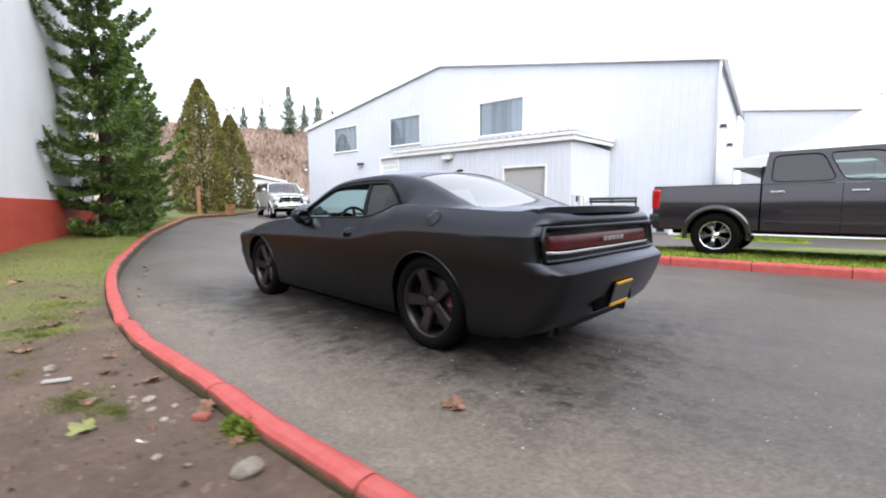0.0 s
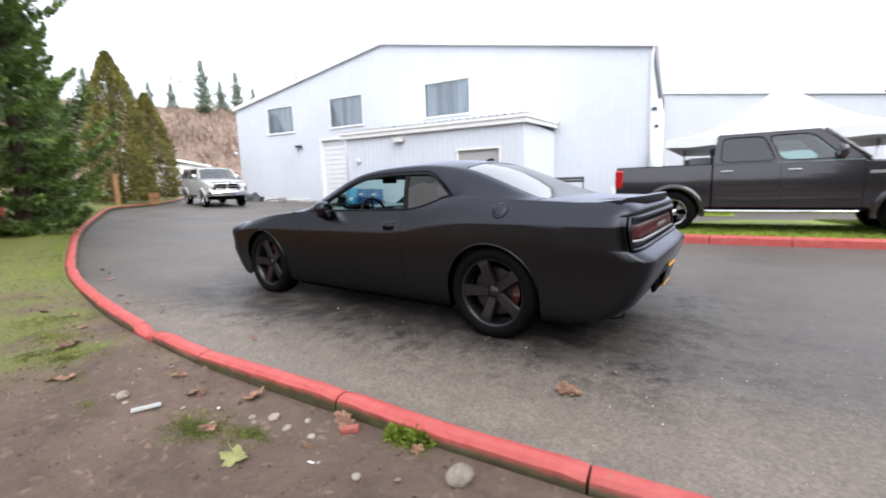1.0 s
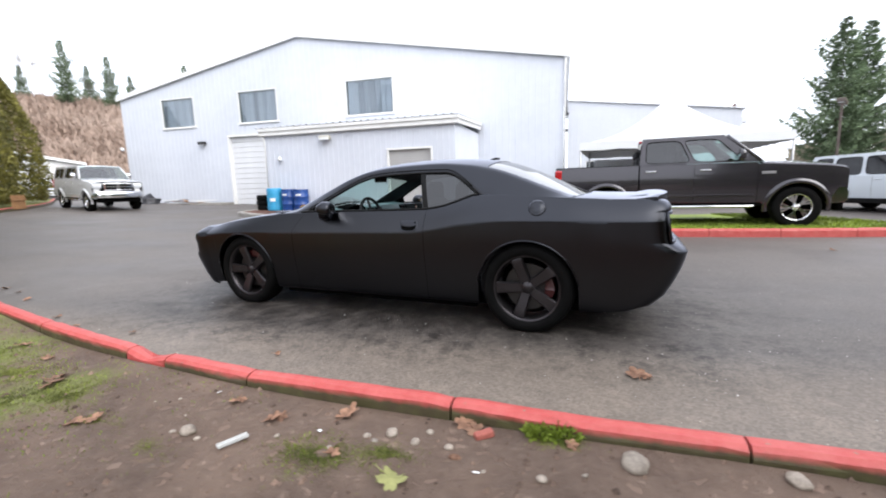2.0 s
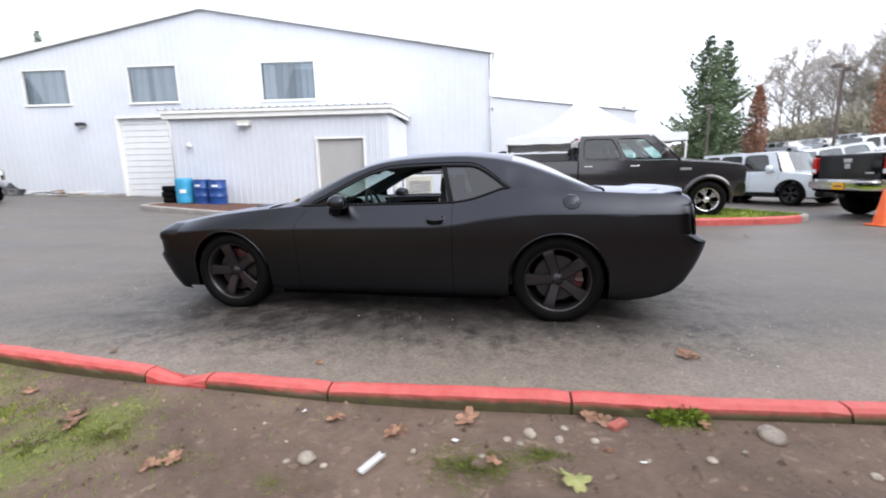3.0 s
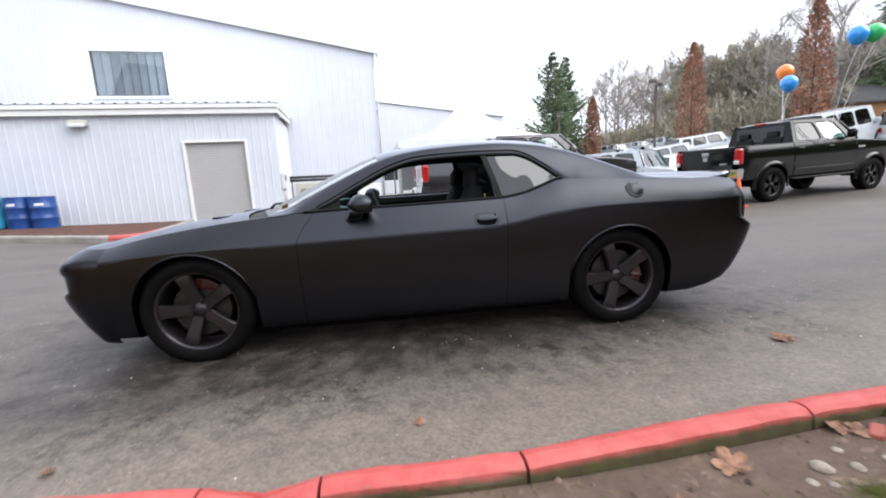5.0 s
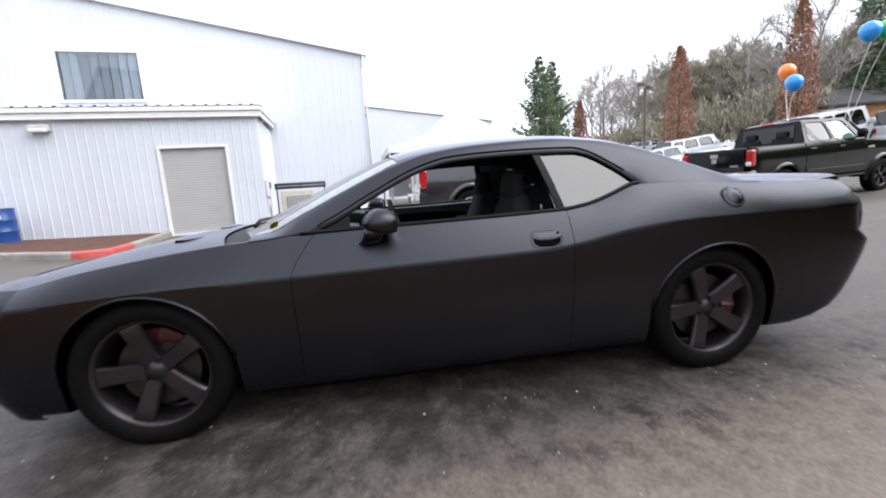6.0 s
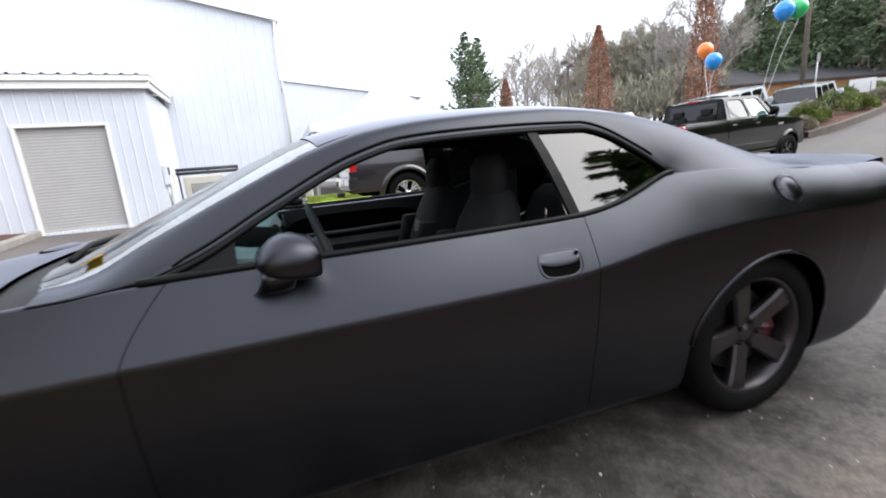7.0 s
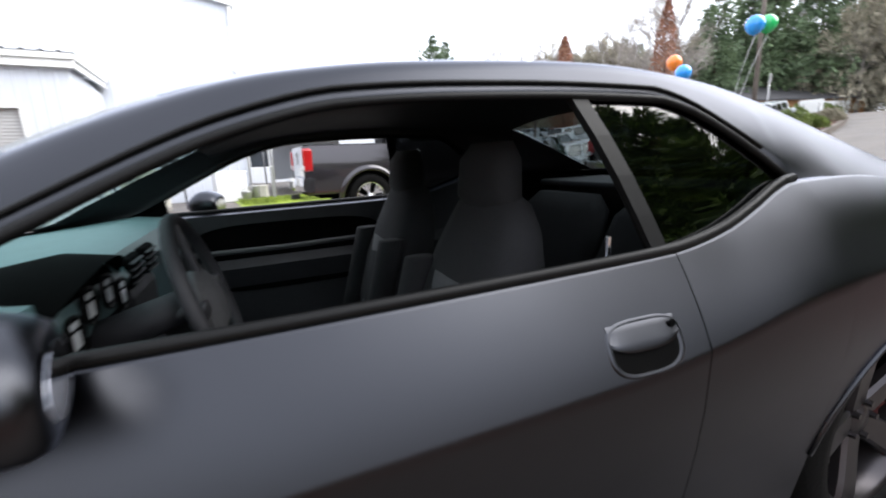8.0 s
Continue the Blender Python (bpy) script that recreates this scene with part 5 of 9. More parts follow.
        for t in (0, 0.25, 0.5, 0.75, 1.0):
            z = 0.985 + (1.300 - 0.985) * t
            xf = -0.605 + 0.085 * t
            for dx, dy in ((0.024, -0.012), (0.020, 0.004), (-0.020, 0.004), (-0.024, -0.012)):
                pv.append((xf + dx, s * (glass_y(xf, z) + dy), z))
        meshed("quarter_post", pv, grid_faces(5, 4), M["black_trim"], car)
        # door handle: a flap flush with the skin over a black patch painted for the bowl's shade
        hx, hz = -0.478, 0.872
        v = []
        for r, lift in ((0.02, 0.0015), (0.55, 0.0015), (0.90, 0.0018), (0.97, 0.0030), (1.03, 0.0026), (1.07, -0.002)):
            for k in range(36):
                c, n_ = math.cos(2 * math.pi * k / 36), math.sin(2 * math.pi * k / 36)
                px = hx + 0.080 * r * math.copysign(abs(c) ** 0.62, c)
                pz = hz - 0.012 + 0.043 * r * math.copysign(abs(n_) ** (0.5 if n_ > 0 else 0.8), n_)
                v.append((px, s * (side_y(px, pz) + lift), pz))
        f = [(i * 36 + k, i * 36 + (k + 1) % 36, (i + 1) * 36 + (k + 1) % 36, (i + 1) * 36 + k) for i in range(5) for k in range(36)]
        bowl = meshed("handle_bowl", v, f[:72], M["under"], door, smooth=True)
        meshed("rim", v, f[72:], P, bowl, smooth=True)
        secs = []
        for k in range(17):
            q = -1 + k / 8
            e = 1 - abs(q) ** 6
            low = -0.016 + 0.014 * abs(q) ** 3
            secs.append([(hx + q * 0.076, s * (side_y(hx + q * 0.076, hz + b) + a * (0.4 + 0.6 * e)), hz + b) for a, b in ((-0.004, 0.029), (0.002, 0.028), (0.005, 0.018), (0.0075, 0.002), (0.0085, low + 0.006), (0.0065, low), (-0.003, low + 0.002))])
        v, f = loft(secs)
        dh = sharp(meshed("door_handle", v, f, P, door, "satin black flap handle", smooth=True), 45)
        v, f = lathe([(0.007, 0), (0.007, 0.004), (0.0045, 0.005), (0.004, 0.003), (0.001, 0.003)], 14, "y")
        if s > 0:
            meshed("lock", v, f, M["under"], dh, smooth=False, m=pose(hx - 0.062, side_y(hx - 0.062, hz + 0.017) + 0.007, hz + 0.017))
        # mirror
        mi = empty("wing_mirror")
        mi.parent = car
        mi.matrix_basis = pose(0.368, s * 0.97, 1.012, 0, 0, s * 13)
        # q fore-aft, low and high edge, half width
        secs = []
        for q, lo, hi, wd in ((-0.078, -0.044, 0.030, 0.080), (-0.074, -0.053, 0.044, 0.092), (-0.058, -0.056, 0.055, 0.099), (-0.030, -0.054, 0.065, 0.100), (0.0, -0.050, 0.066, 0.098),
                              (0.030, -0.043, 0.056, 0.090), (0.056, -0.034, 0.037, 0.074), (0.074, -0.024, 0.016, 0.050), (0.082, -0.014, 0.000, 0.018)):
            ring = []
            for k in range(24):
                t = 2 * math.pi * k / 24
                c, n_ = math.copysign(abs(math.cos(t)) ** 0.8, math.cos(t)), math.sin(t)
                n_ = n_ if n_ > 0 else -(abs(n_) ** 0.45)
                ring.append((q * (0.84 if q > 0 else 1), c * wd * 0.88, (hi if n_ > 0 else -lo) * n_))
            secs.append(ring)
        v, f = loft(secs)
        hs = sharp(meshed("mirror_housing", v, f, P, mi, "satin black mirror housing", smooth=True), 50)
        v, f = loft([[(qx, a * 0.066, b * 0.033 - 0.006) for a, b in [(math.cos(t), math.sin(t)) for t in [2 * math.pi * k / 20 for k in range(20)]]] for qx in (-0.0782, -0.0790)])
        meshed("mirror_glass", v, f, M["chrome"], hs, smooth=False)
        v, f = loft([blob_ring(0.012, -s * 0.01, -0.030, 0.048, 0.05), blob_ring(0.018, -s * 0.02, -0.060, 0.044, 0.046), blob_ring(0.026, -s * 0.05, -0.090, 0.048, 0.036), blob_ring(0.030, -s * 0.10, -0.105, 0.05, 0.03)])
        meshed("mirror_foot", v, f, P, mi, smooth=True)
        # corner sail at the window's front
        meshed("window_sail", [(0.68, s * glass_y(0.68, 0.975), 0.975), (0.50, s * glass_y(0.5, 0.975), 0.975), (0.50, s * glass_y(0.5, 1.055), 1.055)], [(0, 1, 2)], M["black_trim"], car)
        # wheels
        for nm, c in (("front_wheel", WB), ("rear_wheel", -WB)):
            wheel(car, nm, c, s * 0.796, 0.370, 0.362, 0.245, 0.259, M["wheel_grey"], s, "five", 5, True, turn=17 if c > 0 else 20, caliper=100 if c > 0 else 184)
        # exhaust tips
        v, f = lathe([(0.042, 0.0), (0.048, 0.003), (0.048, 0.16), (0.04, 0.16), (0.04, 0.01)], 20, "y")
        meshed("exhaust_tip", v, f[:-2], M["metal_dark"], car, "dark steel exhaust tip", smooth=True, m=pose(-2.36, s * 0.56, 0.262, 0, 0, -90))
        # flank shadow line under the sill, put in as a black strip
        part("sill_shade", box_bm((2.06, 0.06, 0.06), (0.0, s * 0.775, 0.185), 0.02), M["under"], car)
    # fuel filler
    v, f = lathe([(0.062, 0.0), (0.064, 0.006), (0.056, 0.010), (0.050, 0.008), (0.046, 0.012), (0.012, 0.014)], 28, "y")
    fy = side_y(-1.56, 1.0)
    fc = meshed("fuel_cap", v, f, P, car, "round black fuel filler door", smooth=True, m=pose(-1.56, fy - 0.002, 1.0, 30, 0, 0))
    v, f = lathe([(0.066, -0.001), (0.066, 0.004), (0.060, 0.004), (0.060, -0.001)], 28, "y")
    meshed("ring", v, f, M["black_trim"], fc, smooth=False)
    for k in range(6):
        a = math.pi * k / 3
        bm = cyl_bm(0.0035, 0.003, (0.054 * math.cos(a), 0.0115, 0.054 * math.sin(a)), seg=8, axis="y")
        part("bolt", bm, M["steel"], fc)

    # upper skin
    e = [0.0, 0.02, 0.06, 0.13, 0.22, 0.34, 0.48, 0.64, 0.82, 1.0]
    hood = skin("hood", [2.0, 1.97, 1.9, 1.8, 1.65, 1.5, 1.35, 1.2, 1.09], e, car, P, "satin black hood with two scoops")
    skin("cowl", [1.085, 1.05, 1.02, 0.975], e, car, M["black_trim"], lift=-0.012)
    skin("roof", [0.225, 0.18, 0.1, 0.0, -0.15, -0.3, -0.5, -0.7, -0.85, -0.97, -1.04, -1.085], [0.08, *e[3:]], car, P)
    skin("windshield", [0.985, 0.9, 0.8, 0.7, 0.6, 0.5, 0.4, 0.3, 0.22], [0.026, 0.10, 0.22, 0.36, 0.52, 0.7, 0.85, 1.0], car, M["clear_glass"], "clear green-tinted windshield", lift=-0.004)
    skin("rear_glass", [-1.08, -1.15, -1.25, -1.35, -1.5, -1.65, -1.75, -1.80], [0.075, 0.14, 0.22, 0.36, 0.52, 0.7, 0.85, 1.0], car, M["rear_glass"], "tinted rear window", lift=-0.004)
    skin("deck_lid", [-1.815, -1.86, -1.93, -2.0, -2.05], e, car, P, "satin black boot lid")
    skin("headliner", span(0.28, -1.1, 14), e[1:], car, M["interior"], lift=-0.045)
    # hood scoops
    for s in (1, -1):
        v, f = loft([blob_ring(1.42, s * 0.36, mid_z(1.42) - 0.022, 0.05, 0.10), blob_ring(1.42, s * 0.36, mid_z(1.42) + 0.004, 0.055, 0.11), blob_ring(1.41, s * 0.36, mid_z(1.42) + 0.010, 0.03, 0.085)])
        sp = sharp(meshed("hood_scoop", v, f, P, car, smooth=True), 50)
        part("inlet", box_bm((0.012, 0.15, 0.014), (1.476, s * 0.36, mid_z(1.45) - 0.002), 0.003), M["under"], sp)
    # wipers
    for s, yy in ((1, 0.42), (-1, -0.15)):
        strip_tube("wiper", [(1.10 - 0.25 * yy * yy, yy, 0.995), (1.09, yy - 0.25, 1.012), (1.085, yy - 0.5, 1.006)], 0.010, car, M["black_trim"])

    # nose and tail
    fascia("front_bumper", 2.0, 2.425, [(0.170, 0.30), (0.172, 0.50), (0.182, 0.55), (0.20, 0.56), (0.30, 0.74), (0.40, 0.90), (0.46, 0.975), (0.49, 1.0), (0.515, 1.0), (0.53, 0.975), (0.545, 0.90), (0.655, 0.90), (0.668, 0.95), (0.685, 0.965), (0.705, 0.955), (0.735, 0.90), (0.765, 0.81), (0.795, 0.70), (0.815, 0.60)], car, P, p=3.4)
    hv = []
    for q in (0.0, 0.5, 1.0):
        for k in range(25):
            th = plan_angle(-1 + k / 12, 3.4)
            c, sn = abs(math.cos(th)) ** 0.588, math.copysign(abs(math.sin(th)) ** 0.588, th)
            x0_, y0_, z0_ = 2.0 + 0.28 * (1 - (sn) ** 2), 0.795 * sn, 0.0
            z0_ = belt_z(2.0) + 0.002 + (mid_z(x0_) - belt_z(2.0) - 0.002) * (1 - abs(sn) ** 2.3)
            x1_, y1_, z1_ = 2.0 + 0.425 * 0.60 * c, side_y(2.0, 0.815) * sn, 0.815
            hv.append((x0_ + (x1_ - x0_) * q, y0_ + (y1_ - y0_) * q, z0_ + (z1_ - z0_) * q))
    meshed("hood_lip", hv, [f_[::-1] for f_ in grid_faces(3, 25)], P, car, smooth=True)
    fascia("grille", 2.0, 2.432, [(0.55, 0.885), (0.56, 0.893), (0.645, 0.893), (0.655, 0.885)], car, M["black_gloss"], p=3.4, wide=0.84)

    TX, TT, TP = -2.05, -2.595, 9.0
    fascia("rear_bumper", TX, TT, [(0.225, 0.10), (0.245, 0.36), (0.295, 0.62), (0.37, 0.765), (0.47, 0.865), (0.56, 0.935), (0.63, 0.975), (0.668, 0.990), (0.684, 0.994)], car, P, p=TP, n=32, taper=0.065, label="satin black rear bumper")
    fascia("bumper_shelf", TX, TT, [(0.684, 0.994), (0.694, 0.985), (0.712, 0.935), (0.733, 0.875), (0.750, 0.825), (0.758, 0.79)], car, P, p=TP, n=32, taper=0.065)
    fascia("tail_surround", TX, TT, [(0.955, 0.735), (0.965, 0.775), (0.985, 0.785), (1.01, 0.775), (1.035, 0.74), (1.05, 0.68), (1.056, 0.62)], car, P, p=TP, n=32, taper=0.065)
    # raised lip round the light opening
    lip = []
    for k in range(41):
        th = (-0.54 + 1.08 * k / 40) * math.pi / 2
        c, sn = abs(math.cos(th)) ** (2 / TP), math.copysign(abs(math.sin(th)) ** (2 / TP), th)
        lip.append((TX + (TT - TX) * 0.825 * c, side_y(TX, 0.757) * sn, 0.757))
    for k in range(1, 6):
        th, z = 0.54 * math.pi / 2, 0.757 + 0.2 * k / 6
        c, sn = abs(math.cos(th)) ** (2 / TP), abs(math.sin(th)) ** (2 / TP)
        lip.append((TX + (TT - TX) * (0.825 - 0.05 * k / 6) * c, side_y(TX, z) * sn + 0.008 * math.sin(math.pi * k / 6), z))
    for k in range(41):
        th = (0.54 - 1.08 * k / 40) * math.pi / 2
        c, sn = abs(math.cos(th)) ** (2 / TP), math.copysign(abs(math.sin(th)) ** (2 / TP), th)
        lip.append((TX + (TT - TX) * 0.775 * c, side_y(TX, 0.957) * sn, 0.957))
    for k in range(1, 7):
        th, z = -0.54 * math.pi / 2, 0.957 - 0.2 * k / 6
        c, sn = abs(math.cos(th)) ** (2 / TP), -abs(math.sin(th)) ** (2 / TP)
        lip.append((TX + (TT - TX) * (0.775 + 0.05 * k / 6) * c, side_y(TX, z) * sn - 0.008 * math.sin(math.pi * k / 6), z))
    strip_tube("tail_lip", [(x, y * (1 + 0.065 * (x - TX)), z) for x, y, z in lip], 0.012, car, P, seg=8)
    # recessed light band across the tail
    band = fascia("tail_band", TX + 0.02, TT + 0.055, [(0.755, 0.86), (0.80, 0.84), (0.92, 0.80), (0.965, 0.79)], car, M["black_gloss"], p=TP, n=32, taper=0.065, wide=0.90)
    fascia("tail_lens", TX + 0.02, TT + 0.045, [(0.812, 0.850), (0.83, 0.862), (0.89, 0.845), (0.905, 0.825)], band, M["dark_red_lens"], p=TP, n=32, taper=0.065, wide=0.87, label="smoked red full-width tail lamp")
    fascia("tail_strip", TX + 0.02, TT + 0.035, [(0.792, 0.872), (0.797, 0.882), (0.806, 0.880), (0.810, 0.868)], band, M["silver_plastic"], p=TP, n=32, taper=0.065, wide=0.87, label="silver trim strip")
    for k in range(5):
        part("badge_bar", box_bm((0.006, 0.055, 0.030), (-2.492, -0.14 + k * 0.07, 0.862), 0.004), M["silver_plastic"], band)
    rows = [(0.755, 0.825), (0.775, 0.81), (0.80, 0.80), (0.85, 0.79), (0.897, 0.78), (0.905, 0.779), (0.912, 0.779), (0.935, 0.777), (0.965, 0.775)]
    for s in (1, -1):
        # the body wraps round the ends of the light opening
        cv = []
        for z, fx in rows:
            ye = side_y(TX, z)
            for k in range(13):
                th = s * math.pi / 2 * (1 - 0.50 * (k / 12) ** 3.5)
                sn, c = math.copysign(abs(math.sin(th)) ** (2 / TP), th), abs(math.cos(th)) ** (2 / TP)
                cv.append((TX + (TT - TX) * fx * c, ye * sn * (1 + 0.065 * (TT - TX) * fx * c), z))
            cv.append((cv[-1][0] + 0.075, cv[-1][1] * 0.985, z))
        ff = grid_faces(len(rows), 14)
        meshed("tail_corner", cv, ff[::1] if s > 0 else [q[::-1] for q in ff], P, car, smooth=True)
    # side skin behind the rear wheel up to the tail opening
    hv = []
    for q in (0.0, 0.5, 1.0):
        for k in range(33):
            th = plan_angle(-1 + k / 16, TP)
            c, sn = abs(math.cos(th)) ** (2 / TP), math.copysign(abs(math.sin(th)) ** (2 / TP), th)
            x0_ = -2.05 - 0.33 * (1 - sn**2)
            y0_ = (belt_y(-2.05) - 0.02) * sn
            z0_ = belt_z(-2.05) + 0.002 + (mid_z(x0_) - belt_z(-2.05) - 0.002) * (1 - abs(sn) ** 2.3)
            x1_, y1_, z1_ = TX + (TT - TX) * 0.62 * c, side_y(TX, 1.056) * sn * (1 + 0.065 * (TT - TX) * 0.62 * c), 1.056
            hv.append((x0_ + (x1_ - x0_) * q, y0_ + (y1_ - y0_) * q, z0_ + (z1_ - z0_) * q))
    meshed("deck_edge", hv, grid_faces(3, 33), P, car, smooth=True)
    # spoiler blade
    secs = []
    for k in range(25):
        q = -1 + k / 12
        y = 0.80 * q
        xb = -2.46 + 0.10 * abs(q) ** 3
        zb = 1.052 + 0.012 * (1 - q * q)
        end = 0.012 if abs(q) > 0.99 else 0
        secs.append([(xb + 0.20, y, zb - 0.012), (xb + 0.12, y, zb + 0.006), (xb + 0.01, y, zb + 0.030 - end), (xb - 0.012, y, zb + 0.027 - end), (xb - 0.018, y, zb - 0.018), (xb + 0.03, y, zb - 0.03)])
    v, f = loft(secs)
    sharp(meshed("spoiler", v, f, P, car, "satin black lip spoiler", smooth=True), 40)
    # plate and lower valance
    part("plate_recess", box_bm((0.03, 0.62, 0.20), (-2.500, 0, 0.47), 0.012), M["under"], car)
    pl = part("licence_plate", box_bm((0.012, 0.29, 0.16), (0, 0, 0), 0.006), M["plate"], car, "dark plate in a yellow frame", m=pose(-2.552, -0.02, 0.47, 0, -14, 0))
    part("plate_frame", box_bm((0.016, 0.29, 0.026), (-0.003, 0, -0.078), 0.004), M["yellow"], pl)
    part("plate_frame", box_bm((0.016, 0.26, 0.018), (-0.003, 0, 0.080), 0.004), M["yellow"], pl)
    part("valance", box_bm((0.25, 1.3, 0.11), (-2.22, 0, 0.27), 0.04), M["black_trim"], car)
    for s in (1, -1):
        part("bumper_slot", box_bm((0.03, 0.34, 0.045), (-2.475, s * 0.52, 0.485), 0.01, m=Matrix.Rotation(radians(-7 * s), 4, "Z")), M["black_trim"], car)
    # underbody
    part("floor_pan", box_bm((3.9, 1.5, 0.08), (-0.05, 0, 0.22), 0.02), M["under"], car)
    part("engine_bay", box_bm((1.2, 1.1, 0.5), (1.5, 0, 0.5), 0.05), M["under"], car)
    part("boot_floor", box_bm((0.75, 1.1, 0.5), (-1.95, 0, 0.55), 0.05), M["under"], car)
    part("rear_bulkhead", box_bm((0.05, 1.3, 0.62), (-1.55, 0, 0.72)), M["interior"], car)
    part("firewall", box_bm((0.05, 1.5, 0.6), (1.0, 0, 0.62)), M["interior"], car)
    for s in (1, -1):
        # door cards with an armrest
        dv = []
        xs = span(0.80, -1.25, 30)
        for x in xs:
            for t in (0.0, 0.45, 0.62, 0.68, 0.9, 1.0):
                z = 0.30 + (belt_z(x) - 0.005 - 0.30) * t
                dv.append((x, s * (0.80 - (0.045 if 0.5 < t < 0.67 else 0.0) - 0.01 * t), z))
        ff = grid_faces(len(xs), 6)
        dc = meshed("door_card", dv, ff if s < 0 else [q[::-1] for q in ff], M["interior"], car, smooth=False)
        strip_tube("armrest_trim", [(0.58, s * 0.755, 0.80), (0.35, s * 0.735, 0.80), (0.0, s * 0.735, 0.80), (-0.35, s * 0.74, 0.81)], 0.012, dc, M["seat_stripe"])
        rv = [(-0.02 + 0.46 * math.copysign(abs(math.cos(t)) ** 0.5, math.cos(t)), s * (0.782 - dy), 0.755 + 0.165 * q_ * math.copysign(abs(math.sin(t)) ** 0.5, math.sin(t))) for q_, dy in ((1.0, 0.0), (0.93, -0.008)) for t in [2 * math.pi * k / 40 for k in range(40)]]
        rf = [(k, (k + 1) % 40, 40 + (k + 1) % 40, 40 + k) for k in range(40)] + [tuple(range(40, 80))]
        meshed("map_recess", rv, rf if s < 0 else [q[::-1] for q in rf], M["under"], dc, "dark rounded recess", smooth=False)
        part("sill_pin", cyl_bm(0.006, 0.05, (-0.50, s * 0.815, 1.005), seg=8), M["chrome"], dc)
    # seats and dash
    car_seat("front_seat", -0.12, 0.37, car)
    car_seat("front_seat", -0.12, -0.37, car)
    v, f = loft([blob_ring(-0.95, 0, 0.34, 0.26, 0.62), blob_ring(-0.95, 0, 0.48, 0.27, 0.63), blob_ring(-0.95, 0, 0.53, 0.2, 0.58)])
    rs = sharp(meshed("rear_seat", v, f, M["seat"], car, smooth=True), 60)
    for yy in (0.33, -0.33):
        v, f = loft([blob_ring(-1.12, yy, 0.46, 0.10, 0.30), blob_ring(-1.22, yy, 0.7, 0.11, 0.31), blob_ring(-1.31, yy, 0.92, 0.09, 0.29), blob_ring(-1.335, yy, 0.99, 0.05, 0.22)])
        sharp(meshed("backrest", v, f, M["seat"], rs, smooth=True), 60)
    part("parcel_shelf", box_bm((0.45, 1.25, 0.03), (-1.6, 0, 1.03), 0.01), M["interior"], car)
    dash = empty("dashboard")
    dash.parent = car
    secs = []
    for k in range(13):
        y = -0.74 + 1.48 * k / 12
        secs.append([(0.98, y, 0.955), (0.80, y, 0.975), (0.60, y, 0.998), (0.47, y, 0.980), (0.44, y, 0.925), (0.47, y, 0.80), (0.54, y, 0.58), (0.98, y, 0.58)])
    v, f = loft(secs)
    sharp(meshed("dash_body", v, f, M["teal"], dash, smooth=True), 40)
    v, f = loft([[(0.62, 0.37 + a * 0.21, 0.925 + b * 0.085), (0.50, 0.37 + a * 0.22, 0.925 + b * 0.105), (0.475 - 0.075 * b, 0.37 + a * 0.215, 0.905 + b * 0.110)] for a, b in [(math.cos(math.pi * k / 16), math.sin(math.pi * k / 16)) for k in range(17)]], close=False)
    hood_ = meshed("gauge_hood", v, f, M["under"], dash, "black hood over the instruments", smooth=True)
    v, f = lathe([(0.205, 0.0), (0.205, 0.008), (0.01, 0.008)], 32, "y")
    meshed("backing", v, f, M["under"], hood_, smooth=False, m=pose(0.462, 0.37, 0.895, 0, 0, 90) @ Matrix.Diagonal((1, 1, 0.56, 1)))
    for k, (yy, zz) in enumerate(((0.225, 0.905), (0.315, 0.935), (0.425, 0.935), (0.515, 0.905))):
        v, f = lathe([(0.036, 0.0), (0.040, 0.008), (0.038, 0.010), (0.033, 0.006)], 20, "y")
        g = meshed("gauge", v, f[:-2], M["black_trim"], dash, "round gauge, black dial with painted glints", smooth=True, m=pose(0.440, yy, zz, 0, 0, 90))
        v, f = lathe([(0.033, 0.004), (0.033, 0.006), (0.003, 0.006)], 20, "y")
        meshed("dial", v, f, M["under"], g, smooth=False)
        # two pale bars a dial, painted as reflections on the gauge
        part("dial_glint", box_bm((0.034, 0.002, 0.030), (0.0, 0.0075, -0.008), 0.001, 1), M["lamp_lens"], g)
        part("dial_glint", box_bm((0.036, 0.002, 0.012), (0.0, 0.0075, 0.020), 0.001, 1), M["lamp_lens"], g)
    for yy in (0.06, -0.10, 0.66, -0.66):
        av = part("air_vent", box_bm((0.03, 0.13, 0.085), (0.452, yy, 0.925), 0.012), M["under"], dash, "dark louvred air vent")
        for k in range(4):
            part("slat", box_bm((0.012, 0.115, 0.005), (0.434, yy, 0.898 + k * 0.018), 0.002, 1, m=None), M["interior"], av)
    part("centre_panel", box_bm((0.1, 0.3, 0.34), (0.49, 0, 0.72), 0.03), M["interior"], dash)
    part("centre_console", box_bm((0.9, 0.24, 0.24), (0.05, 0, 0.46), 0.04), M["interior"], car)
    strip_tube("gear_lever", [(0.28, 0.02, 0.56), (0.25, 0.02, 0.68)], 0.012, car, M["chrome"])
    sw = empty("steering_wheel")
    sw.parent = car
    sw.matrix_basis = pose(0.235, 0.37, 0.905, 0, -74, 0)
    strip_tube("wheel_rim", [(0.185 * math.cos(2 * math.pi * k / 32), 0.185 * math.sin(2 * math.pi * k / 32), 0) for k in range(32)], 0.015, sw, M["interior"], closed=True)
    v, f = loft([blob_ring(-0.01, 0, -0.035, 0.075, 0.085), blob_ring(-0.01, 0, 0.0, 0.08, 0.09), blob_ring(-0.01, 0, 0.02, 0.05, 0.06)])
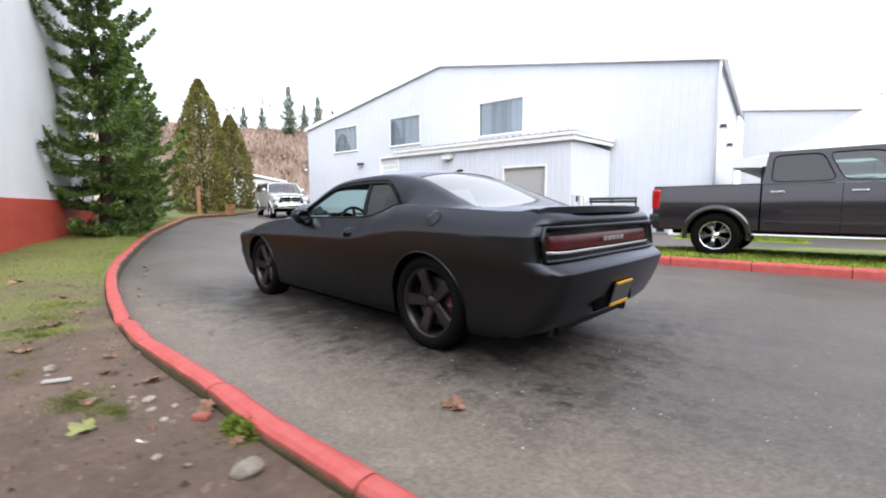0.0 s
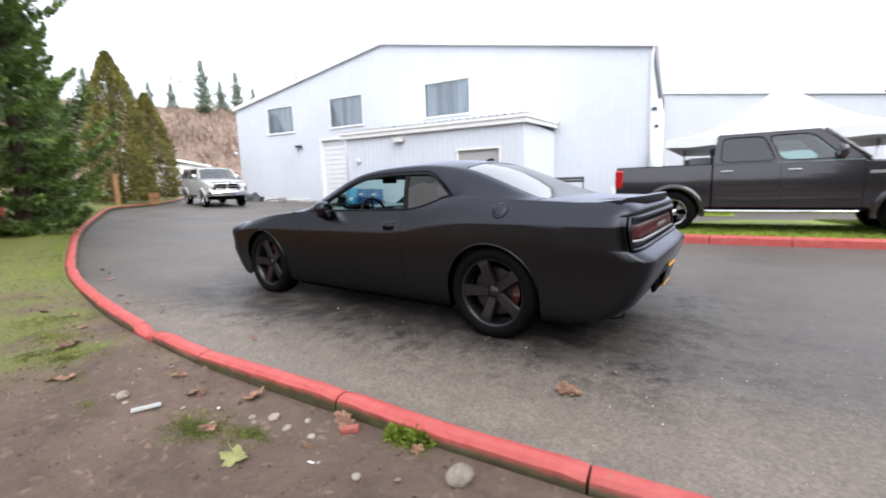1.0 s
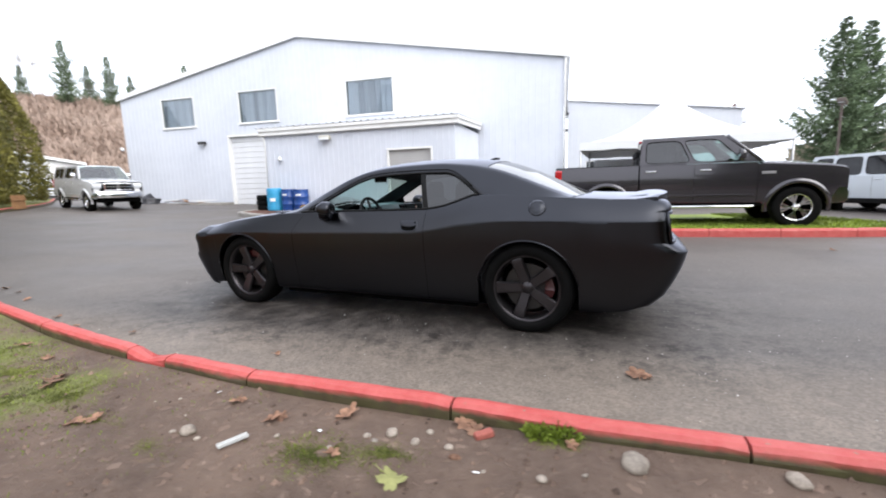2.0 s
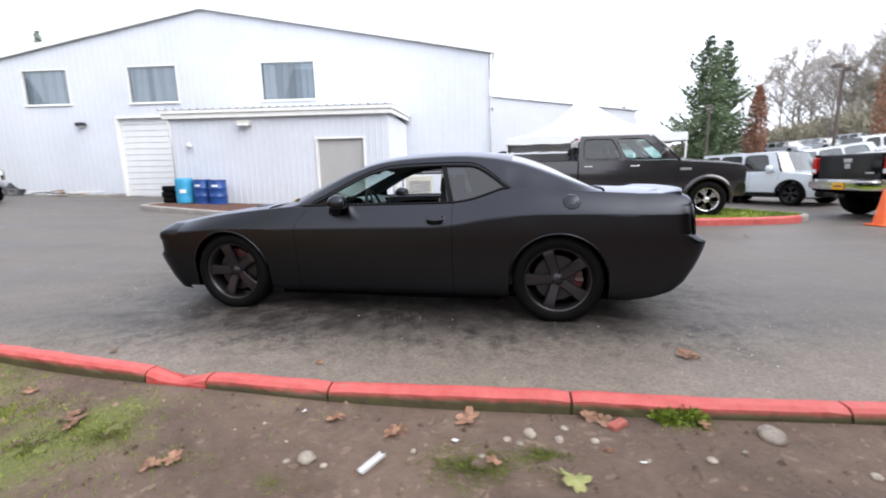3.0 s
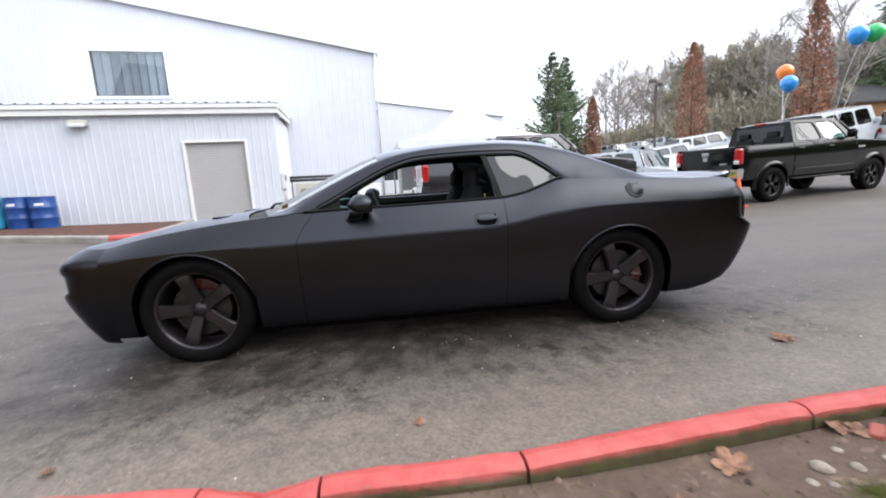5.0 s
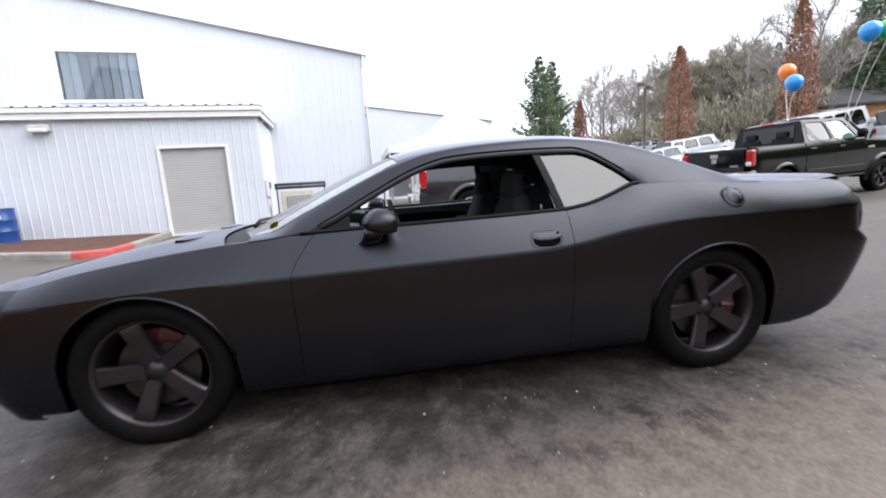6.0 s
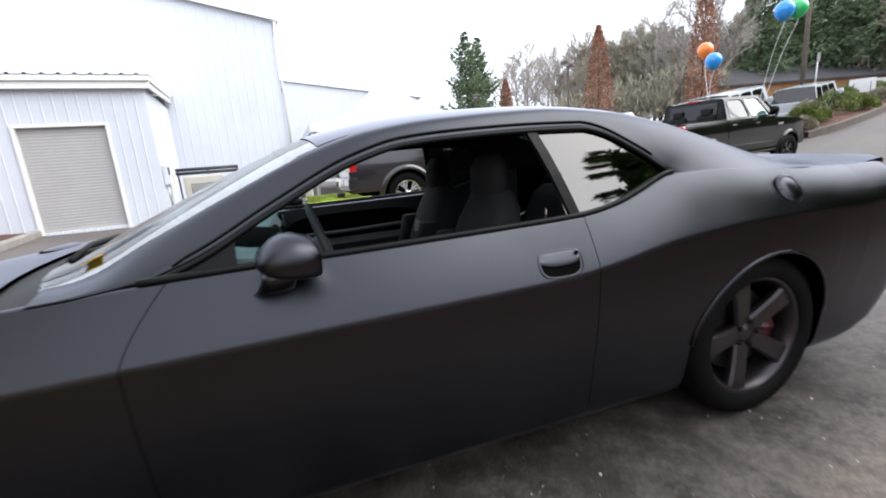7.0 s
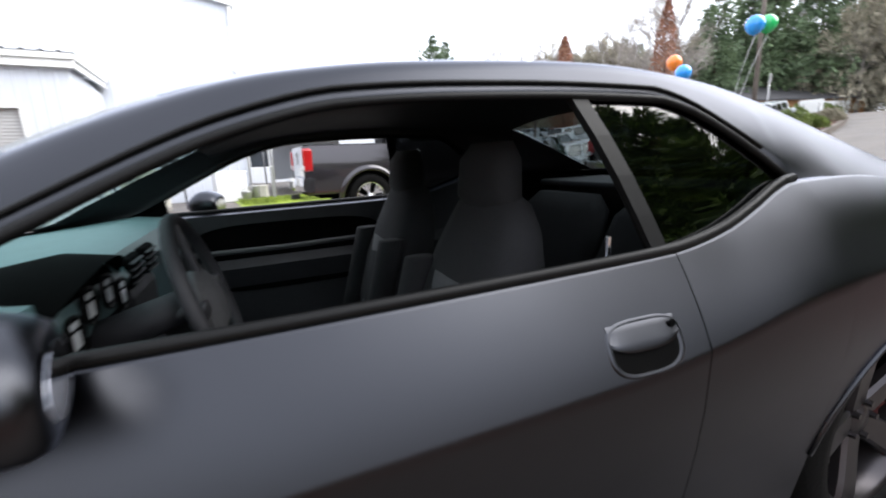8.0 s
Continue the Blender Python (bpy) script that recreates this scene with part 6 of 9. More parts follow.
    sharp(meshed("airbag_cover", v, f, M["seat_stripe"], sw, "grey airbag cover", smooth=True), 50)
    for a in (0, 180, 270):
        c, sn = math.cos(radians(a + 90)), math.sin(radians(a + 90))
        part("spoke", box_bm((0.03, 0.12, 0.016), (0, 0, 0), 0.005, m=pose(0, 0, 0, 0, 0, a) @ pose(0, 0.12, 0)), M["metal_dark"], sw)
    strip_tube("column", [(0, 0, -0.02), (0, 0, -0.25)], 0.04, sw, M["interior"])
    for sg in (1, -1):
        strip_tube("stalk", [(0.0, sg * 0.03, -0.05), (0.02, sg * 0.15, -0.03)], 0.008, sw, M["interior"])
    rm = part("rear_view_mirror", box_bm((0.03, 0.23, 0.065), (0.34, 0, 1.275), 0.014), M["interior"], car)
    strip_tube("mirror_stem", [(0.345, 0, 1.28), (0.40, 0, 1.31)], 0.01, rm, M["interior"])
    # small yellow inspection sticker on the glass
    x, y, z = top_point(0.86, 0.16, bow)
    part("sticker", box_bm((0.045, 0.05, 0.002), (0, 0, 0), m=pose(0, 0, 0, 0, 26, 0)), M["yellow"], car, "yellow windshield sticker", m=pose(x, y, z + 0.004))
    strip_tube("antenna", [(-0.93, 0.0, 1.420), (-0.98, 0, 1.434), (-1.02, 0, 1.430)], 0.011, car, M["black_trim"])
    return car


coupe()


# ---- other vehicles ----
def arch_cut(x, base, axles, r, zc):
    for c in axles:
        if abs(x - c) < r:
            return max(base, zc + math.sqrt(max(0, r * r - (x - c)**2)))
    return base


def flank(name, x0, x1, zlow, ztop, yfun, axles, r, zc, parent, s, material, label="", seam=0.004):
    """A side panel from x0 to x1 with round wheel openings."""
    lo, hi = min(x0, x1) + seam, max(x0, x1) - seam
    xs = span(lo, hi, max(2, int((hi - lo) / 0.12)))
    for c in axles:
        xs += [c - r * math.cos(math.pi * k / 14) for k in range(15)] + [c - r - 0.002, c + r + 0.002]
    xs = sorted(set(round(v, 4) for v in xs if lo - 1e-6 <= v <= hi + 1e-6))
    ts = [0, 0.1, 0.25, 0.4, 0.55, 0.7, 0.82, 0.92, 1.0]
    verts = []
    for x in xs:
        z0, z1 = arch_cut(x, zlow, axles, r, zc), ztop(x) if callable(ztop) else ztop
        verts.append((x, s * (yfun(x, z0) - 0.10), z0))
        for t in ts:
            z = z0 + (z1 - z0) * t
            verts.append((x, s * yfun(x, z), z))
        verts.append((x, s * (yfun(x, z1) - 0.05), z1 + 0.008))
    f = grid_faces(len(xs), len(ts) + 2)
    return sharp(meshed(name, verts, f if s > 0 else [q[::-1] for q in f], material, parent, label, smooth=True), 50)


def cab_side(name, xs_top, xs_bot, zb, zt, yb, yt, windows, parent, s, material, glass):
    """The upper side of a cabin with rounded window openings; windows are (u0, u1) along the length; glass: one material or one a window."""
    ws = sorted(windows)
    ends = [0.0, *[(a[1] + b[0]) / 2 for a, b in zip(ws, ws[1:])], 1.0]
    v0, v1, n = 0.055, 0.87, 44

    def pt(u, v, inset=0.0):
        x = (xs_bot[0] + (xs_bot[1] - xs_bot[0]) * u) * (1 - v) + (xs_top[0] + (xs_top[1] - xs_top[0]) * u) * v
        return (x, s * (yb + (yt - yb) * (0.85 * v + 0.15 * v * v) - inset), zb + (zt - zb) * v)

    verts, faces, holes = [], [], []
    for (u0, u1), c0, c1 in zip(ws, ends, ends[1:]):
        cu, cv, hu, hv = (u0 + u1) / 2, (v0 + v1) / 2, (u1 - u0) / 2, (v1 - v0) / 2
        base = len(verts)
        outer, inner = [], []
        for k in range(n):
            a = 2 * math.pi * (k + 0.5) / n
            c, q = math.cos(a), math.sin(a)
            du, dv = math.copysign(abs(c) ** 0.30, c), math.copysign(abs(q) ** 0.30, q)
            inner.append((cu + hu * du, cv + hv * dv))
            m = max(abs(du), abs(dv))
            du, dv = du / m, dv / m
            outer.append((cu + (c1 - cu if du > 0 else cu - c0) * du, cv + (1 - cv if dv > 0 else cv) * dv))
        for p, q in zip(outer, inner):
            verts += [pt(*p), pt(*q), pt(*q, 0.02)]
        for k in range(n):
            a, b = base + 3 * k, base + 3 * ((k + 1) % n)
            faces += [(a, b, b + 1, a + 1), (a + 1, b + 1, b + 2, a + 2)]
        holes.append(inner)
    if s > 0:
        faces = [q[::-1] for q in faces]
    ob = meshed(name, verts, faces, material, parent)
    for k, hole in enumerate(holes):
        g = meshed("side_glass", [pt(*p, 0.014) for p in hole], [tuple(range(n)) if s < 0 else tuple(range(n - 1, -1, -1))], glass[k] if isinstance(glass, list) else glass, ob)
        v, f = tube([pt(*p, 0.004) for p in hole], 0.010, 6, True)
        meshed("window_seal", v, f, M["black_trim"], g)
    return ob


def mirror_arm(parent, x, y, z, s, material):
    v, f = loft([[(x + q, y * s + s * (0.11 + a * 0.11 * k), z + b * 0.12 * k) for a, b in [(math.copysign(abs(math.cos(t)) ** 0.7, math.cos(t)), math.copysign(abs(math.sin(t)) ** 0.7, math.sin(t))) for t in [2 * math.pi * i / 16 for i in range(16)]]] for q, k in ((-0.05, 0.85), (-0.03, 1.0), (0.03, 0.95), (0.07, 0.6), (0.08, 0.2))])
    m = sharp(meshed("wing_mirror", v, f, material, parent, smooth=True), 50)
    strip_tube("mirror_foot", [(x + 0.03, y * s - s * 0.02, z - 0.09), (x, y * s + s * 0.08, z - 0.05)], 0.03, m, M["black_trim"])
    return m


def pickup(name, m, paint, label, glass="tint_glass", wheel_mat="chrome", wheel_r=0.42, lift=0.0, chrome=True, cap=False, flares="paint_grey", plate=False, clear_front=True):
    car = empty(name, m, label=label, category="truck")
    P, WBH = M[paint], 1.785
    axles = (WBH, -WBH)
    zc = wheel_r
    L = lift
    AR = wheel_r + 0.075
    rear, front = -2.92, 2.58
    zt_bed, z_low = 1.36 + L, 0.52 + L

    ylow = table([0.4, 0.55, 0.75, 1.0, 1.2, 1.4], [0.90, 0.965, 0.995, 1.0, 0.985, 0.95])
    nose = table([3.0, 2.6, 2.3, 1.9, 1.0, -2.0, -2.6, -3.0], [0.10, 0.055, 0.02, 0.0, 0.0, 0.0, 0.0, 0.03])

    def yf(x, z):
        return ylow(z - L) - nose(x)

    hood_z = table([3.0, 2.66, 2.5, 2.1, 1.6, 1.15], [1.10 + L, 1.16 + L, 1.225 + L, 1.275 + L, 1.315 + L, 1.345 + L])
    for s in (1, -1):
        flank("bed_side", rear, -1.12, z_low, zt_bed, yf, axles, AR, zc, car, s, P)
        d1 = flank("rear_door", -1.10, -0.04, z_low, zt_bed - 0.01, yf, axles, AR, zc, car, s, P)
        d2 = flank("front_door", -0.04, 1.10, z_low, zt_bed - 0.01, yf, axles, AR, zc, car, s, P)
        flank("front_fender", 1.10, front, z_low - 0.02, lambda x: hood_z(x) - 0.03, yf, axles, AR, zc, car, s, P)
        for d, hx in ((d1, -0.88), (d2, 0.16)):
            bm = box_bm((0.20, 0.035, 0.04), (hx, s * (yf(hx, 1.2 + L) + 0.012), 1.215 + L), 0.012)
            part("door_handle", bm, M["chrome"] if chrome else M["paint_black"], d)
        part("sill", box_bm((2.6, 0.12, 0.10), (-0.1, s * 0.90, 0.50 + L), 0.03), M["under"], car)
        strip_tube("side_step", [(1.10, s * 0.97, 0.47 + L), (1.0, s * 1.02, 0.45 + L), (-1.15, s * 1.02, 0.45 + L), (-1.25, s * 0.97, 0.47 + L)], 0.028, car, M["chrome"] if chrome else M["black_trim"])
        # moulding along the doors
        part("moulding", box_bm((2.1, 0.012, 0.05), (0.0, s * (yf(0, 0.68 + L) + 0.004), 0.68 + L), 0.004), P, car)
        for nm, c in (("front_wheel", WBH), ("rear_wheel", -WBH)):
            wheel(car, nm, c, s * 0.86, wheel_r, wheel_r, 0.29, wheel_r * 0.62, M[wheel_mat], s, "split", 5 if not cap else 6, False, turn=20)
            # arch flare
            v, f = [], []
            prof = [(AR - 0.012, 0.02), (AR - 0.005, 0.045), (AR + 0.03, 0.045), (AR + 0.075, 0.022), (AR + 0.085, 0.0)]
            for k in range(-1, 22):
                a = math.pi * k / 20
                px, pz = c + math.cos(a), zc + math.sin(a)
                for rr, yy in prof:
                    x, z = c + rr * math.cos(a), zc + rr * math.sin(a)
                    v.append((x, s * (yf(x, max(0.45 + L, z)) + yy), z))
            f = grid_faces(23, len(prof))
            meshed("wheel_flare", v, f if s < 0 else [q[::-1] for q in f], M[flares], car, smooth=True)
            wv = [(c + (AR + 0.01) * math.cos(math.pi * k / 16), s * yy, zc + (AR + 0.02) * math.sin(math.pi * k / 16)) for k in range(17) for yy in (0.97, 0.55)]
            meshed("wheel_well", wv, grid_faces(17, 2), M["under"], car, smooth=True)
        cab_side("cab_side", (-1.05, 0.50), (-1.11, 1.12), zt_bed, 1.94 + L, 0.945, 0.775, [(0.055, 0.455), (0.495, 0.885)], car, s, P, [M[glass], M["clear_glass" if clear_front else glass]])
        mirror_arm(car, 0.78, 0.95, 1.50 + L, s, M["chrome"] if cap else P)
        # lamps
        part("headlight", box_bm((0.26, 0.36, 0.21), (2.44, s * 0.755, 1.06 + L), 0.05), M["lamp_lens"], car)
        part("turn_lamp", box_bm((0.12, 0.05, 0.12), (2.30, s * 0.912, 1.05 + L), 0.02), M["amber"], car)
        tl = part("tail_light", box_bm((0.17, 0.15, 0.40), (rear + 0.065, s * 0.927, 1.12 + L), 0.045, 3), M["red_lens"], car)
        part("reverse_lens", box_bm((0.05, 0.13, 0.09), (rear - 0.002, s * 0.925, 0.99 + L), 0.015), M["lamp_lens"], tl)
        part("side_badge", box_bm((0.24, 0.008, 0.05), (1.28, s * (yf(1.2, 1.12 + L) + 0.003), 1.13 + L), 0.003), M["silver_plastic"], car)
        # bed rail cap
        part("bed_rail", box_bm((1.80, 0.09, 0.03), (-2.01, s * 0.90, zt_bed + 0.005), 0.012), M["black_trim"], car)
    # hood, cowl, roof
    ys = [-0.93, -0.90, -0.8, -0.6, -0.3, 0, 0.3, 0.6, 0.8, 0.90, 0.93]
    hx = span(1.18, 2.56, 14)

    def hz(x, y):
        return hood_z(x) + 0.045 * (1 - (y / 0.93) ** 2) - (0.035 if abs(y) > 0.91 else 0) + (0.025 if abs(abs(y) - 0.3) < 0.05 and x < 2.5 else 0)

    v = [(x, y * (1 - nose(x) * 0.9), hz(x, y)) for x in hx for y in ys]
    meshed("hood", v, grid_faces(len(hx), len(ys))[::1], P, car, smooth=True)
    zr = 1.935 + L
    v = []
    rx = [0.62, 0.52, 0.3, -0.2, -0.83, -0.98, -1.065]
    ry = [-0.78, -0.71, -0.45, 0, 0.45, 0.71, 0.78]
    for x in rx:
        for y in ry:
            v.append((x, y, zr + 0.045 * (1 - (y / 0.77) ** 2) - (0.05 * ((x - 0.3) / 0.32) ** 2 if x > 0.3 else 0.05 * ((-0.83 - x) / 0.24) ** 2 if x < -0.83 else 0)))
    meshed("roof", v, grid_faces(len(rx), len(ry)), P, car, smooth=True)
    ws = [(1.20, 0.93, 1.355 + L), (0.60, 0.765, 1.91 + L)]
    v = []
    for k in range(9):
        q = -1 + k / 4
        v += [(ws[0][0] + 0.10 * (1 - q * q), ws[0][1] * q, ws[0][2]), (ws[1][0] + 0.06 * (1 - q * q), ws[1][1] * q, ws[1][2] + 0.03 * (1 - q * q))]
    meshed("windshield", v, grid_faces(9, 2), M["clear_glass"], car, smooth=True)
    for s in (1, -1):
        strip_tube("a_pillar", [(1.16, s * 0.935, 1.36 + L), (0.87, s * 0.865, 1.64 + L), (0.56, s * 0.775, 1.92 + L)], 0.035, car, P)
    v = []
    for k in range(7):
        q = -1 + k / 3
        v += [(-1.11, 0.93 * q, zt_bed), (-1.05, 0.765 * q, 1.91 + L)]
    meshed("cab_back", v, [f[::-1] for f in grid_faces(7, 2)], P, car)
    part("rear_window", box_bm((0.02, 1.35, 0.40), (0, 0, 0), 0.01, m=pose(0, 0, 0, 0, 6, 0)), M["tint_glass"] if not cap else M["black_gloss"], car, m=pose(-1.088, 0, 1.63 + L))
    part("brake_light", box_bm((0.06, 0.32, 0.05), (-1.06, 0, 1.925 + L), 0.015), M["red_lens"], car)
    # bed, tailgate, bumpers
    part("bed_floor", box_bm((1.78, 1.72, 0.5), (-2.01, 0, 0.75 + L), 0.02), M["under"], car)
    part("bed_front", box_bm((0.05, 1.75, 0.4), (-1.14, 0, 1.15 + L), 0.01), P, car)
    tg = part("tailgate", box_bm((0.07, 1.62, 0.60), (rear + 0.04, 0, 1.07 + L), 0.025), P, car)
    part("tailgate_handle", box_bm((0.02, 0.22, 0.09), (rear - 0.002, 0, 1.22 + L), 0.012), M["silver_plastic"] if not cap else P, tg)
    part("emblem", box_bm((0.012, 0.14, 0.11), (rear - 0.002, 0.0, 1.10 + L), 0.004), M["silver_plastic"], tg)
    part("side_badge", box_bm((0.01, 0.20, 0.04), (rear - 0.001, -0.55, 0.95 + L), 0.003), M["silver_plastic"], tg)
    part("rear_valance", box_bm((0.10, 1.7, 0.18), (rear + 0.10, 0, 0.72 + L), 0.02), M["under"], car)
    secs = []
    for k in range(13):
        q = -1 + k / 6
        xb = rear - 0.13 + 0.10 * abs(q) ** 4
        secs.append([(xb, 1.0 * q, 0.58 + L), (xb - 0.025, 1.0 * q, 0.65 + L), (xb - 0.01, 1.0 * q, 0.81 + L), (xb + 0.10, 1.0 * q, 0.83 + L), (xb + 0.18, 1.0 * q, 0.81 + L), (xb + 0.16, 1.0 * q, 0.57 + L)])
    v, f = loft(secs)
    rb = sharp(meshed("rear_bumper", v, f, M["chrome"] if chrome or plate else M["black_trim"], car, smooth=True), 40)
    part("hitch", box_bm((0.16, 0.09, 0.09), (rear - 0.10, 0, 0.44 + L), 0.01), M["metal_dark"], car)
    lp = part("licence_plate", box_bm((0.012, 0.31, 0.15), (rear - 0.165, 0.0, 0.66 + L), 0.005), M["yellow"] if plate else M["plate"], car, "yellow dealer plate" if plate else "")
    part("plate_bar", box_bm((0.014, 0.22, 0.035), (rear - 0.166, 0.0, 0.66 + L), 0.003), M["plate"] if not plate else M["pole"], lp)
    secs = []
    for k in range(13):
        q = -1 + k / 6
        xb = front + 0.20 - 0.20 * abs(q) ** 3
        secs.append([(xb - 0.12, 0.97 * q, 0.50 + L), (xb, 0.97 * q, 0.55 + L), (xb + 0.01, 0.97 * q, 0.70 + L), (xb - 0.03, 0.97 * q, 0.80 + L), (xb - 0.22, 0.96 * q, 0.82 + L), (xb - 0.25, 0.96 * q, 0.50 + L)])
    v, f = loft(secs)
    sharp(meshed("front_bumper", v, f, M["chrome"] if chrome else M["paint_black"], car, smooth=True), 40)
    gr = part("grille", box_bm((0.10, 1.05, 0.34), (2.57, 0, 1.02 + L), 0.05), M["chrome"] if chrome else M["black_gloss"], car)
    for s in (1, -1):
        for zz in (0.94, 1.10):
            part("grille_opening", box_bm((0.02, 0.43, 0.12), (2.62, s * 0.26, zz + L), 0.02), M["under"], gr)
    part("front_panel", box_bm((0.12, 1.75, 0.42), (2.44, 0, 0.97 + L), 0.05), P, car)
    part("air_dam", box_bm((0.12, 1.6, 0.2), (2.54, 0, 0.44 + L), 0.03), M["under"], car)
    # chassis and cabin
    part("chassis", box_bm((5.1, 1.0, 0.28), (-0.1, 0, 0.55 + L), 0.03), M["under"], car)
    part("rear_axle", cyl_bm(0.07, 1.5, (-WBH, 0, wheel_r), axis="y"), M["metal_dark"], car)
    part("cabin_floor", box_bm((2.2, 1.7, 0.1), (0, 0, 0.75 + L)), M["interior"], car)
    part("engine_bay", box_bm((1.3, 1.3, 0.55), (1.9, 0, 0.85 + L), 0.05), M["under"], car)
    part("dashboard", box_bm((0.35, 1.7, 0.35), (0.95, 0, 1.22 + L), 0.08), M["interior"], car)
    for x, yy in ((0.05, 0.40), (0.05, -0.40), (-0.85, 0.40), (-0.85, -0.40)):
        st = part("seat", merged(box_bm((0.5, 0.5, 0.2), (x, yy, 0.95 + L), 0.06), box_bm((0.14, 0.5, 0.6), (x - 0.25, yy, 1.25 + L), 0.05)), M["seat"], car)
        part("headrest", box_bm((0.10, 0.26, 0.18), (x - 0.29, yy, 1.62 + L), 0.04), M["seat"], st)
    strip_tube("steering_wheel", [(0.62 + 0.07 * math.sin(a), 0.40 + 0.19 * math.cos(a), 1.32 + L + 0.17 * math.sin(a)) for a in [2 * math.pi * k / 20 for k in range(20)]], 0.016, car, M["interior"], closed=True)
    if cap:
        # canopy over the bed
        cp = empty("canopy")
        cp.parent = car
        for s in (1, -1):
            cab_side("canopy_side", (-2.80, -1.14), (-2.90, -1.12), zt_bed + 0.02, 1.90 + L, 0.94, 0.80, [(0.10, 0.46), (0.52, 0.90)], cp, s, P, M["tint_glass"])
        part("canopy_roof", box_bm((1.75, 1.62, 0.05), (-1.99, 0, 1.91 + L), 0.02), P, cp)
        part("canopy_hatch", box_bm((0.04, 1.6, 0.52), (-2.86, 0, 1.64 + L), 0.015), M["black_gloss"], cp)
    return car


def tilted(x, y, heading, wheelbase=3.57):
    """A pose on the ground with the nose towards heading, pitched to the slope."""
    d = Vector((math.cos(radians(heading)), math.sin(radians(heading)), 0)) * wheelbase / 2
    zf, zb = ground_z(x + d.x, y + d.y), ground_z(x - d.x, y - d.y)
    return pose(x, y, (zf + zb) / 2, 0, 0, heading) @ pose(0, 0, 0, 0, -math.degrees(math.atan2(zf - zb, wheelbase)), 0)


GREY = pose(-4.44, -6.90, 0.115, 0, 0, 174.5)
pickup("pickup_truck", GREY, "paint_grey", "dark grey four-door pickup with chrome wheels on grass", glass="smoke_glass")
pickup("pickup_truck", tilted(-12.12, -5.86, 180.5), "paint_black", "lifted black four-door pickup with black wheels", wheel_mat="wheel_black", wheel_r=0.445, lift=0.10, chrome=False, flares="paint_black", plate=True)
pickup("pickup_truck", tilted(19.85, -11.0, 160), "paint_white", "white pickup with a white bed canopy and chrome grille", glass="tint_glass", wheel_mat="chrome", wheel_r=0.42, lift=0.05, cap=True, flares="paint_white")


def suv(name, m, paint, label, L=4.2, W=1.85, H=1.70, wheel_r=0.34, boxy=0.85, wheel_mat="wheel_black", cladding=True, category="car", glass="tint_glass"):
    """A boxy passenger car: sides with arches, cabin with windows, hood, bumpers, lamps, wheels."""
    car = empty(name, m, label=label, category=category)
    P = M[paint]
    hw = W / 2
    ax = L * 0.31
    axles = (ax, -ax)
    zb = 0.60 * H
    zl = 0.26
    r = wheel_r + 0.055
    fr, re = L / 2, -L / 2
    prof = table([0.2, 0.4, 0.7, 1.0, 1.3], [hw - 0.08, hw - 0.02, hw, hw - 0.015, hw - 0.06])
    end = table([-3, re, re + 0.25, 0, fr - 0.35, fr, 3], [0.06, 0.06, 0, 0, 0, 0.12, 0.12])

    def yf(x, z):
        return prof(z) - end(x)

    hood = table([fr, fr - 0.15, fr - 0.9, fr - 1.15], [zb - 0.22, zb - 0.11, zb - 0.03, zb])

    def top(x):
        return hood(x) if x > fr - 1.15 else zb

    x_ws, x_rf, x_rr = fr - 1.15, fr - 1.15 - (H - zb) * (1.25 - boxy), re + 0.15 + (1 - boxy) * 0.9
    for s in (1, -1):
        flank("rear_quarter", re, -0.85, zl, top, yf, axles, r, wheel_r, car, s, P)
        for a, b in ((-0.85, 0.05), (0.05, 0.95)):
            d = flank("door", a, b, zl + 0.1, top, yf, axles, r, wheel_r, car, s, P)
            part("door_handle", box_bm((0.15, 0.03, 0.03), (a + 0.14, s * (yf(a, zb - 0.1) + 0.012), zb - 0.10), 0.01), P, d)
        flank("front_fender", 0.95, fr, zl, top, yf, axles, r, wheel_r, car, s, P)
        cab_side("cab_side", (x_rr, x_rf), (re + 0.06, x_ws), zb, H - 0.05, hw - 0.06, hw - 0.20, [(0.06, 0.26), (0.30, 0.58), (0.62, 0.90)], car, s, P, M[glass])
        mirror_arm(car, x_ws - 0.25, hw - 0.04, zb + 0.10, s, P)
        part("headlight", box_bm((0.10, 0.26, 0.17), (fr - 0.04, s * (hw - 0.30), zb - 0.33), 0.04), M["lamp_lens"], car)
        part("tail_light", box_bm((0.08, 0.18, 0.20), (re + 0.01, s * (hw - 0.20), zb - 0.18), 0.03), M["red_lens"], car)
        part("sill", box_bm((2 * ax - 2 * r, 0.06, 0.14), (0, s * (hw - 0.035), zl + 0.06), 0.02), M["black_trim"] if cladding else P, car)
        for nm, c in (("front_wheel", ax), ("rear_wheel", -ax)):
            wheel(car, nm, c, s * (hw - 0.14), wheel_r, wheel_r, 0.22, wheel_r * 0.68, M[wheel_mat], s, "split", 5, False)
            v = []
            for k in range(-1, 20):
                a = math.pi * k / 18
                for rr, yy in ((r - 0.01, 0.0), (r - 0.005, 0.02), (r + 0.04, 0.018), (r + 0.06, 0.0)):
                    x, z = c + rr * math.cos(a), wheel_r + rr * math.sin(a)
                    v.append((x, s * (yf(x, max(0.25, z)) + yy), z))
            f = grid_faces(21, 4)
            meshed("wheel_flare", v, f if s < 0 else [q[::-1] for q in f], M["black_trim"] if cladding else P, car, smooth=True)
            wv = [(c + r * math.cos(math.pi * k / 12), s * yy, wheel_r + (r + 0.02) * math.sin(math.pi * k / 12)) for k in range(13) for yy in (hw - 0.03, hw - 0.4)]
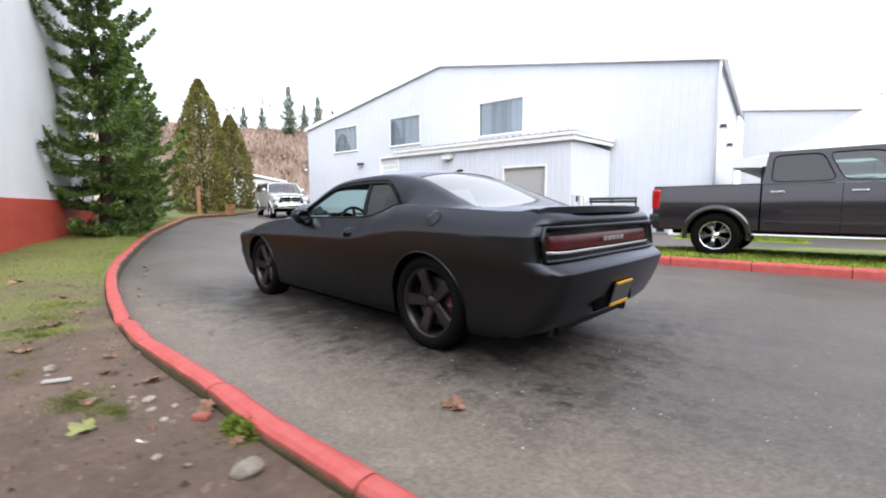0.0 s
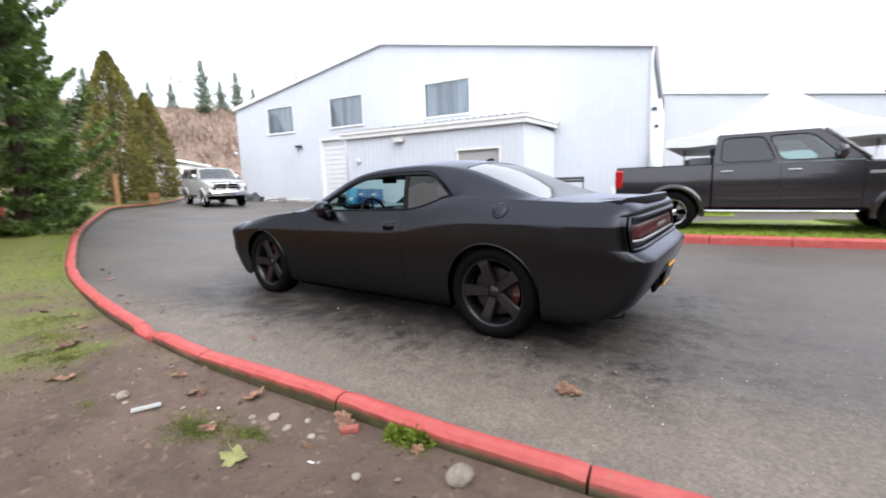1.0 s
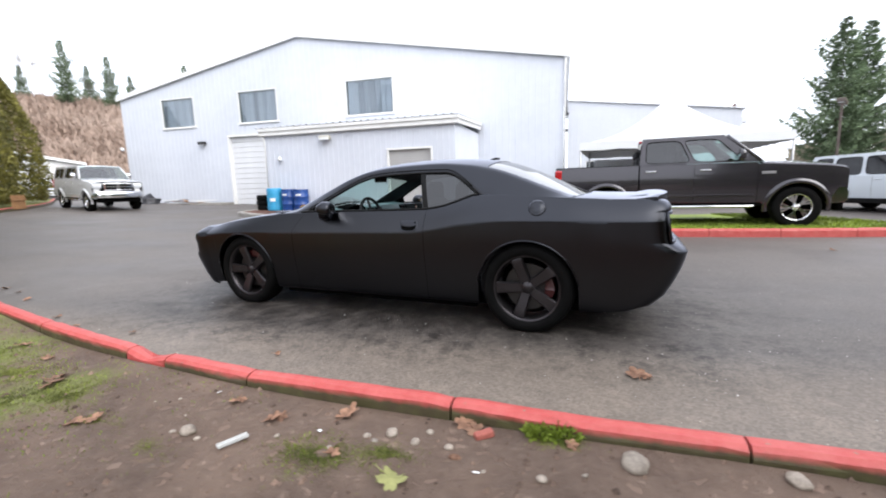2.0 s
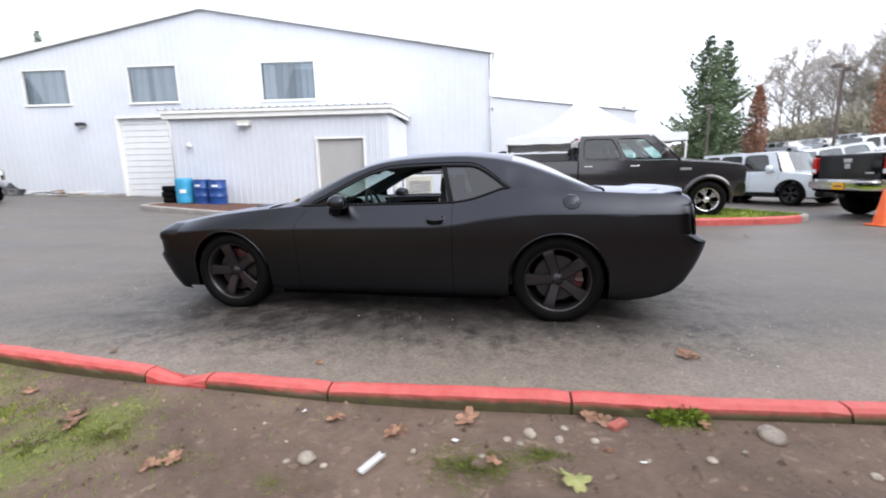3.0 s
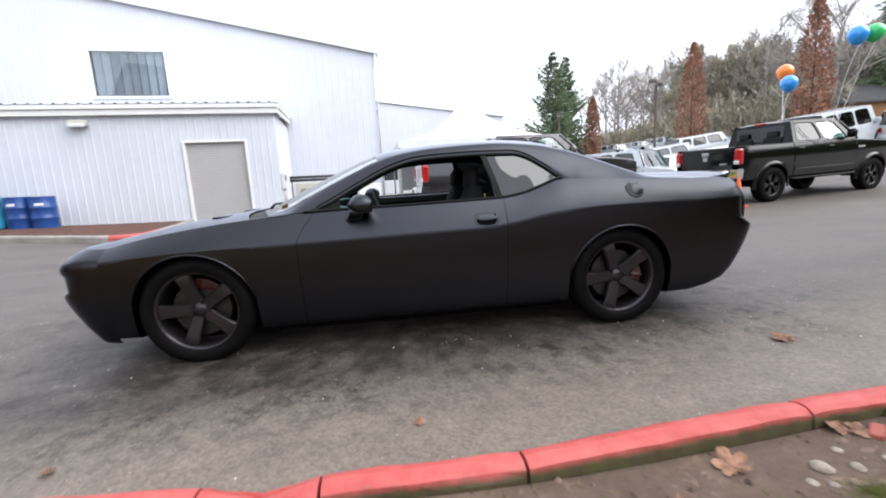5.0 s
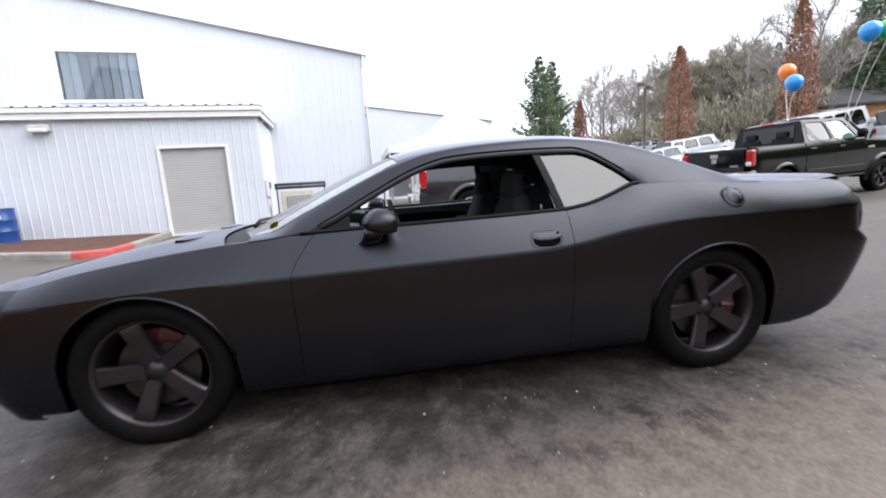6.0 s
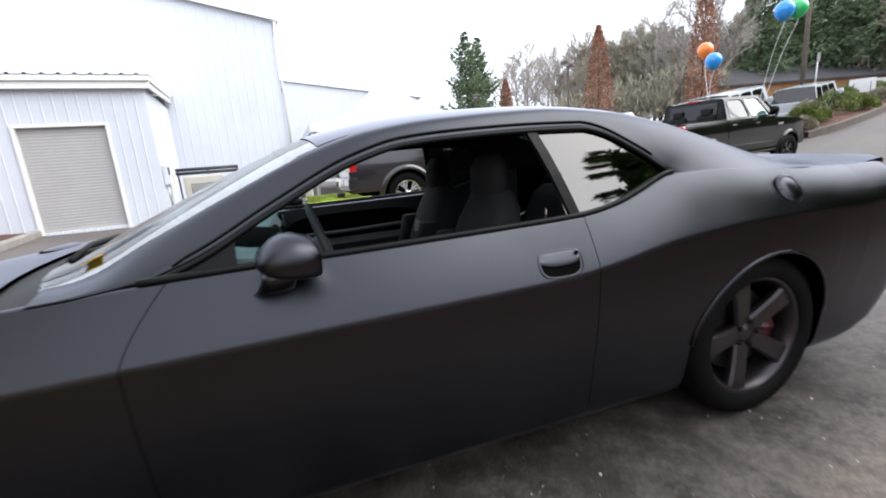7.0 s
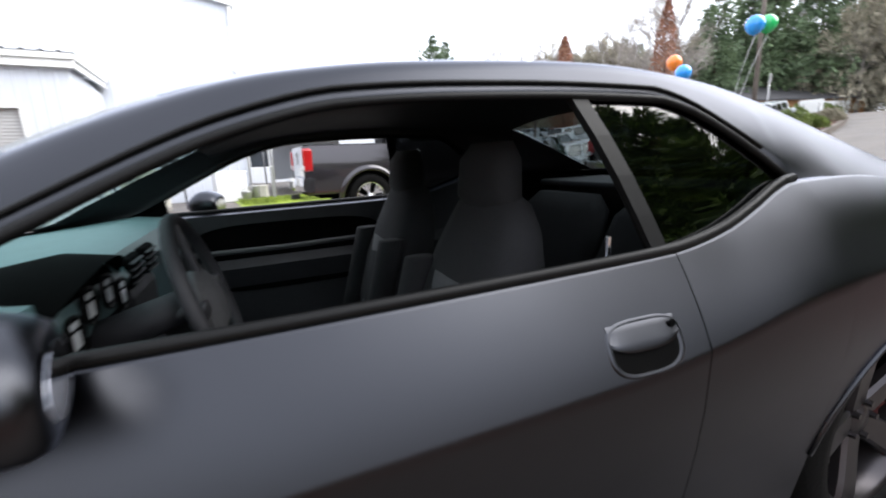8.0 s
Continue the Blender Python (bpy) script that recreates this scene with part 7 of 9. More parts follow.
            meshed("wheel_well", wv, grid_faces(13, 2), M["under"], car, smooth=True)
    ys = [q * (hw - 0.07) for q in (-1, -0.9, -0.6, 0, 0.6, 0.9, 1)]
    hx = span(x_ws, fr - 0.02, 8)
    meshed("hood", [(x, y * (1 - end(x)), hood(x) + 0.035 * (1 - (y / hw) ** 2)) for x in hx for y in ys], grid_faces(9, 7), P, car, smooth=True)
    yr = [q * (hw - 0.20) for q in (-1, -0.85, -0.5, 0, 0.5, 0.85, 1)]
    rx = [x_rf + 0.06, x_rf - 0.1, (x_rf + x_rr) / 2, x_rr + 0.15, x_rr - 0.02]
    meshed("roof", [(x, y, H - 0.05 + 0.045 * (1 - (y / (hw - 0.2)) ** 2) - (0.02 if x in (rx[0], rx[-1]) else 0)) for x in rx for y in yr], grid_faces(5, 7), P, car, smooth=True)
    v = []
    for k in range(7):
        q = -1 + k / 3
        v += [(x_ws + 0.05 + 0.06 * (1 - q * q), (hw - 0.09) * q, zb + 0.01), (x_rf + 0.04, (hw - 0.21) * q, H - 0.065 + 0.03 * (1 - q * q))]
    meshed("windshield", v, grid_faces(7, 2), M["clear_glass"], car, smooth=True)
    v = []
    for k in range(7):
        q = -1 + k / 3
        v += [(re + 0.05, (hw - 0.09) * q, zb + 0.02), (x_rr + 0.01, (hw - 0.21) * q, H - 0.065 + 0.03 * (1 - q * q))]
    meshed("rear_window", v, [f[::-1] for f in grid_faces(7, 2)], M["tint_glass"], car, smooth=True)
    part("front_bumper", box_bm((0.24, W - 0.14, 0.30), (fr - 0.06, 0, zl + 0.16), 0.07), M["black_trim"] if cladding else P, car)
    part("front_panel", box_bm((0.12, W - 0.24, 0.36), (fr - 0.09, 0, zb - 0.36), 0.05), P, car)
    part("grille", box_bm((0.04, W * 0.45, 0.14), (fr - 0.02, 0, zb - 0.33), 0.02), M["under"], car)
    part("rear_bumper", box_bm((0.22, W - 0.12, 0.30), (re + 0.06, 0, zl + 0.16), 0.07), M["black_trim"] if cladding else P, car)
    part("tailgate", box_bm((0.10, W - 0.22, zb - zl - 0.22), (re + 0.05, 0, (zb + zl) / 2 + 0.12), 0.03), P, car)
    part("chassis", box_bm((L - 0.6, W - 0.5, 0.2), (0, 0, 0.32), 0.03), M["under"], car)
    part("cabin", box_bm((L * 0.5, W - 0.3, 0.25), (-0.2, 0, zb - 0.15), 0.08), M["seat"], car)
    for x, yy in ((0.0, 0.36), (0.0, -0.36), (-0.85, 0.36), (-0.85, -0.36)):
        part("seat", merged(box_bm((0.12, 0.45, 0.5), (x - 0.1, yy, zb + 0.1), 0.04), box_bm((0.09, 0.24, 0.16), (x - 0.13, yy, zb + 0.42), 0.03)), M["seat"], car)
    return car


suv("compact_suv", tilted(-10.7, -10.7, 112, 2.6), "paint_pale", "small pale white off-roader with black cladding", L=4.2, H=1.69)
suv("large_suv", tilted(-20.9, -10.6, 187, 3.1), "paint_pale", "large boxy pale white off-road vehicle", L=4.85, W=2.05, H=2.0, wheel_r=0.43, boxy=1.0, wheel_mat="wheel_black")


# ---- plants ----
def leaves(pos, aim, length, width, rs, spread=0.5):
    """Verts and faces of bent diamond leaves at pos, pointing about along aim."""
    n = len(pos)
    pos, aim = np.asarray(pos, float), np.asarray(aim, float)
    aim = aim + rs.normal(0, spread, (n, 3))
    aim /= np.linalg.norm(aim, axis=1)[:, None] + 1e-9
    side = np.cross(aim, rs.normal(0, 1, (n, 3)))
    side /= np.linalg.norm(side, axis=1)[:, None] + 1e-9
    up = np.cross(side, aim)
    ln = (length * rs.uniform(0.6, 1.3, n))[:, None]
    wd = (width * rs.uniform(0.6, 1.3, n))[:, None]
    v = np.empty((n, 4, 3))
    v[:, 0] = pos
    v[:, 1] = pos + aim * ln * 0.5 + side * wd * 0.5 + up * wd * 0.15
    v[:, 2] = pos + aim * ln
    v[:, 3] = pos + aim * ln * 0.5 - side * wd * 0.5 + up * wd * 0.15
    idx = np.arange(n * 4).reshape(n, 4)
    return v.reshape(-1, 3), idx


def leaf_mesh(name, v, idx, material, parent, label=""):
    me = bpy.data.meshes.new(name)
    me.vertices.add(len(v))
    me.vertices.foreach_set("co", v.astype(np.float32).ravel())
    n = len(idx)
    me.loops.add(n * 4)
    me.loops.foreach_set("vertex_index", idx.astype(np.int32).ravel())
    me.polygons.add(n)
    me.polygons.foreach_set("loop_start", np.arange(0, n * 4, 4, dtype=np.int32))
    me.update(calc_edges=True)
    me.validate()
    me.materials.append(material)
    ob = new(name, me)
    if parent is not None:
        ob.parent = parent
    tagged(ob, label=label)
    return ob


def conifer(name, m, h, r, seed, leaf_mat, label, levels=34, per=9, sprays=12, low=0.5, droop=0.25, size=0.26, trunk=0.14, group="", ragged=0.25, tufts=5, thin=0.42):
    """A spruce or fir: tapered trunk, whorls of limbs and needle sprays along them."""
    rs = np.random.RandomState(seed)
    t = empty(name, m, label=label, category="tree", group=group)
    pts = [(0.06 * math.sin(z * 1.3 + seed), 0.06 * math.cos(z * 1.1), z) for z in np.linspace(-0.3, h * 0.96, 12)]
    v, f = tube(pts, trunk, 9, taper=0.015)
    meshed("trunk", v, f, M["bark"], t, smooth=True)
    P, A, lv, lf = [], [], [], []
    for i in range(levels):
        q = i / (levels - 1)
        z = low + (h - low) * q
        reach = r * (1 - q) ** 0.85 * (0.85 + 0.3 * math.sin(seed + q * 23)) * min(1, 0.6 + 4 * q) + 0.12
        k = max(4, int(per * (1 - 0.4 * q)))
        for j in range(k):
            a = 2 * math.pi * (j + rs.uniform(-0.35, 0.35)) / k + i * 2.4
            L = reach * rs.uniform(1 - ragged * 1.6, 1 + ragged)
            d = np.array([math.cos(a), math.sin(a), 0.0])
            lift = 0.25 * q + 0.06
            n = max(3, int(sprays * (L / r) ** 0.8 + 2))
            bz = z + rs.uniform(-0.1, 0.1)
            tip = None
            for s in range(n):
                u = (s + rs.uniform(0, 1)) / n
                u = u ** 0.75
                p = d * (L * u) + np.array([0, 0, bz + L * (lift * u - droop * u * (1 - u) * 1.6 + 0.25 * u**3 * (0.4 + q))])
                w = L * 0.27 * (1.08 - u)
                for e in range(tufts):
                    off = np.array([-d[1], d[0], 0]) * rs.uniform(-w, w) + np.array([0, 0, rs.uniform(-0.05, 0.05)])
                    P.append(p + off)
                    A.append(d * 0.9 + np.array([-d[1], d[0], 0]) * np.sign(off @ np.array([-d[1], d[0], 0])) * 0.5 + np.array([0, 0, rs.uniform(-0.35, 0.25)]))
            if j % 2 == 0 and q < 0.85:
                e1 = d * L * 0.8
                a0 = len(lv)
                tv, tf = tube([(0, 0, bz), (e1[0] * 0.5, e1[1] * 0.5, bz + L * 0.4 * lift - 0.06), (e1[0], e1[1], bz + L * 0.8 * lift - droop * L * 0.2)], 0.022 * (1 - q) + 0.008, 4, taper=0.004)
                lv += [tuple(x) for x in tv]
                lf += [tuple(x + a0 for x in y) for y in tf]
    meshed("limb", lv, lf, M["bark"], t, kind="stuff")
    v, idx = leaves(P, A, size, size * thin, rs, 0.38)
    leaf_mesh("crown", v, idx, leaf_mat, t)
    return t


def column_tree(name, m, h, r, seed, leaf_mat, label, n=9000, size=0.13, profile=None, trunk=0.09, group="", base=0.15, gaps=0.12):
    """A dense upright crown: a clipped-looking cypress or a columnar beech, of many upright sprays."""
    rs = np.random.RandomState(seed)
    t = empty(name, m, label=label, category="tree", group=group)
    v, f = tube([(0, 0, -0.2), (0.02, 0.01, h * 0.5), (0, 0, h * 0.97)], trunk, 8, taper=0.012)
    meshed("trunk", v, f, M["bark"], t, smooth=True)
    prof = profile or table([0, 0.12, 0.35, 0.7, 0.9, 1.0], [0.80, 0.98, 1.0, 0.62, 0.28, 0.03])
    lv, lf = [], []
    for i in range(22):
        a, q = rs.uniform(0, 6.28), rs.uniform(0.05, 0.8)
        R = r * prof(min(1, q + 0.15)) * 0.8
        z0 = q * h
        a0 = len(lv)
        tv, tf = tube([(0, 0, z0), (0.5 * R * math.cos(a), 0.5 * R * math.sin(a), z0 + 0.10 * h), (R * math.cos(a), R * math.sin(a), z0 + 0.2 * h)], 0.025, 4, taper=0.006)
        lv += [tuple(x) for x in tv]
        lf += [tuple(x + a0 for x in y) for y in tf]
    meshed("limb", lv, lf, M["bark"], t, kind="stuff")
    q = rs.uniform(0, 1, n) ** 1.15
    a = rs.uniform(0, 2 * math.pi, n)
    lump = 1 + 0.10 * np.sin(a * 5 + q * 17 + seed) + 0.07 * np.sin(a * 11 - q * 31)
    R = np.array([prof(x) for x in q]) * r * lump * (1 - gaps * rs.uniform(0, 1, n) ** 2 * 3)
    pos = np.stack([R * np.cos(a), R * np.sin(a), base + q * (h - base)], 1)
    aim = np.stack([np.cos(a) * 0.6, np.sin(a) * 0.6, np.full(n, 0.9)], 1)
    v, idx = leaves(pos, aim, size, size * 0.5, rs, 0.42)
    leaf_mesh("crown", v, idx, leaf_mat, t)
    return t


def bare_tree(name, m, h, seed, crown_mat, label, twigs=2600, spread=0.36, group="", size=0.5, twig_w=0.05):
    """A leafless tree: tapered trunk, forked limbs and a haze of fine twigs."""
    rs = np.random.RandomState(seed)
    t = empty(name, m, label=label, category="tree", group=group)
    v, f = tube([(0, 0, -0.4), (0.1 * math.sin(seed), 0.05, h * 0.4), (0.15 * math.cos(seed), 0.1, h * 0.85)], 0.018 * h, 7, taper=0.004 * h)
    meshed("trunk", v, f, M["bark_grey"], t, smooth=True)
    lv, lf, tips = [], [], []

    def limb(p, d, L, rad, depth):
        q = p + d * L * 0.5 + np.array([0, 0, L * 0.04])
        e = p + d * L + np.array([0, 0, L * 0.12])
        a0 = len(lv)
        tv, tf = tube([p, q, e], rad, 4, taper=rad * 0.45)
        lv.extend(tuple(x) for x in tv)
        lf.extend(tuple(x + a0 for x in y) for y in tf)
        tips.extend([(q, d), (e, d), ((q + e) / 2, d)])
        if depth:
            for _ in range(3):
                nd = d + rs.normal(0, 0.45, 3) + np.array([0, 0, 0.18])
                nd /= np.linalg.norm(nd)
                limb(q + (e - q) * rs.uniform(0, 1), nd, L * rs.uniform(0.5, 0.75), rad * 0.55, depth - 1)

    for i in range(13):
        z = h * (0.22 + 0.6 * i / 12)
        a = i * 2.4 + rs.uniform(-0.4, 0.4)
        up = 0.7 + 0.7 * i / 12
        d = np.array([math.cos(a), math.sin(a), up])
        d /= np.linalg.norm(d)
        limb(np.array([0.02, 0.02, z]), d, h * spread * (1 - 0.45 * i / 12) * rs.uniform(0.7, 1.1), 0.006 * h, 2)
    meshed("limb", lv, lf, M["bark_grey"], t, kind="stuff")
    pick = rs.randint(0, len(tips), twigs)
    pos = np.array([tips[i][0] for i in pick]) + rs.normal(0, 0.018 * h, (twigs, 3))
    aim = np.array([tips[i][1] for i in pick]) + np.array([0, 0, 0.35])
    v, idx = leaves(pos, aim, size, twig_w, rs, 0.5)
    leaf_mesh("crown", v, idx, crown_mat, t)
    return t


def shrub(name, m, r, h, seed, material, label, n=1500, size=0.09, group="shrubs of the planted bed"):
    rs = np.random.RandomState(seed)
    t = empty(name, m, label=label, category="shrub", group=group)
    lv, lf = [], []
    for i in range(9):
        a = i * 2.4
        a0 = len(lv)
        tv, tf = tube([(0, 0, -0.05), (0.4 * r * math.cos(a), 0.4 * r * math.sin(a), h * 0.5), (0.75 * r * math.cos(a), 0.75 * r * math.sin(a), h * 0.8)], 0.015, 4, taper=0.004)
        lv += [tuple(x) for x in tv]
        lf += [tuple(x + a0 for x in y) for y in tf]
    meshed("stems", lv, lf, M["bark"], t)
    d = rs.normal(0, 1, (n, 3))
    d[:, 2] = np.abs(d[:, 2])
    d /= np.linalg.norm(d, axis=1)[:, None]
    lump = 1 + 0.16 * np.sin(d[:, 0] * 6 + seed) * np.sin(d[:, 1] * 7 + d[:, 2] * 5)
    rad = (rs.uniform(0.55, 1, n) ** 0.4 * lump)[:, None]
    pos = d * rad * np.array([r, r, h])
    v, idx = leaves(pos, d + np.array([0, 0, 0.4]), size, size * 0.55, rs, 0.5)
    leaf_mesh("foliage", v, idx, material, t)
    return t


# conifers beside the showroom
conifer("spruce", pose(10.7, -0.15, ground_z(10.7, 0) + 0.05), 9.8, 2.0, 3, M["pine"], "dark green spruce with sweeping limbs beside the wall", levels=19, per=9, sprays=22, low=0.35, size=0.15, trunk=0.17, tufts=42, thin=0.22, ragged=0.34, droop=0.42)
conifer("spruce", pose(14.3, -1.75, ground_z(14.3, -1.7) + 0.05), 6.5, 1.25, 8, M["pine"], "smaller dark green spruce behind a larger one", levels=22, per=9, sprays=16, low=0.3, size=0.18, tufts=15, thin=0.24, ragged=0.24, droop=0.35)
conifer("spruce", pose(18.2, -3.6, ground_z(18.2, -3.6) + 0.05), 6.2, 1.1, 12, M["pine"], "dark green spruce in a row along the kerb", levels=20, per=8, sprays=14, low=0.3, size=0.2, tufts=13, thin=0.26, ragged=0.3, droop=0.35)
cyp = table([0, 0.06, 0.25, 0.5, 0.75, 0.92, 1.0], [0.88, 0.97, 1.0, 0.86, 0.56, 0.24, 0.04])
column_tree("cypress", pose(22.9, -8.0, ground_z(23, -8) + 0.05), 7.6, 1.45, 4, M["thuja"], "olive green conical cypress, densely clipped", n=15000, size=0.17, profile=cyp, group="cypresses by the bend")
column_tree("cypress", pose(25.9, -11.2, ground_z(26, -11) + 0.05), 6.4, 1.30, 9, M["thuja"], "olive green conical cypress, densely clipped", n=12000, size=0.17, profile=cyp, group="cypresses by the bend")

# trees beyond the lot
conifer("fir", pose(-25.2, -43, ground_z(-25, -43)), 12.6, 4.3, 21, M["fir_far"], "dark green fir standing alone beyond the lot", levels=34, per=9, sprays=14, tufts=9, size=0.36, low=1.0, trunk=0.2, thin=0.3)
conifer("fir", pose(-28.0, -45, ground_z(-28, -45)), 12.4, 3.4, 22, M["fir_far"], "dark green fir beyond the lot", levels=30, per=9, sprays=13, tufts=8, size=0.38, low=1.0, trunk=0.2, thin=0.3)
beech = table([0, 0.08, 0.3, 0.6, 0.85, 1.0], [0.55, 0.85, 1.0, 0.78, 0.42, 0.05])
for k, (x, y, h, r) in enumerate(((-29.8, -42, 7.2, 0.95), (-31.2, -29, 9.3, 1.2), (-33.2, -20.4, 9.8, 1.1), (-20.0, -52, 8.0, 0.9))):
    column_tree("columnar_beech", pose(x, y, ground_z(x, y) - 0.05), h, r, 40 + k, M["rust_leaf"], "narrow beech holding rust-brown dry leaves", n=4200, size=0.22, profile=beech, group="columnar beeches of the lot", gaps=0.25)

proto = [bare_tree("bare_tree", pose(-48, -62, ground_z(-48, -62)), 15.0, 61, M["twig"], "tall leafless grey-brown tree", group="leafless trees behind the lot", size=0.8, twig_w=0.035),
         bare_tree("bare_tree", pose(-55, -54, ground_z(-55, -54)), 13.0, 62, M["olive"], "leafless tree with a haze-paled olive crown", group="leafless trees behind the lot", twigs=4500, size=0.9, twig_w=0.10),
         bare_tree("bare_tree", pose(-60, -47, ground_z(-60, -47)), 12.0, 63, M["olive"], "leafless tree with a haze-paled olive crown", group="leafless trees behind the lot", twigs=4500, size=0.9, twig_w=0.10)]
rw = random.Random(77)
for k in range(62):
    a = radians(-125 - 58 * (k / 61) + rw.uniform(-0.8, 0.8))
    d = rw.uniform(58, 84) if k < 26 else rw.uniform(76, 94)
    x, y = d * math.cos(a), d * math.sin(a)
    s = rw.uniform(0.72, 1.12) * (0.95 if k > 14 else 0.85)
    o = copy_thing(proto[rw.randrange(3) if k > 8 else 0], pose(x, y, ground_z(x, y) - 0.2, 0, 0, rw.uniform(0, 360)) @ Matrix.Scale(s, 4))
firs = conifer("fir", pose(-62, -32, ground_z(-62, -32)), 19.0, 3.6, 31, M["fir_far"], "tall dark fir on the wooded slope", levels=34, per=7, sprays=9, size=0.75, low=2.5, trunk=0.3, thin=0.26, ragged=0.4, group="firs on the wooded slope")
for k in range(34):
    a = radians(-141 - 52 * (k / 33) + rw.uniform(-1, 1))
    d = rw.uniform(74, 88) if k % 2 else rw.uniform(84, 100)
    x, y = d * math.cos(a), d * math.sin(a)
    copy_thing(firs, pose(x, y, ground_z(x, y) - 0.3, 0, 0, rw.uniform(0, 360)) @ Matrix.Scale(rw.uniform(0.95, 1.55) * (0.62 if k < 9 else 1.0), 4))


def wood_edge():
    """Dense winter brush and saplings that close the view below the tree crowns beyond the lot."""
    rs = np.random.RandomState(55)
    n = 46000
    a = np.radians(rs.uniform(-186, -116, n))
    d = rs.uniform(60, 82, n) + 14 * (a < np.radians(-150))
    x, y = d * np.cos(a), d * np.sin(a)
    clump = np.array([0.5 + 0.5 * noise.noise((px * 0.16, py * 0.16, 9)) for px, py in zip(x, y)])
    top = (2.2 + 5.5 * clump) * np.clip((np.radians(-112) - a) / 0.5, 0.35, 1)
    z = np.array([ground_z(px, py) for px, py in zip(x, y)]) + top * rs.uniform(0, 1, n) ** 0.8
    v, idx = leaves(np.stack([x, y, z], 1), np.tile([0, 0, 1.0], (n, 1)), 1.15, 0.17, rs, 0.55)
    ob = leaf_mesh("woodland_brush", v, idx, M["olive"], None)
    tagged(ob, label="olive-brown winter brush and saplings at the wood's edge", category="brush", kind="stuff")


wood_edge()


def unseen_thicket():
    """An unseen thicket past the verge, on the far side of the camera, added to darken what the car bodies mirror."""
    rs = np.random.RandomState(58)
    n = 26000
    a = np.radians(rs.uniform(8, 176, n))
    d = rs.uniform(40, 47, n)
    x, y = d * np.cos(a), d * np.sin(a)
    top = np.array([4.4 + 1.8 * noise.noise((px * 0.2, py * 0.2, 3)) for px, py in zip(x, y)])
    z = np.array([ground_z(px, py) for px, py in zip(x, y)]) + top * rs.uniform(0, 1, n)
    v, idx = leaves(np.stack([x, y, z], 1), np.tile([0, 0, 1.0], (n, 1)), 1.6, 0.5, rs, 0.5)
    ob = leaf_mesh("thicket", v, idx, M["shrub"], None)
    tagged(ob, label="unseen dark green thicket added for reflections", category="brush", kind="stuff")


unseen_thicket()


def hillside():
    """The brown brush-covered hill past the warehouse."""
    xs, ys = np.linspace(50, 190, 29), np.linspace(-190, 20, 43)
    verts = []
    for x in xs:
        for y in ys:
            d = math.hypot(x, y)
            up = max(0, min(1, (d - 62) / 45))
            z = ground_z(x, y) - 0.4 + 16.5 * up * up * (3 - 2 * up) + 1.2 * noise.noise((x * 0.05, y * 0.05, 2)) * up
            verts.append((x, y, z))
    ob = meshed("hillside", verts, [f[::-1] for f in grid_faces(29, 43)], M["brush"], label="brown winter hillside covered in dry brush", category="hill", kind="structure", smooth=True)
    rs = np.random.RandomState(91)
    n = 44000
    a = rs.uniform(radians(-52), radians(-14), n)
    d = rs.uniform(60, 118, n)
    x, y = d * np.cos(a), d * np.sin(a)
    z = []
    for px, py in zip(x, y):
        up = max(0, min(1, (math.hypot(px, py) - 62) / 45))
        z.append(ground_z(px, py) - 0.4 + 16.5 * up * up * (3 - 2 * up) + 1.2 * noise.noise((px * 0.05, py * 0.05, 2)) * up)
    pos = np.stack([x, y, np.array(z)], 1)
    v, idx = leaves(pos, np.tile([0, 0, 1.0], (n, 1)), 1.7, 0.34, rs, 0.5)
    b = leaf_mesh("dry_brush", v, idx, M["brush"], None)
    tagged(b, label="dry brown brush and saplings on the hillside", category="brush", kind="stuff")
    for k in range(16):
        a = radians(-20 - 26 * (k / 15) + rw.uniform(-1, 1))
        d = rw.uniform(96, 112)
        x, y = d * math.cos(a), d * math.sin(a)
        src = firs if k % 3 else proto[0]
        copy_thing(src, pose(x, y, ground_z(x, y) + 14.0, 0, 0, rw.uniform(0, 360)) @ Matrix.Scale(rw.uniform(0.32, 0.62), 4))


hillside()

# planted bed by the upper drive
bed = [(-18.4, -6.55), (-19.6, -6.35), (-21.5, -6.35), (-24, -6.6), (-28, -7.4), (-33, -8.8)]
bline = resample(bed, 0.25)
v = []
for i, p in enumerate(bline):
    s = -side_of(bline, i)
    s = s if s.y < 0 else -s
    for o in (0.1, 0.5, 1.2, 2.2, 3.4):
        q = p + s * o
        v.append((q.x, q.y, ground_z(q.x, q.y) + 0.12 + 0.16 * min(o, 1.5)))
meshed("planted_bed", v, grid_faces(len(bline), 5), M["mulch"], label="dark mulched bed edged with timber", category="ground", kind="structure", smooth=True)
v, f = [], []
ev = []
for i, p in enumerate(bline):
    s = side_of(bline, i)
    for o, z in ((-0.10, -0.05), (-0.10, 0.24), (0.08, 0.24), (0.08, -0.05)):
        ev.append((p.x + s.x * o, p.y + s.y * o, ground_z(p.x, p.y) + z))
meshed("bed_edging", ev, grid_faces(len(bline), 4), M["pole_wood"], label="weathered timber edging", category="edging", kind="structure")
for k in range(15):
    i = min(len(bline) - 1, 3 + k * 4)
    p, o = bline[i], rw.uniform(0.5, 2.6)
    x, y = p.x + rw.uniform(-0.3, 0.3), p.y - o
    r = rw.uniform(0.45, 0.85)
    shrub("shrub", pose(x, y, ground_z(x, y) + 0.15 + 0.16 * min(o, 1.5)), r, r * rw.uniform(0.75, 1.1), 100 + k, M["shrub"] if k % 3 else M["olive"], "rounded evergreen garden shrub" if k % 3 else "brownish winter garden shrub", n=2600, size=0.09)


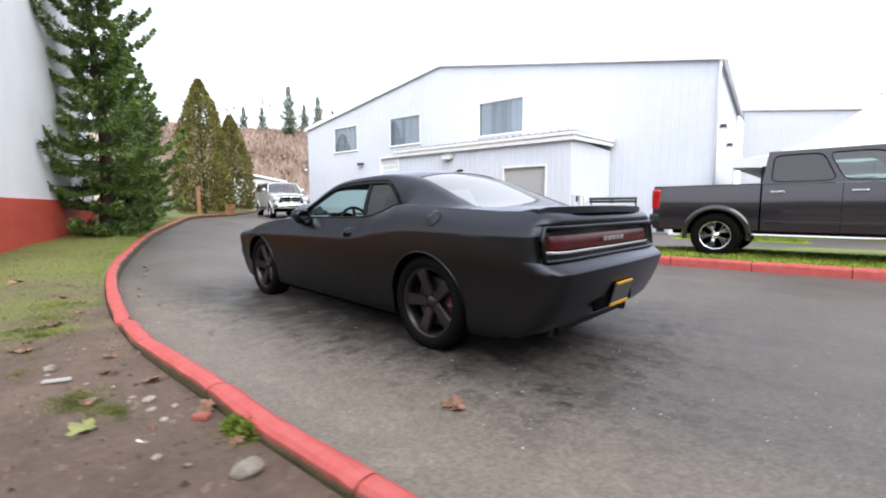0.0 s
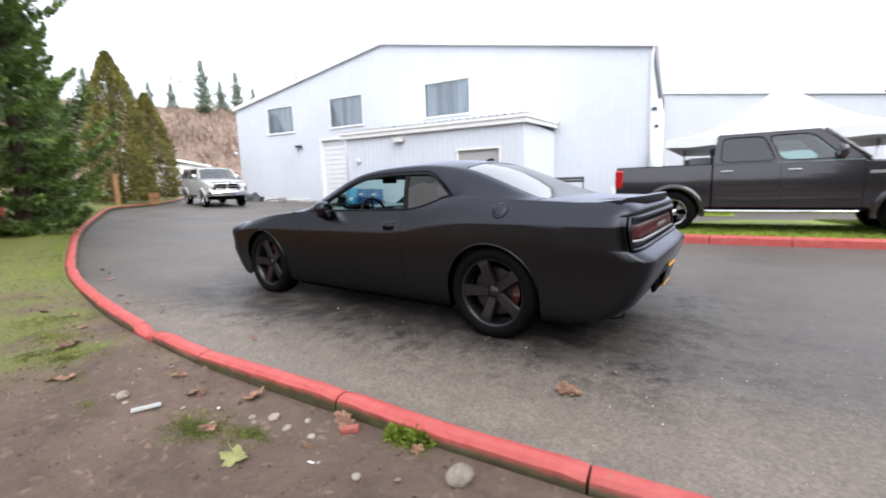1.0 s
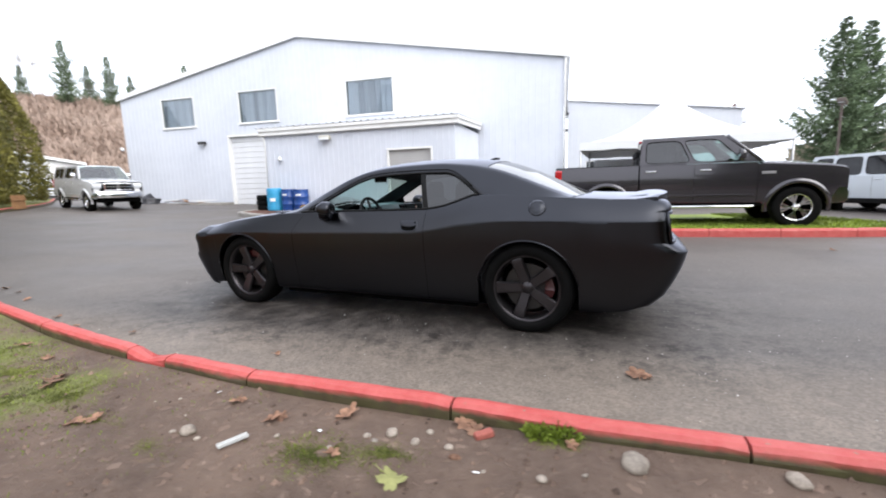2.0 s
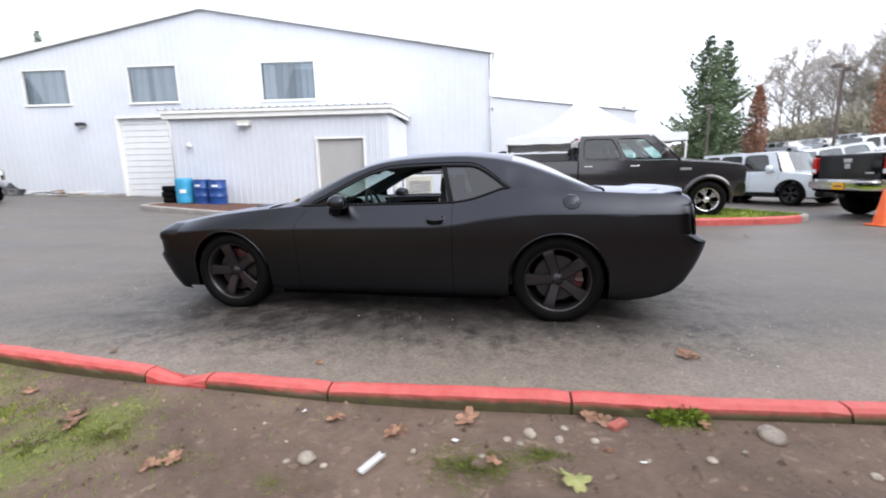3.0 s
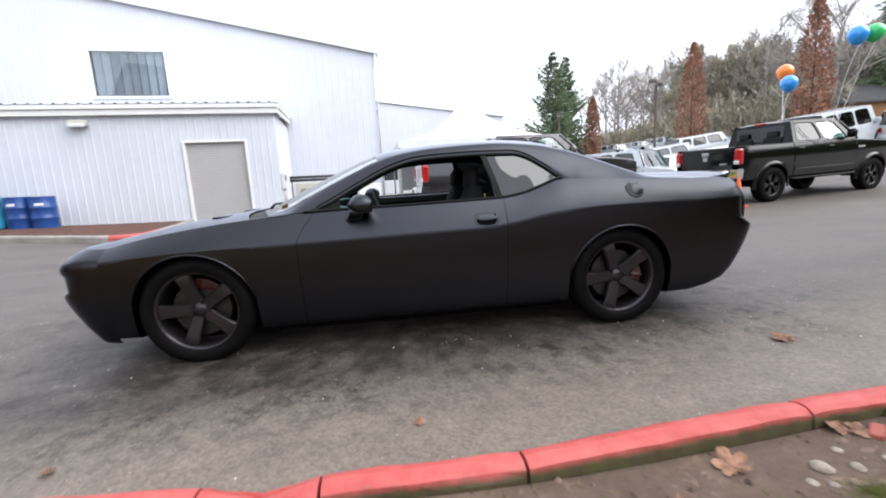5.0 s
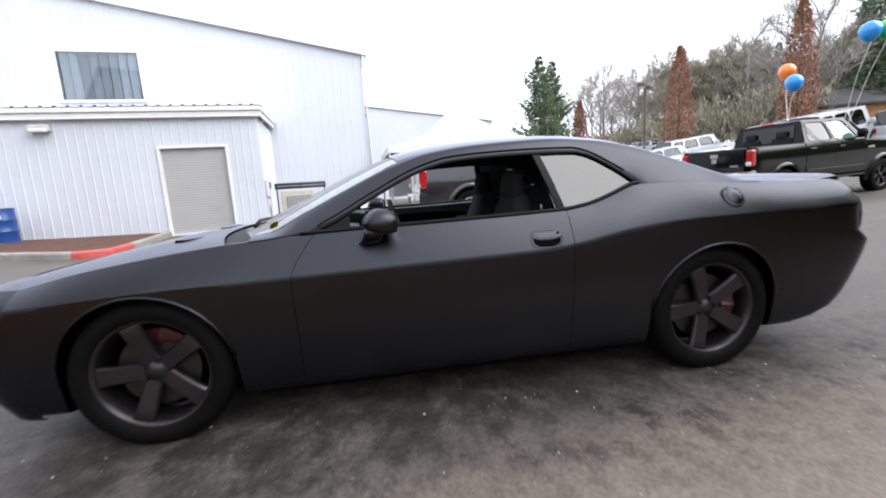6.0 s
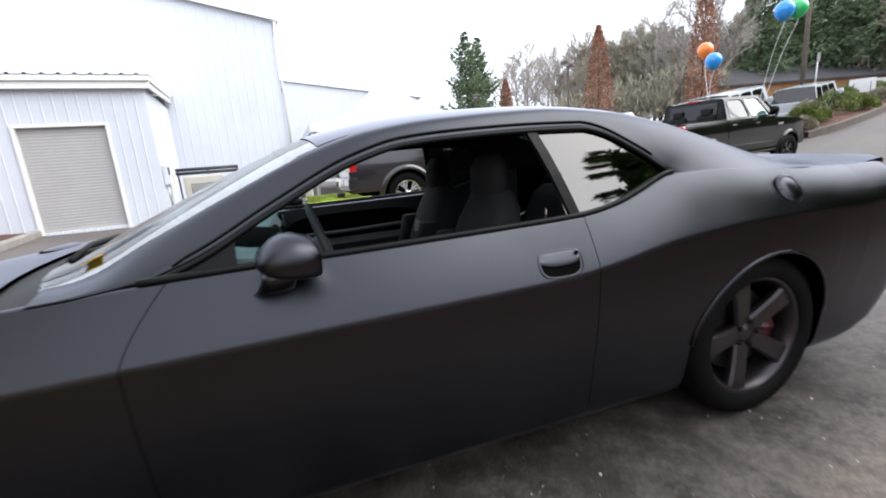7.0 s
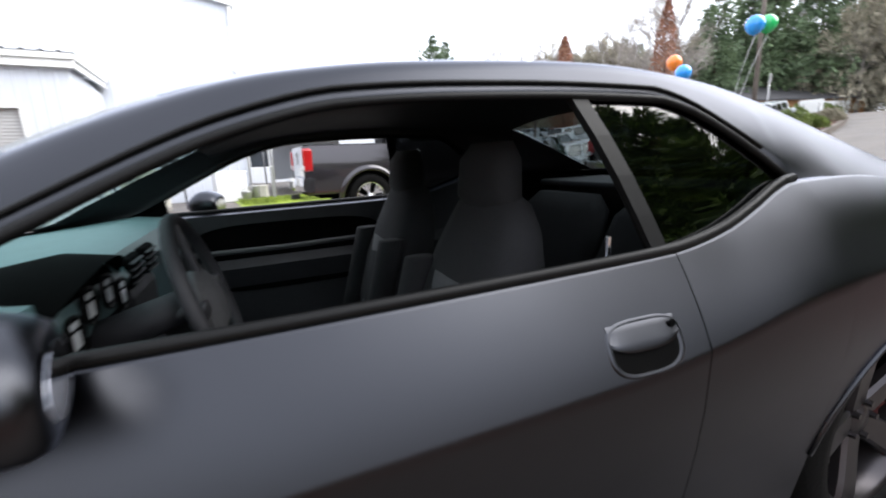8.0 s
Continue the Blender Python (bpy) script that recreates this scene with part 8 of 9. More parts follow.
# ---- grass ----
def grass_patch(name, pts, hmin, hmax, seed, label, width=0.006, material="grass"):
    rs = np.random.RandomState(seed)
    n = len(pts)
    pts = np.asarray(pts, float)
    h = rs.uniform(hmin, hmax, n)
    a = rs.uniform(0, 6.28, n)
    lean_ = rs.normal(0, 0.45, (n, 2)) * h[:, None]
    w = np.stack([np.cos(a), np.sin(a), np.zeros(n)], 1) * width
    v = np.empty((n, 4, 3))
    v[:, 0] = pts - w
    v[:, 1] = pts + w
    mid = pts + np.concatenate([lean_ * 0.35, (h * 0.6)[:, None]], 1)
    v[:, 2] = mid + w * 0.7
    v[:, 3] = pts + np.concatenate([lean_, h[:, None]], 1)
    ob = leaf_mesh(name, v.reshape(-1, 3), np.arange(n * 4).reshape(n, 4), M[material], None)
    tagged(ob, label=label, category="grass", kind="stuff")
    return ob


rs = np.random.RandomState(17)
pts = []
verge_ob = bpy.data.objects["verge"]
vco = np.empty(len(verge_ob.data.vertices) * 3)
verge_ob.data.vertices.foreach_get("co", vco)
vco = vco.reshape(-1, 14, 3)
while len(pts) < 62000:
    i, j = rs.randint(0, len(vco) - 1), rs.randint(1, 11)
    u, w = rs.uniform(0, 1), rs.uniform(0, 1)
    p = (vco[i, j] * (1 - u) + vco[i + 1, j] * u) * (1 - w) + (vco[i, j + 1] * (1 - u) + vco[i + 1, j + 1] * u) * w
    x, y = p[0], p[1]
    if x > 17 or x < -3.5:
        continue
    dens = 0.0
    field = noise.noise((x * 0.9, y * 0.9, 5)) * 0.5 + 0.5
    if x > 2.2:
        dens = min(1, (x - 2.2) / 2.2) * (0.35 + field) * 0.5
    elif field > 0.52:
        dens = 0.10 * min(1, max(0, (x + 0.4) / 1.2))
    for cx, cy, r, k in ((-0.62, 2.98, 0.20, 1.0), (-0.95, 3.0, 0.10, 0.5), (-1.60, 2.62, 0.11, 0.9), (1.0, 2.92, 0.33, 0.55), (1.5, 2.7, 0.3, 0.45), (0.75, 3.1, 0.3, 0.5), (2.1, 2.6, 0.5, 0.5), (0.45, 3.2, 0.25, 0.4)):
        dd = math.hypot(x - cx, y - cy) / r
        if dd < 1:
            dens = max(dens, k * (1 - dd * dd))
    if rs.uniform(0, 1) < dens:
        pts.append((x, y, p[2] - 0.004))
grass_patch("verge_grass", pts, 0.006, 0.022, 18, "short bright green grass and moss on the verge", 0.0022)

# the grass island across the driveway
iv = []
for p in (isl_line := resample(ISL, 0.25)):
    for k in range(8):
        q = k / 7
        x, y = p.x + (-4.4 - p.x) * q * 0.96, p.y + (-9.0 - p.y) * q * 0.98
        iv.append((x, y, ground_z(x, y) + 0.11 + 0.03 * min(1, q * 4) + 0.012 * noise.noise((x * 3, y * 3, 1))))
meshed("grass_island", iv, grid_faces(len(isl_line), 8), M["grass"], label="low green lawn inside the kerbed island", category="grass", kind="structure", smooth=True)
pts = []
while len(pts) < 26000:
    i = rs.randint(0, len(isl_line) - 1)
    q = rs.uniform(0.0, 0.6)
    p = isl_line[i] + (isl_line[i + 1] - isl_line[i]) * rs.uniform(0, 1)
    x, y = p.x + (-4.4 - p.x) * q, p.y + (-9.0 - p.y) * q
    pts.append((x, y, ground_z(x, y) + 0.12))
grass_patch("island_grass", pts, 0.03, 0.08, 19, "mown green grass on the island", 0.006)

# a strip of rough grass in front of the warehouse wall
gx_, gy_ = span(-4.4, -0.9, 10), span(-14.4, -12.2, 6)
gv = [(x + 0.1 * noise.noise((x, y, 4)), y + 0.12 * noise.noise((x * 2, y, 9)), ground_z(x, y) + (0.012 if i in (0, 10) or j in (0, 6) else 0.045)) for i, x in enumerate(gx_) for j, y in enumerate(gy_)]
meshed("grass_strip", gv, grid_faces(11, 7), M["grass"], label="rough strip of grass before the warehouse", category="grass", kind="structure", smooth=True)
grass_patch("strip_grass", [(x, y, ground_z(x, y) + 0.035) for x, y in zip(rs.uniform(-4.3, -1.0, 6000), rs.uniform(-14.3, -12.3, 6000))], 0.04, 0.11, 29, "rough grass before the warehouse", 0.008)

# conifers behind the camera, past the end of the showroom; the windows mirror them
for k, (x, y, q) in enumerate(((-7.3, 7.3, 1.3), (-8.8, 6.1, 1.5), (-8.9, 8.9, 1.5), (-11.8, 4.9, 1.2), (-11.5, 9.0, 1.4), (-16.0, 8.6, 1.3), (-19.5, 6.0, 1.2))):
    copy_thing(bpy.data.objects["spruce.001"], pose(x, y, ground_z(x, y), 0, 0, 70 * k) @ Matrix.Diagonal((q * 1.6, q * 1.6, q * 1.05, 1)))


# ---- fixtures round the buildings ----
def drum(m, material, label, h=0.9, r=0.295, plastic=False):
    d = empty("barrel", m, label=label, category="barrel", group="barrels by the annex")
    if plastic:
        prof = [(r * 0.86, 0), (r * 0.97, 0.03), (r, 0.1), (r, h * 0.3), (r * 0.985, h * 0.33), (r, h * 0.36), (r, h * 0.64), (r * 0.985, h * 0.67), (r, h * 0.70), (r, h - 0.08), (r * 0.95, h - 0.02), (r * 0.85, h), (r * 0.83, h - 0.02), (0.02, h - 0.02)]
    else:
        prof = [(r * 0.97, 0), (r + 0.006, 0.004), (r + 0.006, 0.02), (r, 0.025)]
        for z in (0.33, 0.66):
            prof += [(r, h * z - 0.03), (r + 0.014, h * z - 0.008), (r + 0.014, h * z + 0.008), (r, h * z + 0.03)]
        prof += [(r, h - 0.025), (r + 0.006, h - 0.02), (r + 0.006, h), (r - 0.01, h), (r - 0.012, h - 0.015), (0.02, h - 0.015)]
    v, f = lathe(prof, 32)
    sharp(meshed("body", v, f, material, d, smooth=True), 40)
    v, f = lathe([(0.035, 0), (0.035, 0.02), (0.02, 0.022)], 14)
    meshed("bung", v, f, M["white_trim"] if plastic else M["metal_dark"], d, m=pose(0.17, 0.05, h - 0.018))
    v = []
    for k in range(7):
        a = math.pi / 2 + (-0.35 + 0.7 * k / 6)
        for z in ((0.42, 0.56) if plastic else (0.72, 0.80)):
            v.append(((r + 0.003) * math.cos(a), (r + 0.003) * math.sin(a), h * z))
    meshed("label_sheet", v, grid_faces(7, 2), M["white_trim"], d, "white paper label")
    return d


def bed_z(x, y):
    return ground_z(x, y) + 0.13


drum(pose(9.78, -10.70, bed_z(9.8, -10.7), 0, 0, 20), M["barrel_light"], "light blue plastic barrel with a white label", 0.92, 0.30, True)
drum(pose(9.12, -10.75, bed_z(9.1, -10.7), 0, 0, -5), M["barrel_blue"], "dark blue steel drum with white lettering bars", 0.88)
drum(pose(8.52, -10.68, bed_z(8.5, -10.7), 0, 0, 12), M["barrel_blue"], "dark blue steel drum with white lettering bars", 0.88)
tb = empty("stacked_tyres", pose(10.42, -10.9, bed_z(10.4, -10.9)), label="stack of three worn black tyres on mulch", category="tyres")
for k in range(3):
    v, f = lathe([(0.19, 0.02), (0.28, 0.0), (0.31, 0.05), (0.31, 0.16), (0.28, 0.21), (0.19, 0.19), (0.17, 0.10)], 28)
    meshed("tyre", v, f[:-2], M["tyre"], tb, smooth=True, m=pose(0.03 * math.sin(k * 2), 0.02 * k, 0.21 * k))

BED = [(10.62, -11.25), (10.62, -9.75), (10.1, -9.25), (8.3, -8.45), (6.6, -7.75), (5.7, -7.35), (5.15, -7.45), (4.95, -8.0), (5.0, -11.25)]
bl = resample(BED, 0.12)
v = [(p.x, p.y, ground_z(p.x, p.y) + 0.12) for p in bl]
v2 = []
for x, y, z in v:
    for q in (0, 0.35, 0.7, 1.0):
        yy = y + (-11.26 - y) * q
        v2.append((x, yy, ground_z(x, yy) + 0.125 + 0.02 * math.sin(q * math.pi) + 0.008 * noise.noise((x * 6, yy * 6, 0))))
meshed("mulch_bed", v2, grid_faces(len(v), 4), M["mulch"], label="red-brown bark mulch bed along the annex", category="ground", kind="structure", smooth=True)
bk_ = empty("bed_kerb", label="pale concrete kerb of the mulch bed, red at one end", category="kerb", kind="structure")
rb = random.Random(8)
for i0 in range(0, len(bl) - 1, 12):
    i1 = min(i0 + 12, len(bl) - 1)
    if i1 - i0 < 2:
        continue
    v, f = kerb_piece(bl, i0, i1, rb, bk_, None, h=0.16, w=0.15)
    o = v[len(v) // 2].copy()
    o.z = ground_z(o.x, o.y)
    meshed("kerb_stone", [q - o for q in v], [q[::-1] for q in f], M["kerb_red_all"] if bl[i0].x < 6.7 and bl[i0].y > -8.2 else M["concrete"], bk_, m=Matrix.Translation(o))

# heat pump beside the annex
ac = empty("heat_pump", pose(1.38, -13.05, ground_z(1.4, -13)), label="cream heat pump unit with a ribbed grille", category="appliance")
part("casing", box_bm((1.08, 0.40, 1.06), (0, 0, 0.63), 0.03), M["cream"], ac)
part("plinth", box_bm((1.1, 0.5, 0.1), (0, 0, 0.05), 0.01), M["concrete"], ac)
gv = None
for k in range(16):
    if gv is None:
        gv = ob = part("fin", box_bm((0.018, 0.03, 0.72), (0, 0, 0), 0.004, 1), M["white_trim"], ac)
    else:
        ob = new("fin", gv.data)
        ob.parent = ac
    ob.matrix_basis = pose(-0.42 + k * 0.05, 0.212, 0.58)
# dark sheet on the casing for the shade between the fins
part("fan_shade", box_bm((0.82, 0.01, 0.74), (-0.04, 0.200, 0.58)), M["metal_dark"], ac)
rk = empty("pipe_rack", pose(1.25, -13.0, ground_z(1.2, -13)), label="dark steel rack with pipes above the heat pump", category="rack")
for dz in (0.0, 0.11):
    strip_tube("rail", [(-0.85, 0.05, 1.26 + dz), (0.85, 0.05, 1.26 + dz)], 0.048, rk, M["metal_dark"])
for x in (-0.8, 0.0, 0.8):
    part("bracket", box_bm((0.05, 0.06, 0.2), (x, 0.02, 1.29), 0.008), M["metal_dark"], rk)
for x in (-0.8, 0.8):
    part("leg", box_bm((0.045, 0.045, 1.25), (x, -0.03, 0.62), 0.006), M["metal_dark"], rk)
for k, (y, z) in enumerate(((-12.2, 1.5), (-12.55, 1.45))):
    pc = empty("pipe_cover", pose(2.2, y, ground_z(2, -12)), label="white pipe cover on the annex wall", category="pipe", group="pipe covers on the annex")
    part("channel", box_bm((0.08, 0.10, z), (-0.045, 0, z / 2), 0.015), M["white_trim"], pc)
    part("end_cap", box_bm((0.10, 0.13, 0.10), (-0.05, 0, z), 0.02), M["white_trim"], pc)

# odds and ends on the grass beyond the heat pump
def storage_box(x, y, w, d, h, turn, material, label):
    o = empty("storage_box", pose(x, y, ground_z(x, y), 0, 0, turn), label=label, category="box", group="boxes by the wall")
    part("body", box_bm((w, d, h), (0, 0, h / 2), 0.03), M[material], o)
    part("lid", box_bm((w + 0.04, d + 0.04, 0.06), (0, 0, h + 0.02), 0.02), M[material], o)
    part("handle", box_bm((0.14, 0.03, 0.03), (0, d / 2 + 0.01, h * 0.7), 0.008), M["silver_plastic"], o)


storage_box(-0.85, -14.7, 0.95, 0.7, 0.95, 8, "white_trim", "white plastic storage box standing by the wall")
storage_box(-1.75, -14.9, 0.6, 0.5, 0.42, -15, "cream", "low pale storage box among odds and ends")
sk = empty("stake_post", pose(-2.12, -14.0, ground_z(-2.1, -14)), label="pale square timber stake", category="post")
part("post", box_bm((0.09, 0.09, 1.1), (0, 0, 0.55), 0.01), M["silver_plastic"], sk)
part("cap", box_bm((0.11, 0.11, 0.03), (0, 0, 1.11), 0.008), M["white_trim"], sk)
for k, (x, y, h) in enumerate(((-1.25, -13.9, 0.35), (-1.55, -14.2, 0.5))):
    bk_ = empty("bucket", pose(x, y, ground_z(x, y)), label="grey steel bucket with a wire handle", category="bucket", group="buckets by the wall")
    v, f = lathe([(0.10, 0.0), (0.13, 0.01), (0.165, h - 0.02), (0.172, h), (0.155, h), (0.12, 0.03), (0.01, 0.03)], 24)
    meshed("body", v, f, M["silver_plastic"], bk_, smooth=True)
    strip_tube("handle", [(0.165 * math.cos(t), 0.02, h - 0.02 + 0.10 * math.sin(t)) for t in [math.pi * q / 10 for q in range(11)]], 0.005, bk_, M["metal_dark"])

# scrap and a covered heap by the workshop door
sc = empty("scrap_pile", pose(18.9, -15.2, ground_z(18.9, -15.2)), label="low pile of boards and pale scrap", category="rubbish")
for k in range(11):
    part("board", box_bm((rb.uniform(0.6, 1.6), rb.uniform(0.08, 0.2), rb.uniform(0.02, 0.05)), (0, 0, 0), 0.005, 1), M["wood"] if k % 3 == 0 else M["white_trim"] if k % 3 == 1 else M["metal_dark"], sc, m=pose(rb.uniform(-1.4, 1.4), rb.uniform(-0.3, 0.3), 0.05 + 0.02 * k, rb.uniform(-5, 5), rb.uniform(-6, 6), rb.uniform(-40, 40)))
hp = empty("covered_heap", pose(21.6, -14.9, ground_z(21.6, -14.9)), label="heap under a dark crumpled sheet", category="rubbish")
bm = bmesh.new()
bmesh.ops.create_icosphere(bm, subdivisions=3, radius=1)
for q in bm.verts:
    n_ = noise.noise(q.co * 2.3) * 0.35 + noise.noise(q.co * 6) * 0.12
    q.co = Vector((q.co.x * (0.8 + n_), q.co.y * (0.5 + n_), max(-0.05, q.co.z * (0.5 + n_ * 0.8))))
part("sheet", bm, M["metal_dark"], hp, smooth=True)
part("slab", box_bm((5.2, 0.9, 0.14), (0, 0, 0), 0.02), M["concrete"], None, m=pose(18.9, -15.3, ground_z(18.9, -15.3) - 0.02), label="low concrete slab along the workshop wall", category="slab", kind="structure")

# event tent
tn = empty("event_tent", pose(-6.35, -18.2, ground_z(-6, -18), 0, 0, -6), label="white peaked canvas event tent", category="tent")
S, ez, pz = 3.7, 2.75, 4.95
tv = []
N = 12
for ring in range(N + 1):
    q = ring / N
    for k in range(48):
        a = 2 * math.pi * k / 48
        c, s_ = math.cos(a), math.sin(a)
        sq = 1 / max(abs(c), abs(s_))
        rr = (1 - q) * S
        z = ez + (pz - ez) * (q**1.9) - 0.10 * math.sin(math.pi * min(1, (1 - abs(sq - 1.414) / 0.414))) * (1 - q) * q
        tv.append((rr * c * sq, rr * s_ * sq, z))
tf = [(i * 48 + k, i * 48 + (k + 1) % 48, (i + 1) * 48 + (k + 1) % 48, (i + 1) * 48 + k) for i in range(N) for k in range(48)]
meshed("canopy", tv, tf, M["tent"], tn, smooth=True)
vv = []
for k in range(48):
    a = 2 * math.pi * k / 48
    c, s_ = math.cos(a), math.sin(a)
    sq = 1 / max(abs(c), abs(s_))
    vv += [(S * c * sq, S * s_ * sq, ez), (S * 1.004 * c * sq, S * 1.004 * s_ * sq, ez - 0.32 - (0.04 if k % 2 else 0))]
meshed("valance", vv, [(2 * k, 2 * k + 1, (2 * k + 3) % 96, (2 * k + 2) % 96) for k in range(48)], M["tent"], tn)
for x in (-S, S):
    for y in (-S, S):
        strip_tube("tent_pole", [(x * 0.99, y * 0.99, 0), (x * 0.99, y * 0.99, ez)], 0.04, tn, M["silver_plastic"])
strip_tube("mast", [(0, 0, ez - 0.5), (0, 0, pz + 0.1)], 0.04, tn, M["silver_plastic"])
part("side_sheet", box_bm((3.6, 0.03, 1.9), (1.6, -S + 0.1, 1.35)), M["siding_grey"], tn)

cn = empty("canopy_roof", pose(-13.4, -37, ground_z(-13, -37), 0, 0, 8), label="flat pale canopy roof on posts", category="canopy")
part("roof", box_bm((4.2, 3.0, 0.5), (0, 0, 5.45), 0.05), M["siding_grey"], cn)
for x in (-1.7, 1.7):
    for y in (-1.1, 1.1):
        part("post", box_bm((0.2, 0.2, 5.2), (x, y, 2.6), 0.02), M["white_trim"], cn)

# traffic cone
cx, cy = -8.93, -4.60
co = empty("traffic_cone", pose(cx, cy, ground_z(cx, cy), 0, 0, 12), label="orange plastic traffic cone on asphalt", category="cone")
v, f = lathe([(0.135, 0.03), (0.125, 0.05), (0.03, 0.70), (0.022, 0.715), (0.012, 0.71)], 28)
sharp(meshed("cone_body", v, f, M["orange"], co, smooth=True), 50)
part("base", box_bm((0.36, 0.36, 0.035), (0, 0, 0.0175), 0.012), M["orange"], co)


# meter boxes and conduits on the annex's end wall
for yy, zt, nm in ((-11.62, 1.54, "grey"), (-12.5, 1.52, "cream")):
    mb = empty("meter_box", pose(2.21, yy, 0), label=f"{nm} electric meter box with conduits on white siding", category="meter", group="meter boxes on the annex")
    part("casing", box_bm((0.12, 0.26, 0.52), (-0.03, 0, zt - 0.26), 0.02), M["siding_grey"] if nm == "grey" else M["cream"], mb)
    part("cover", box_bm((0.03, 0.20, 0.2), (-0.10, 0, zt - 0.16), 0.01), M["metal_dark"] if nm == "grey" else M["white_trim"], mb)
    for dy in (-0.06, 0.05):
        strip_tube("conduit", [(-0.02, dy, zt - 0.5), (-0.02, dy + 0.01, 0.6), (-0.02, dy, 0.2)], 0.016, mb, M["silver_plastic"], seg=6)

# balloons on ribbons
def balloon(x, y, z, r, colour, label, foot):
    b = empty("balloon", pose(x, y, z), label=label, category="balloon", group="balloons tied to the black pickup")
    prof = []
    for k in range(19):
        a = -math.pi / 2 + math.pi * k / 18
        q = math.sin(a)
        prof.append((r * math.cos(a) * (1.0 if q > 0 else 1 - 0.12 * q * q) + 0.004, r * (q if q > 0 else q * 1.18)))
    v, f = lathe(prof, 28)
    meshed("skin", v, f, M[colour], b, smooth=True)
    v, f = lathe([(0.03, -r * 1.26), (0.012, -r * 1.20), (0.02, -r * 1.16)], 10)
    meshed("knot", v, f, M[colour], b)
    d = Vector(foot) - Vector((x, y, z))
    pts = [Vector((0, 0, -r * 1.2)) + (d + Vector((0, 0, r * 1.2))) * q + Vector((0.03 * math.sin(q * 9), 0.03 * math.cos(q * 7), 0)) for q in np.linspace(0, 1, 12)]
    strip_tube("ribbon", pts, 0.008, b, M["ribbon"], seg=5)
    return b


balloon(-12.64, -6.41, 3.33, 0.22, "balloon_blue", "glossy blue balloon on a white ribbon", (-12.3, -6.3, 2.05))
balloon(-13.80, -7.44, 3.89, 0.232, "balloon_orange", "glossy orange balloon on a white ribbon", (-12.4, -6.35, 2.05))
balloon(-11.79, -4.23, 3.97, 0.205, "balloon_blue", "glossy blue balloon beside a green one", (-11.9, -4.80, 1.5))
balloon(-12.15, -4.12, 4.0, 0.195, "balloon_green", "glossy green balloon behind a blue one", (-12.0, -4.80, 1.5))


# street furniture of the lot
def lot_light(x, y, top, heading, label):
    p = empty("lot_light", pose(x, y, ground_z(x, y), 0, 0, heading), label=label, category="street lamp", group="lamp posts of the lot")
    h = top - ground_z(x, y)
    part("post", box_bm((0.16, 0.16, h), (0, 0, h / 2), 0.02), M["pole"], p)
    part("footing", cyl_bm(0.3, 0.6, (0, 0, 0.3), bevel=0.03), M["concrete"], p)
    for s in (1, -1):
        hd = part("lamp_head", box_bm((0.85, 0.5, 0.28), (s * 0.85, 0, h + 0.02), 0.05), M["pole"], p)
        part("lens", box_bm((0.6, 0.36, 0.05), (s * 0.88, 0, h - 0.14), 0.01), M["lamp_lens"], hd)
        part("arm", box_bm((0.5, 0.08, 0.10), (s * 0.25, 0, h + 0.02), 0.01), M["pole"], p)
    return p


lot_light(-24.4, -25.5, 7.35, 35, "brown twin-head parking lot lamp post")
lot_light(-21.2, -34.6, 6.3, 60, "brown twin-head parking lot lamp post")
lot_light(-8.0, -42.0, 6.8, 10, "brown twin-head parking lot lamp post")
cb = empty("street_lamp", pose(-30.0, -44.6, ground_z(-30, -44)), label="pale curved-arm street lamp", category="street lamp")
strip_tube("mast", [(0, 0, 0), (0, 0, 5.2), (0.3, 0.1, 6.1), (1.2, 0.2, 6.35), (1.9, 0.2, 6.2)], 0.07, cb, M["silver_plastic"])
part("lamp_head", box_bm((0.6, 0.25, 0.14), (2.1, 0.2, 6.15), 0.04), M["silver_plastic"], cb)
up = empty("utility_pole", pose(-37.2, -15.6, ground_z(-37, -15)), label="weathered wooden utility pole", category="pole")
v, f = tube([(0, 0, -0.3), (0.05, 0, 6), (0.25, 0.1, 13)], 0.17, 12, taper=0.12)
meshed("post", v, f, M["pole_wood"], up, smooth=True)
part("crossarm", box_bm((2.4, 0.12, 0.12), (0.25, 0.1, 12.3), 0.01), M["pole_wood"], up)
sg = empty("sign_post", pose(-31.8, -12.4, ground_z(-31.8, -12.4)), label="grey steel sign post", category="sign")
strip_tube("post", [(0, 0, 0), (0, 0, 3.1)], 0.04, sg, M["silver_plastic"])
part("sign_panel", box_bm((0.28, 0.02, 0.5), (0, 0.05, 2.9), 0.004), M["silver_plastic"], sg)
ys_ = empty("yard_sign", pose(-27.6, -8.6, ground_z(-27.6, -8.6) + 0.3, 0, 0, -70), label="small white yard sign among shrubs", category="sign")
part("sign_panel", box_bm((0.95, 0.02, 0.65), (0, 0, 0.75), 0.006), M["white_trim"], ys_)
for x in (-0.3, 0.3):
    strip_tube("stake", [(x, 0.02, -0.2), (x, 0.02, 0.9)], 0.012, ys_, M["metal_dark"])


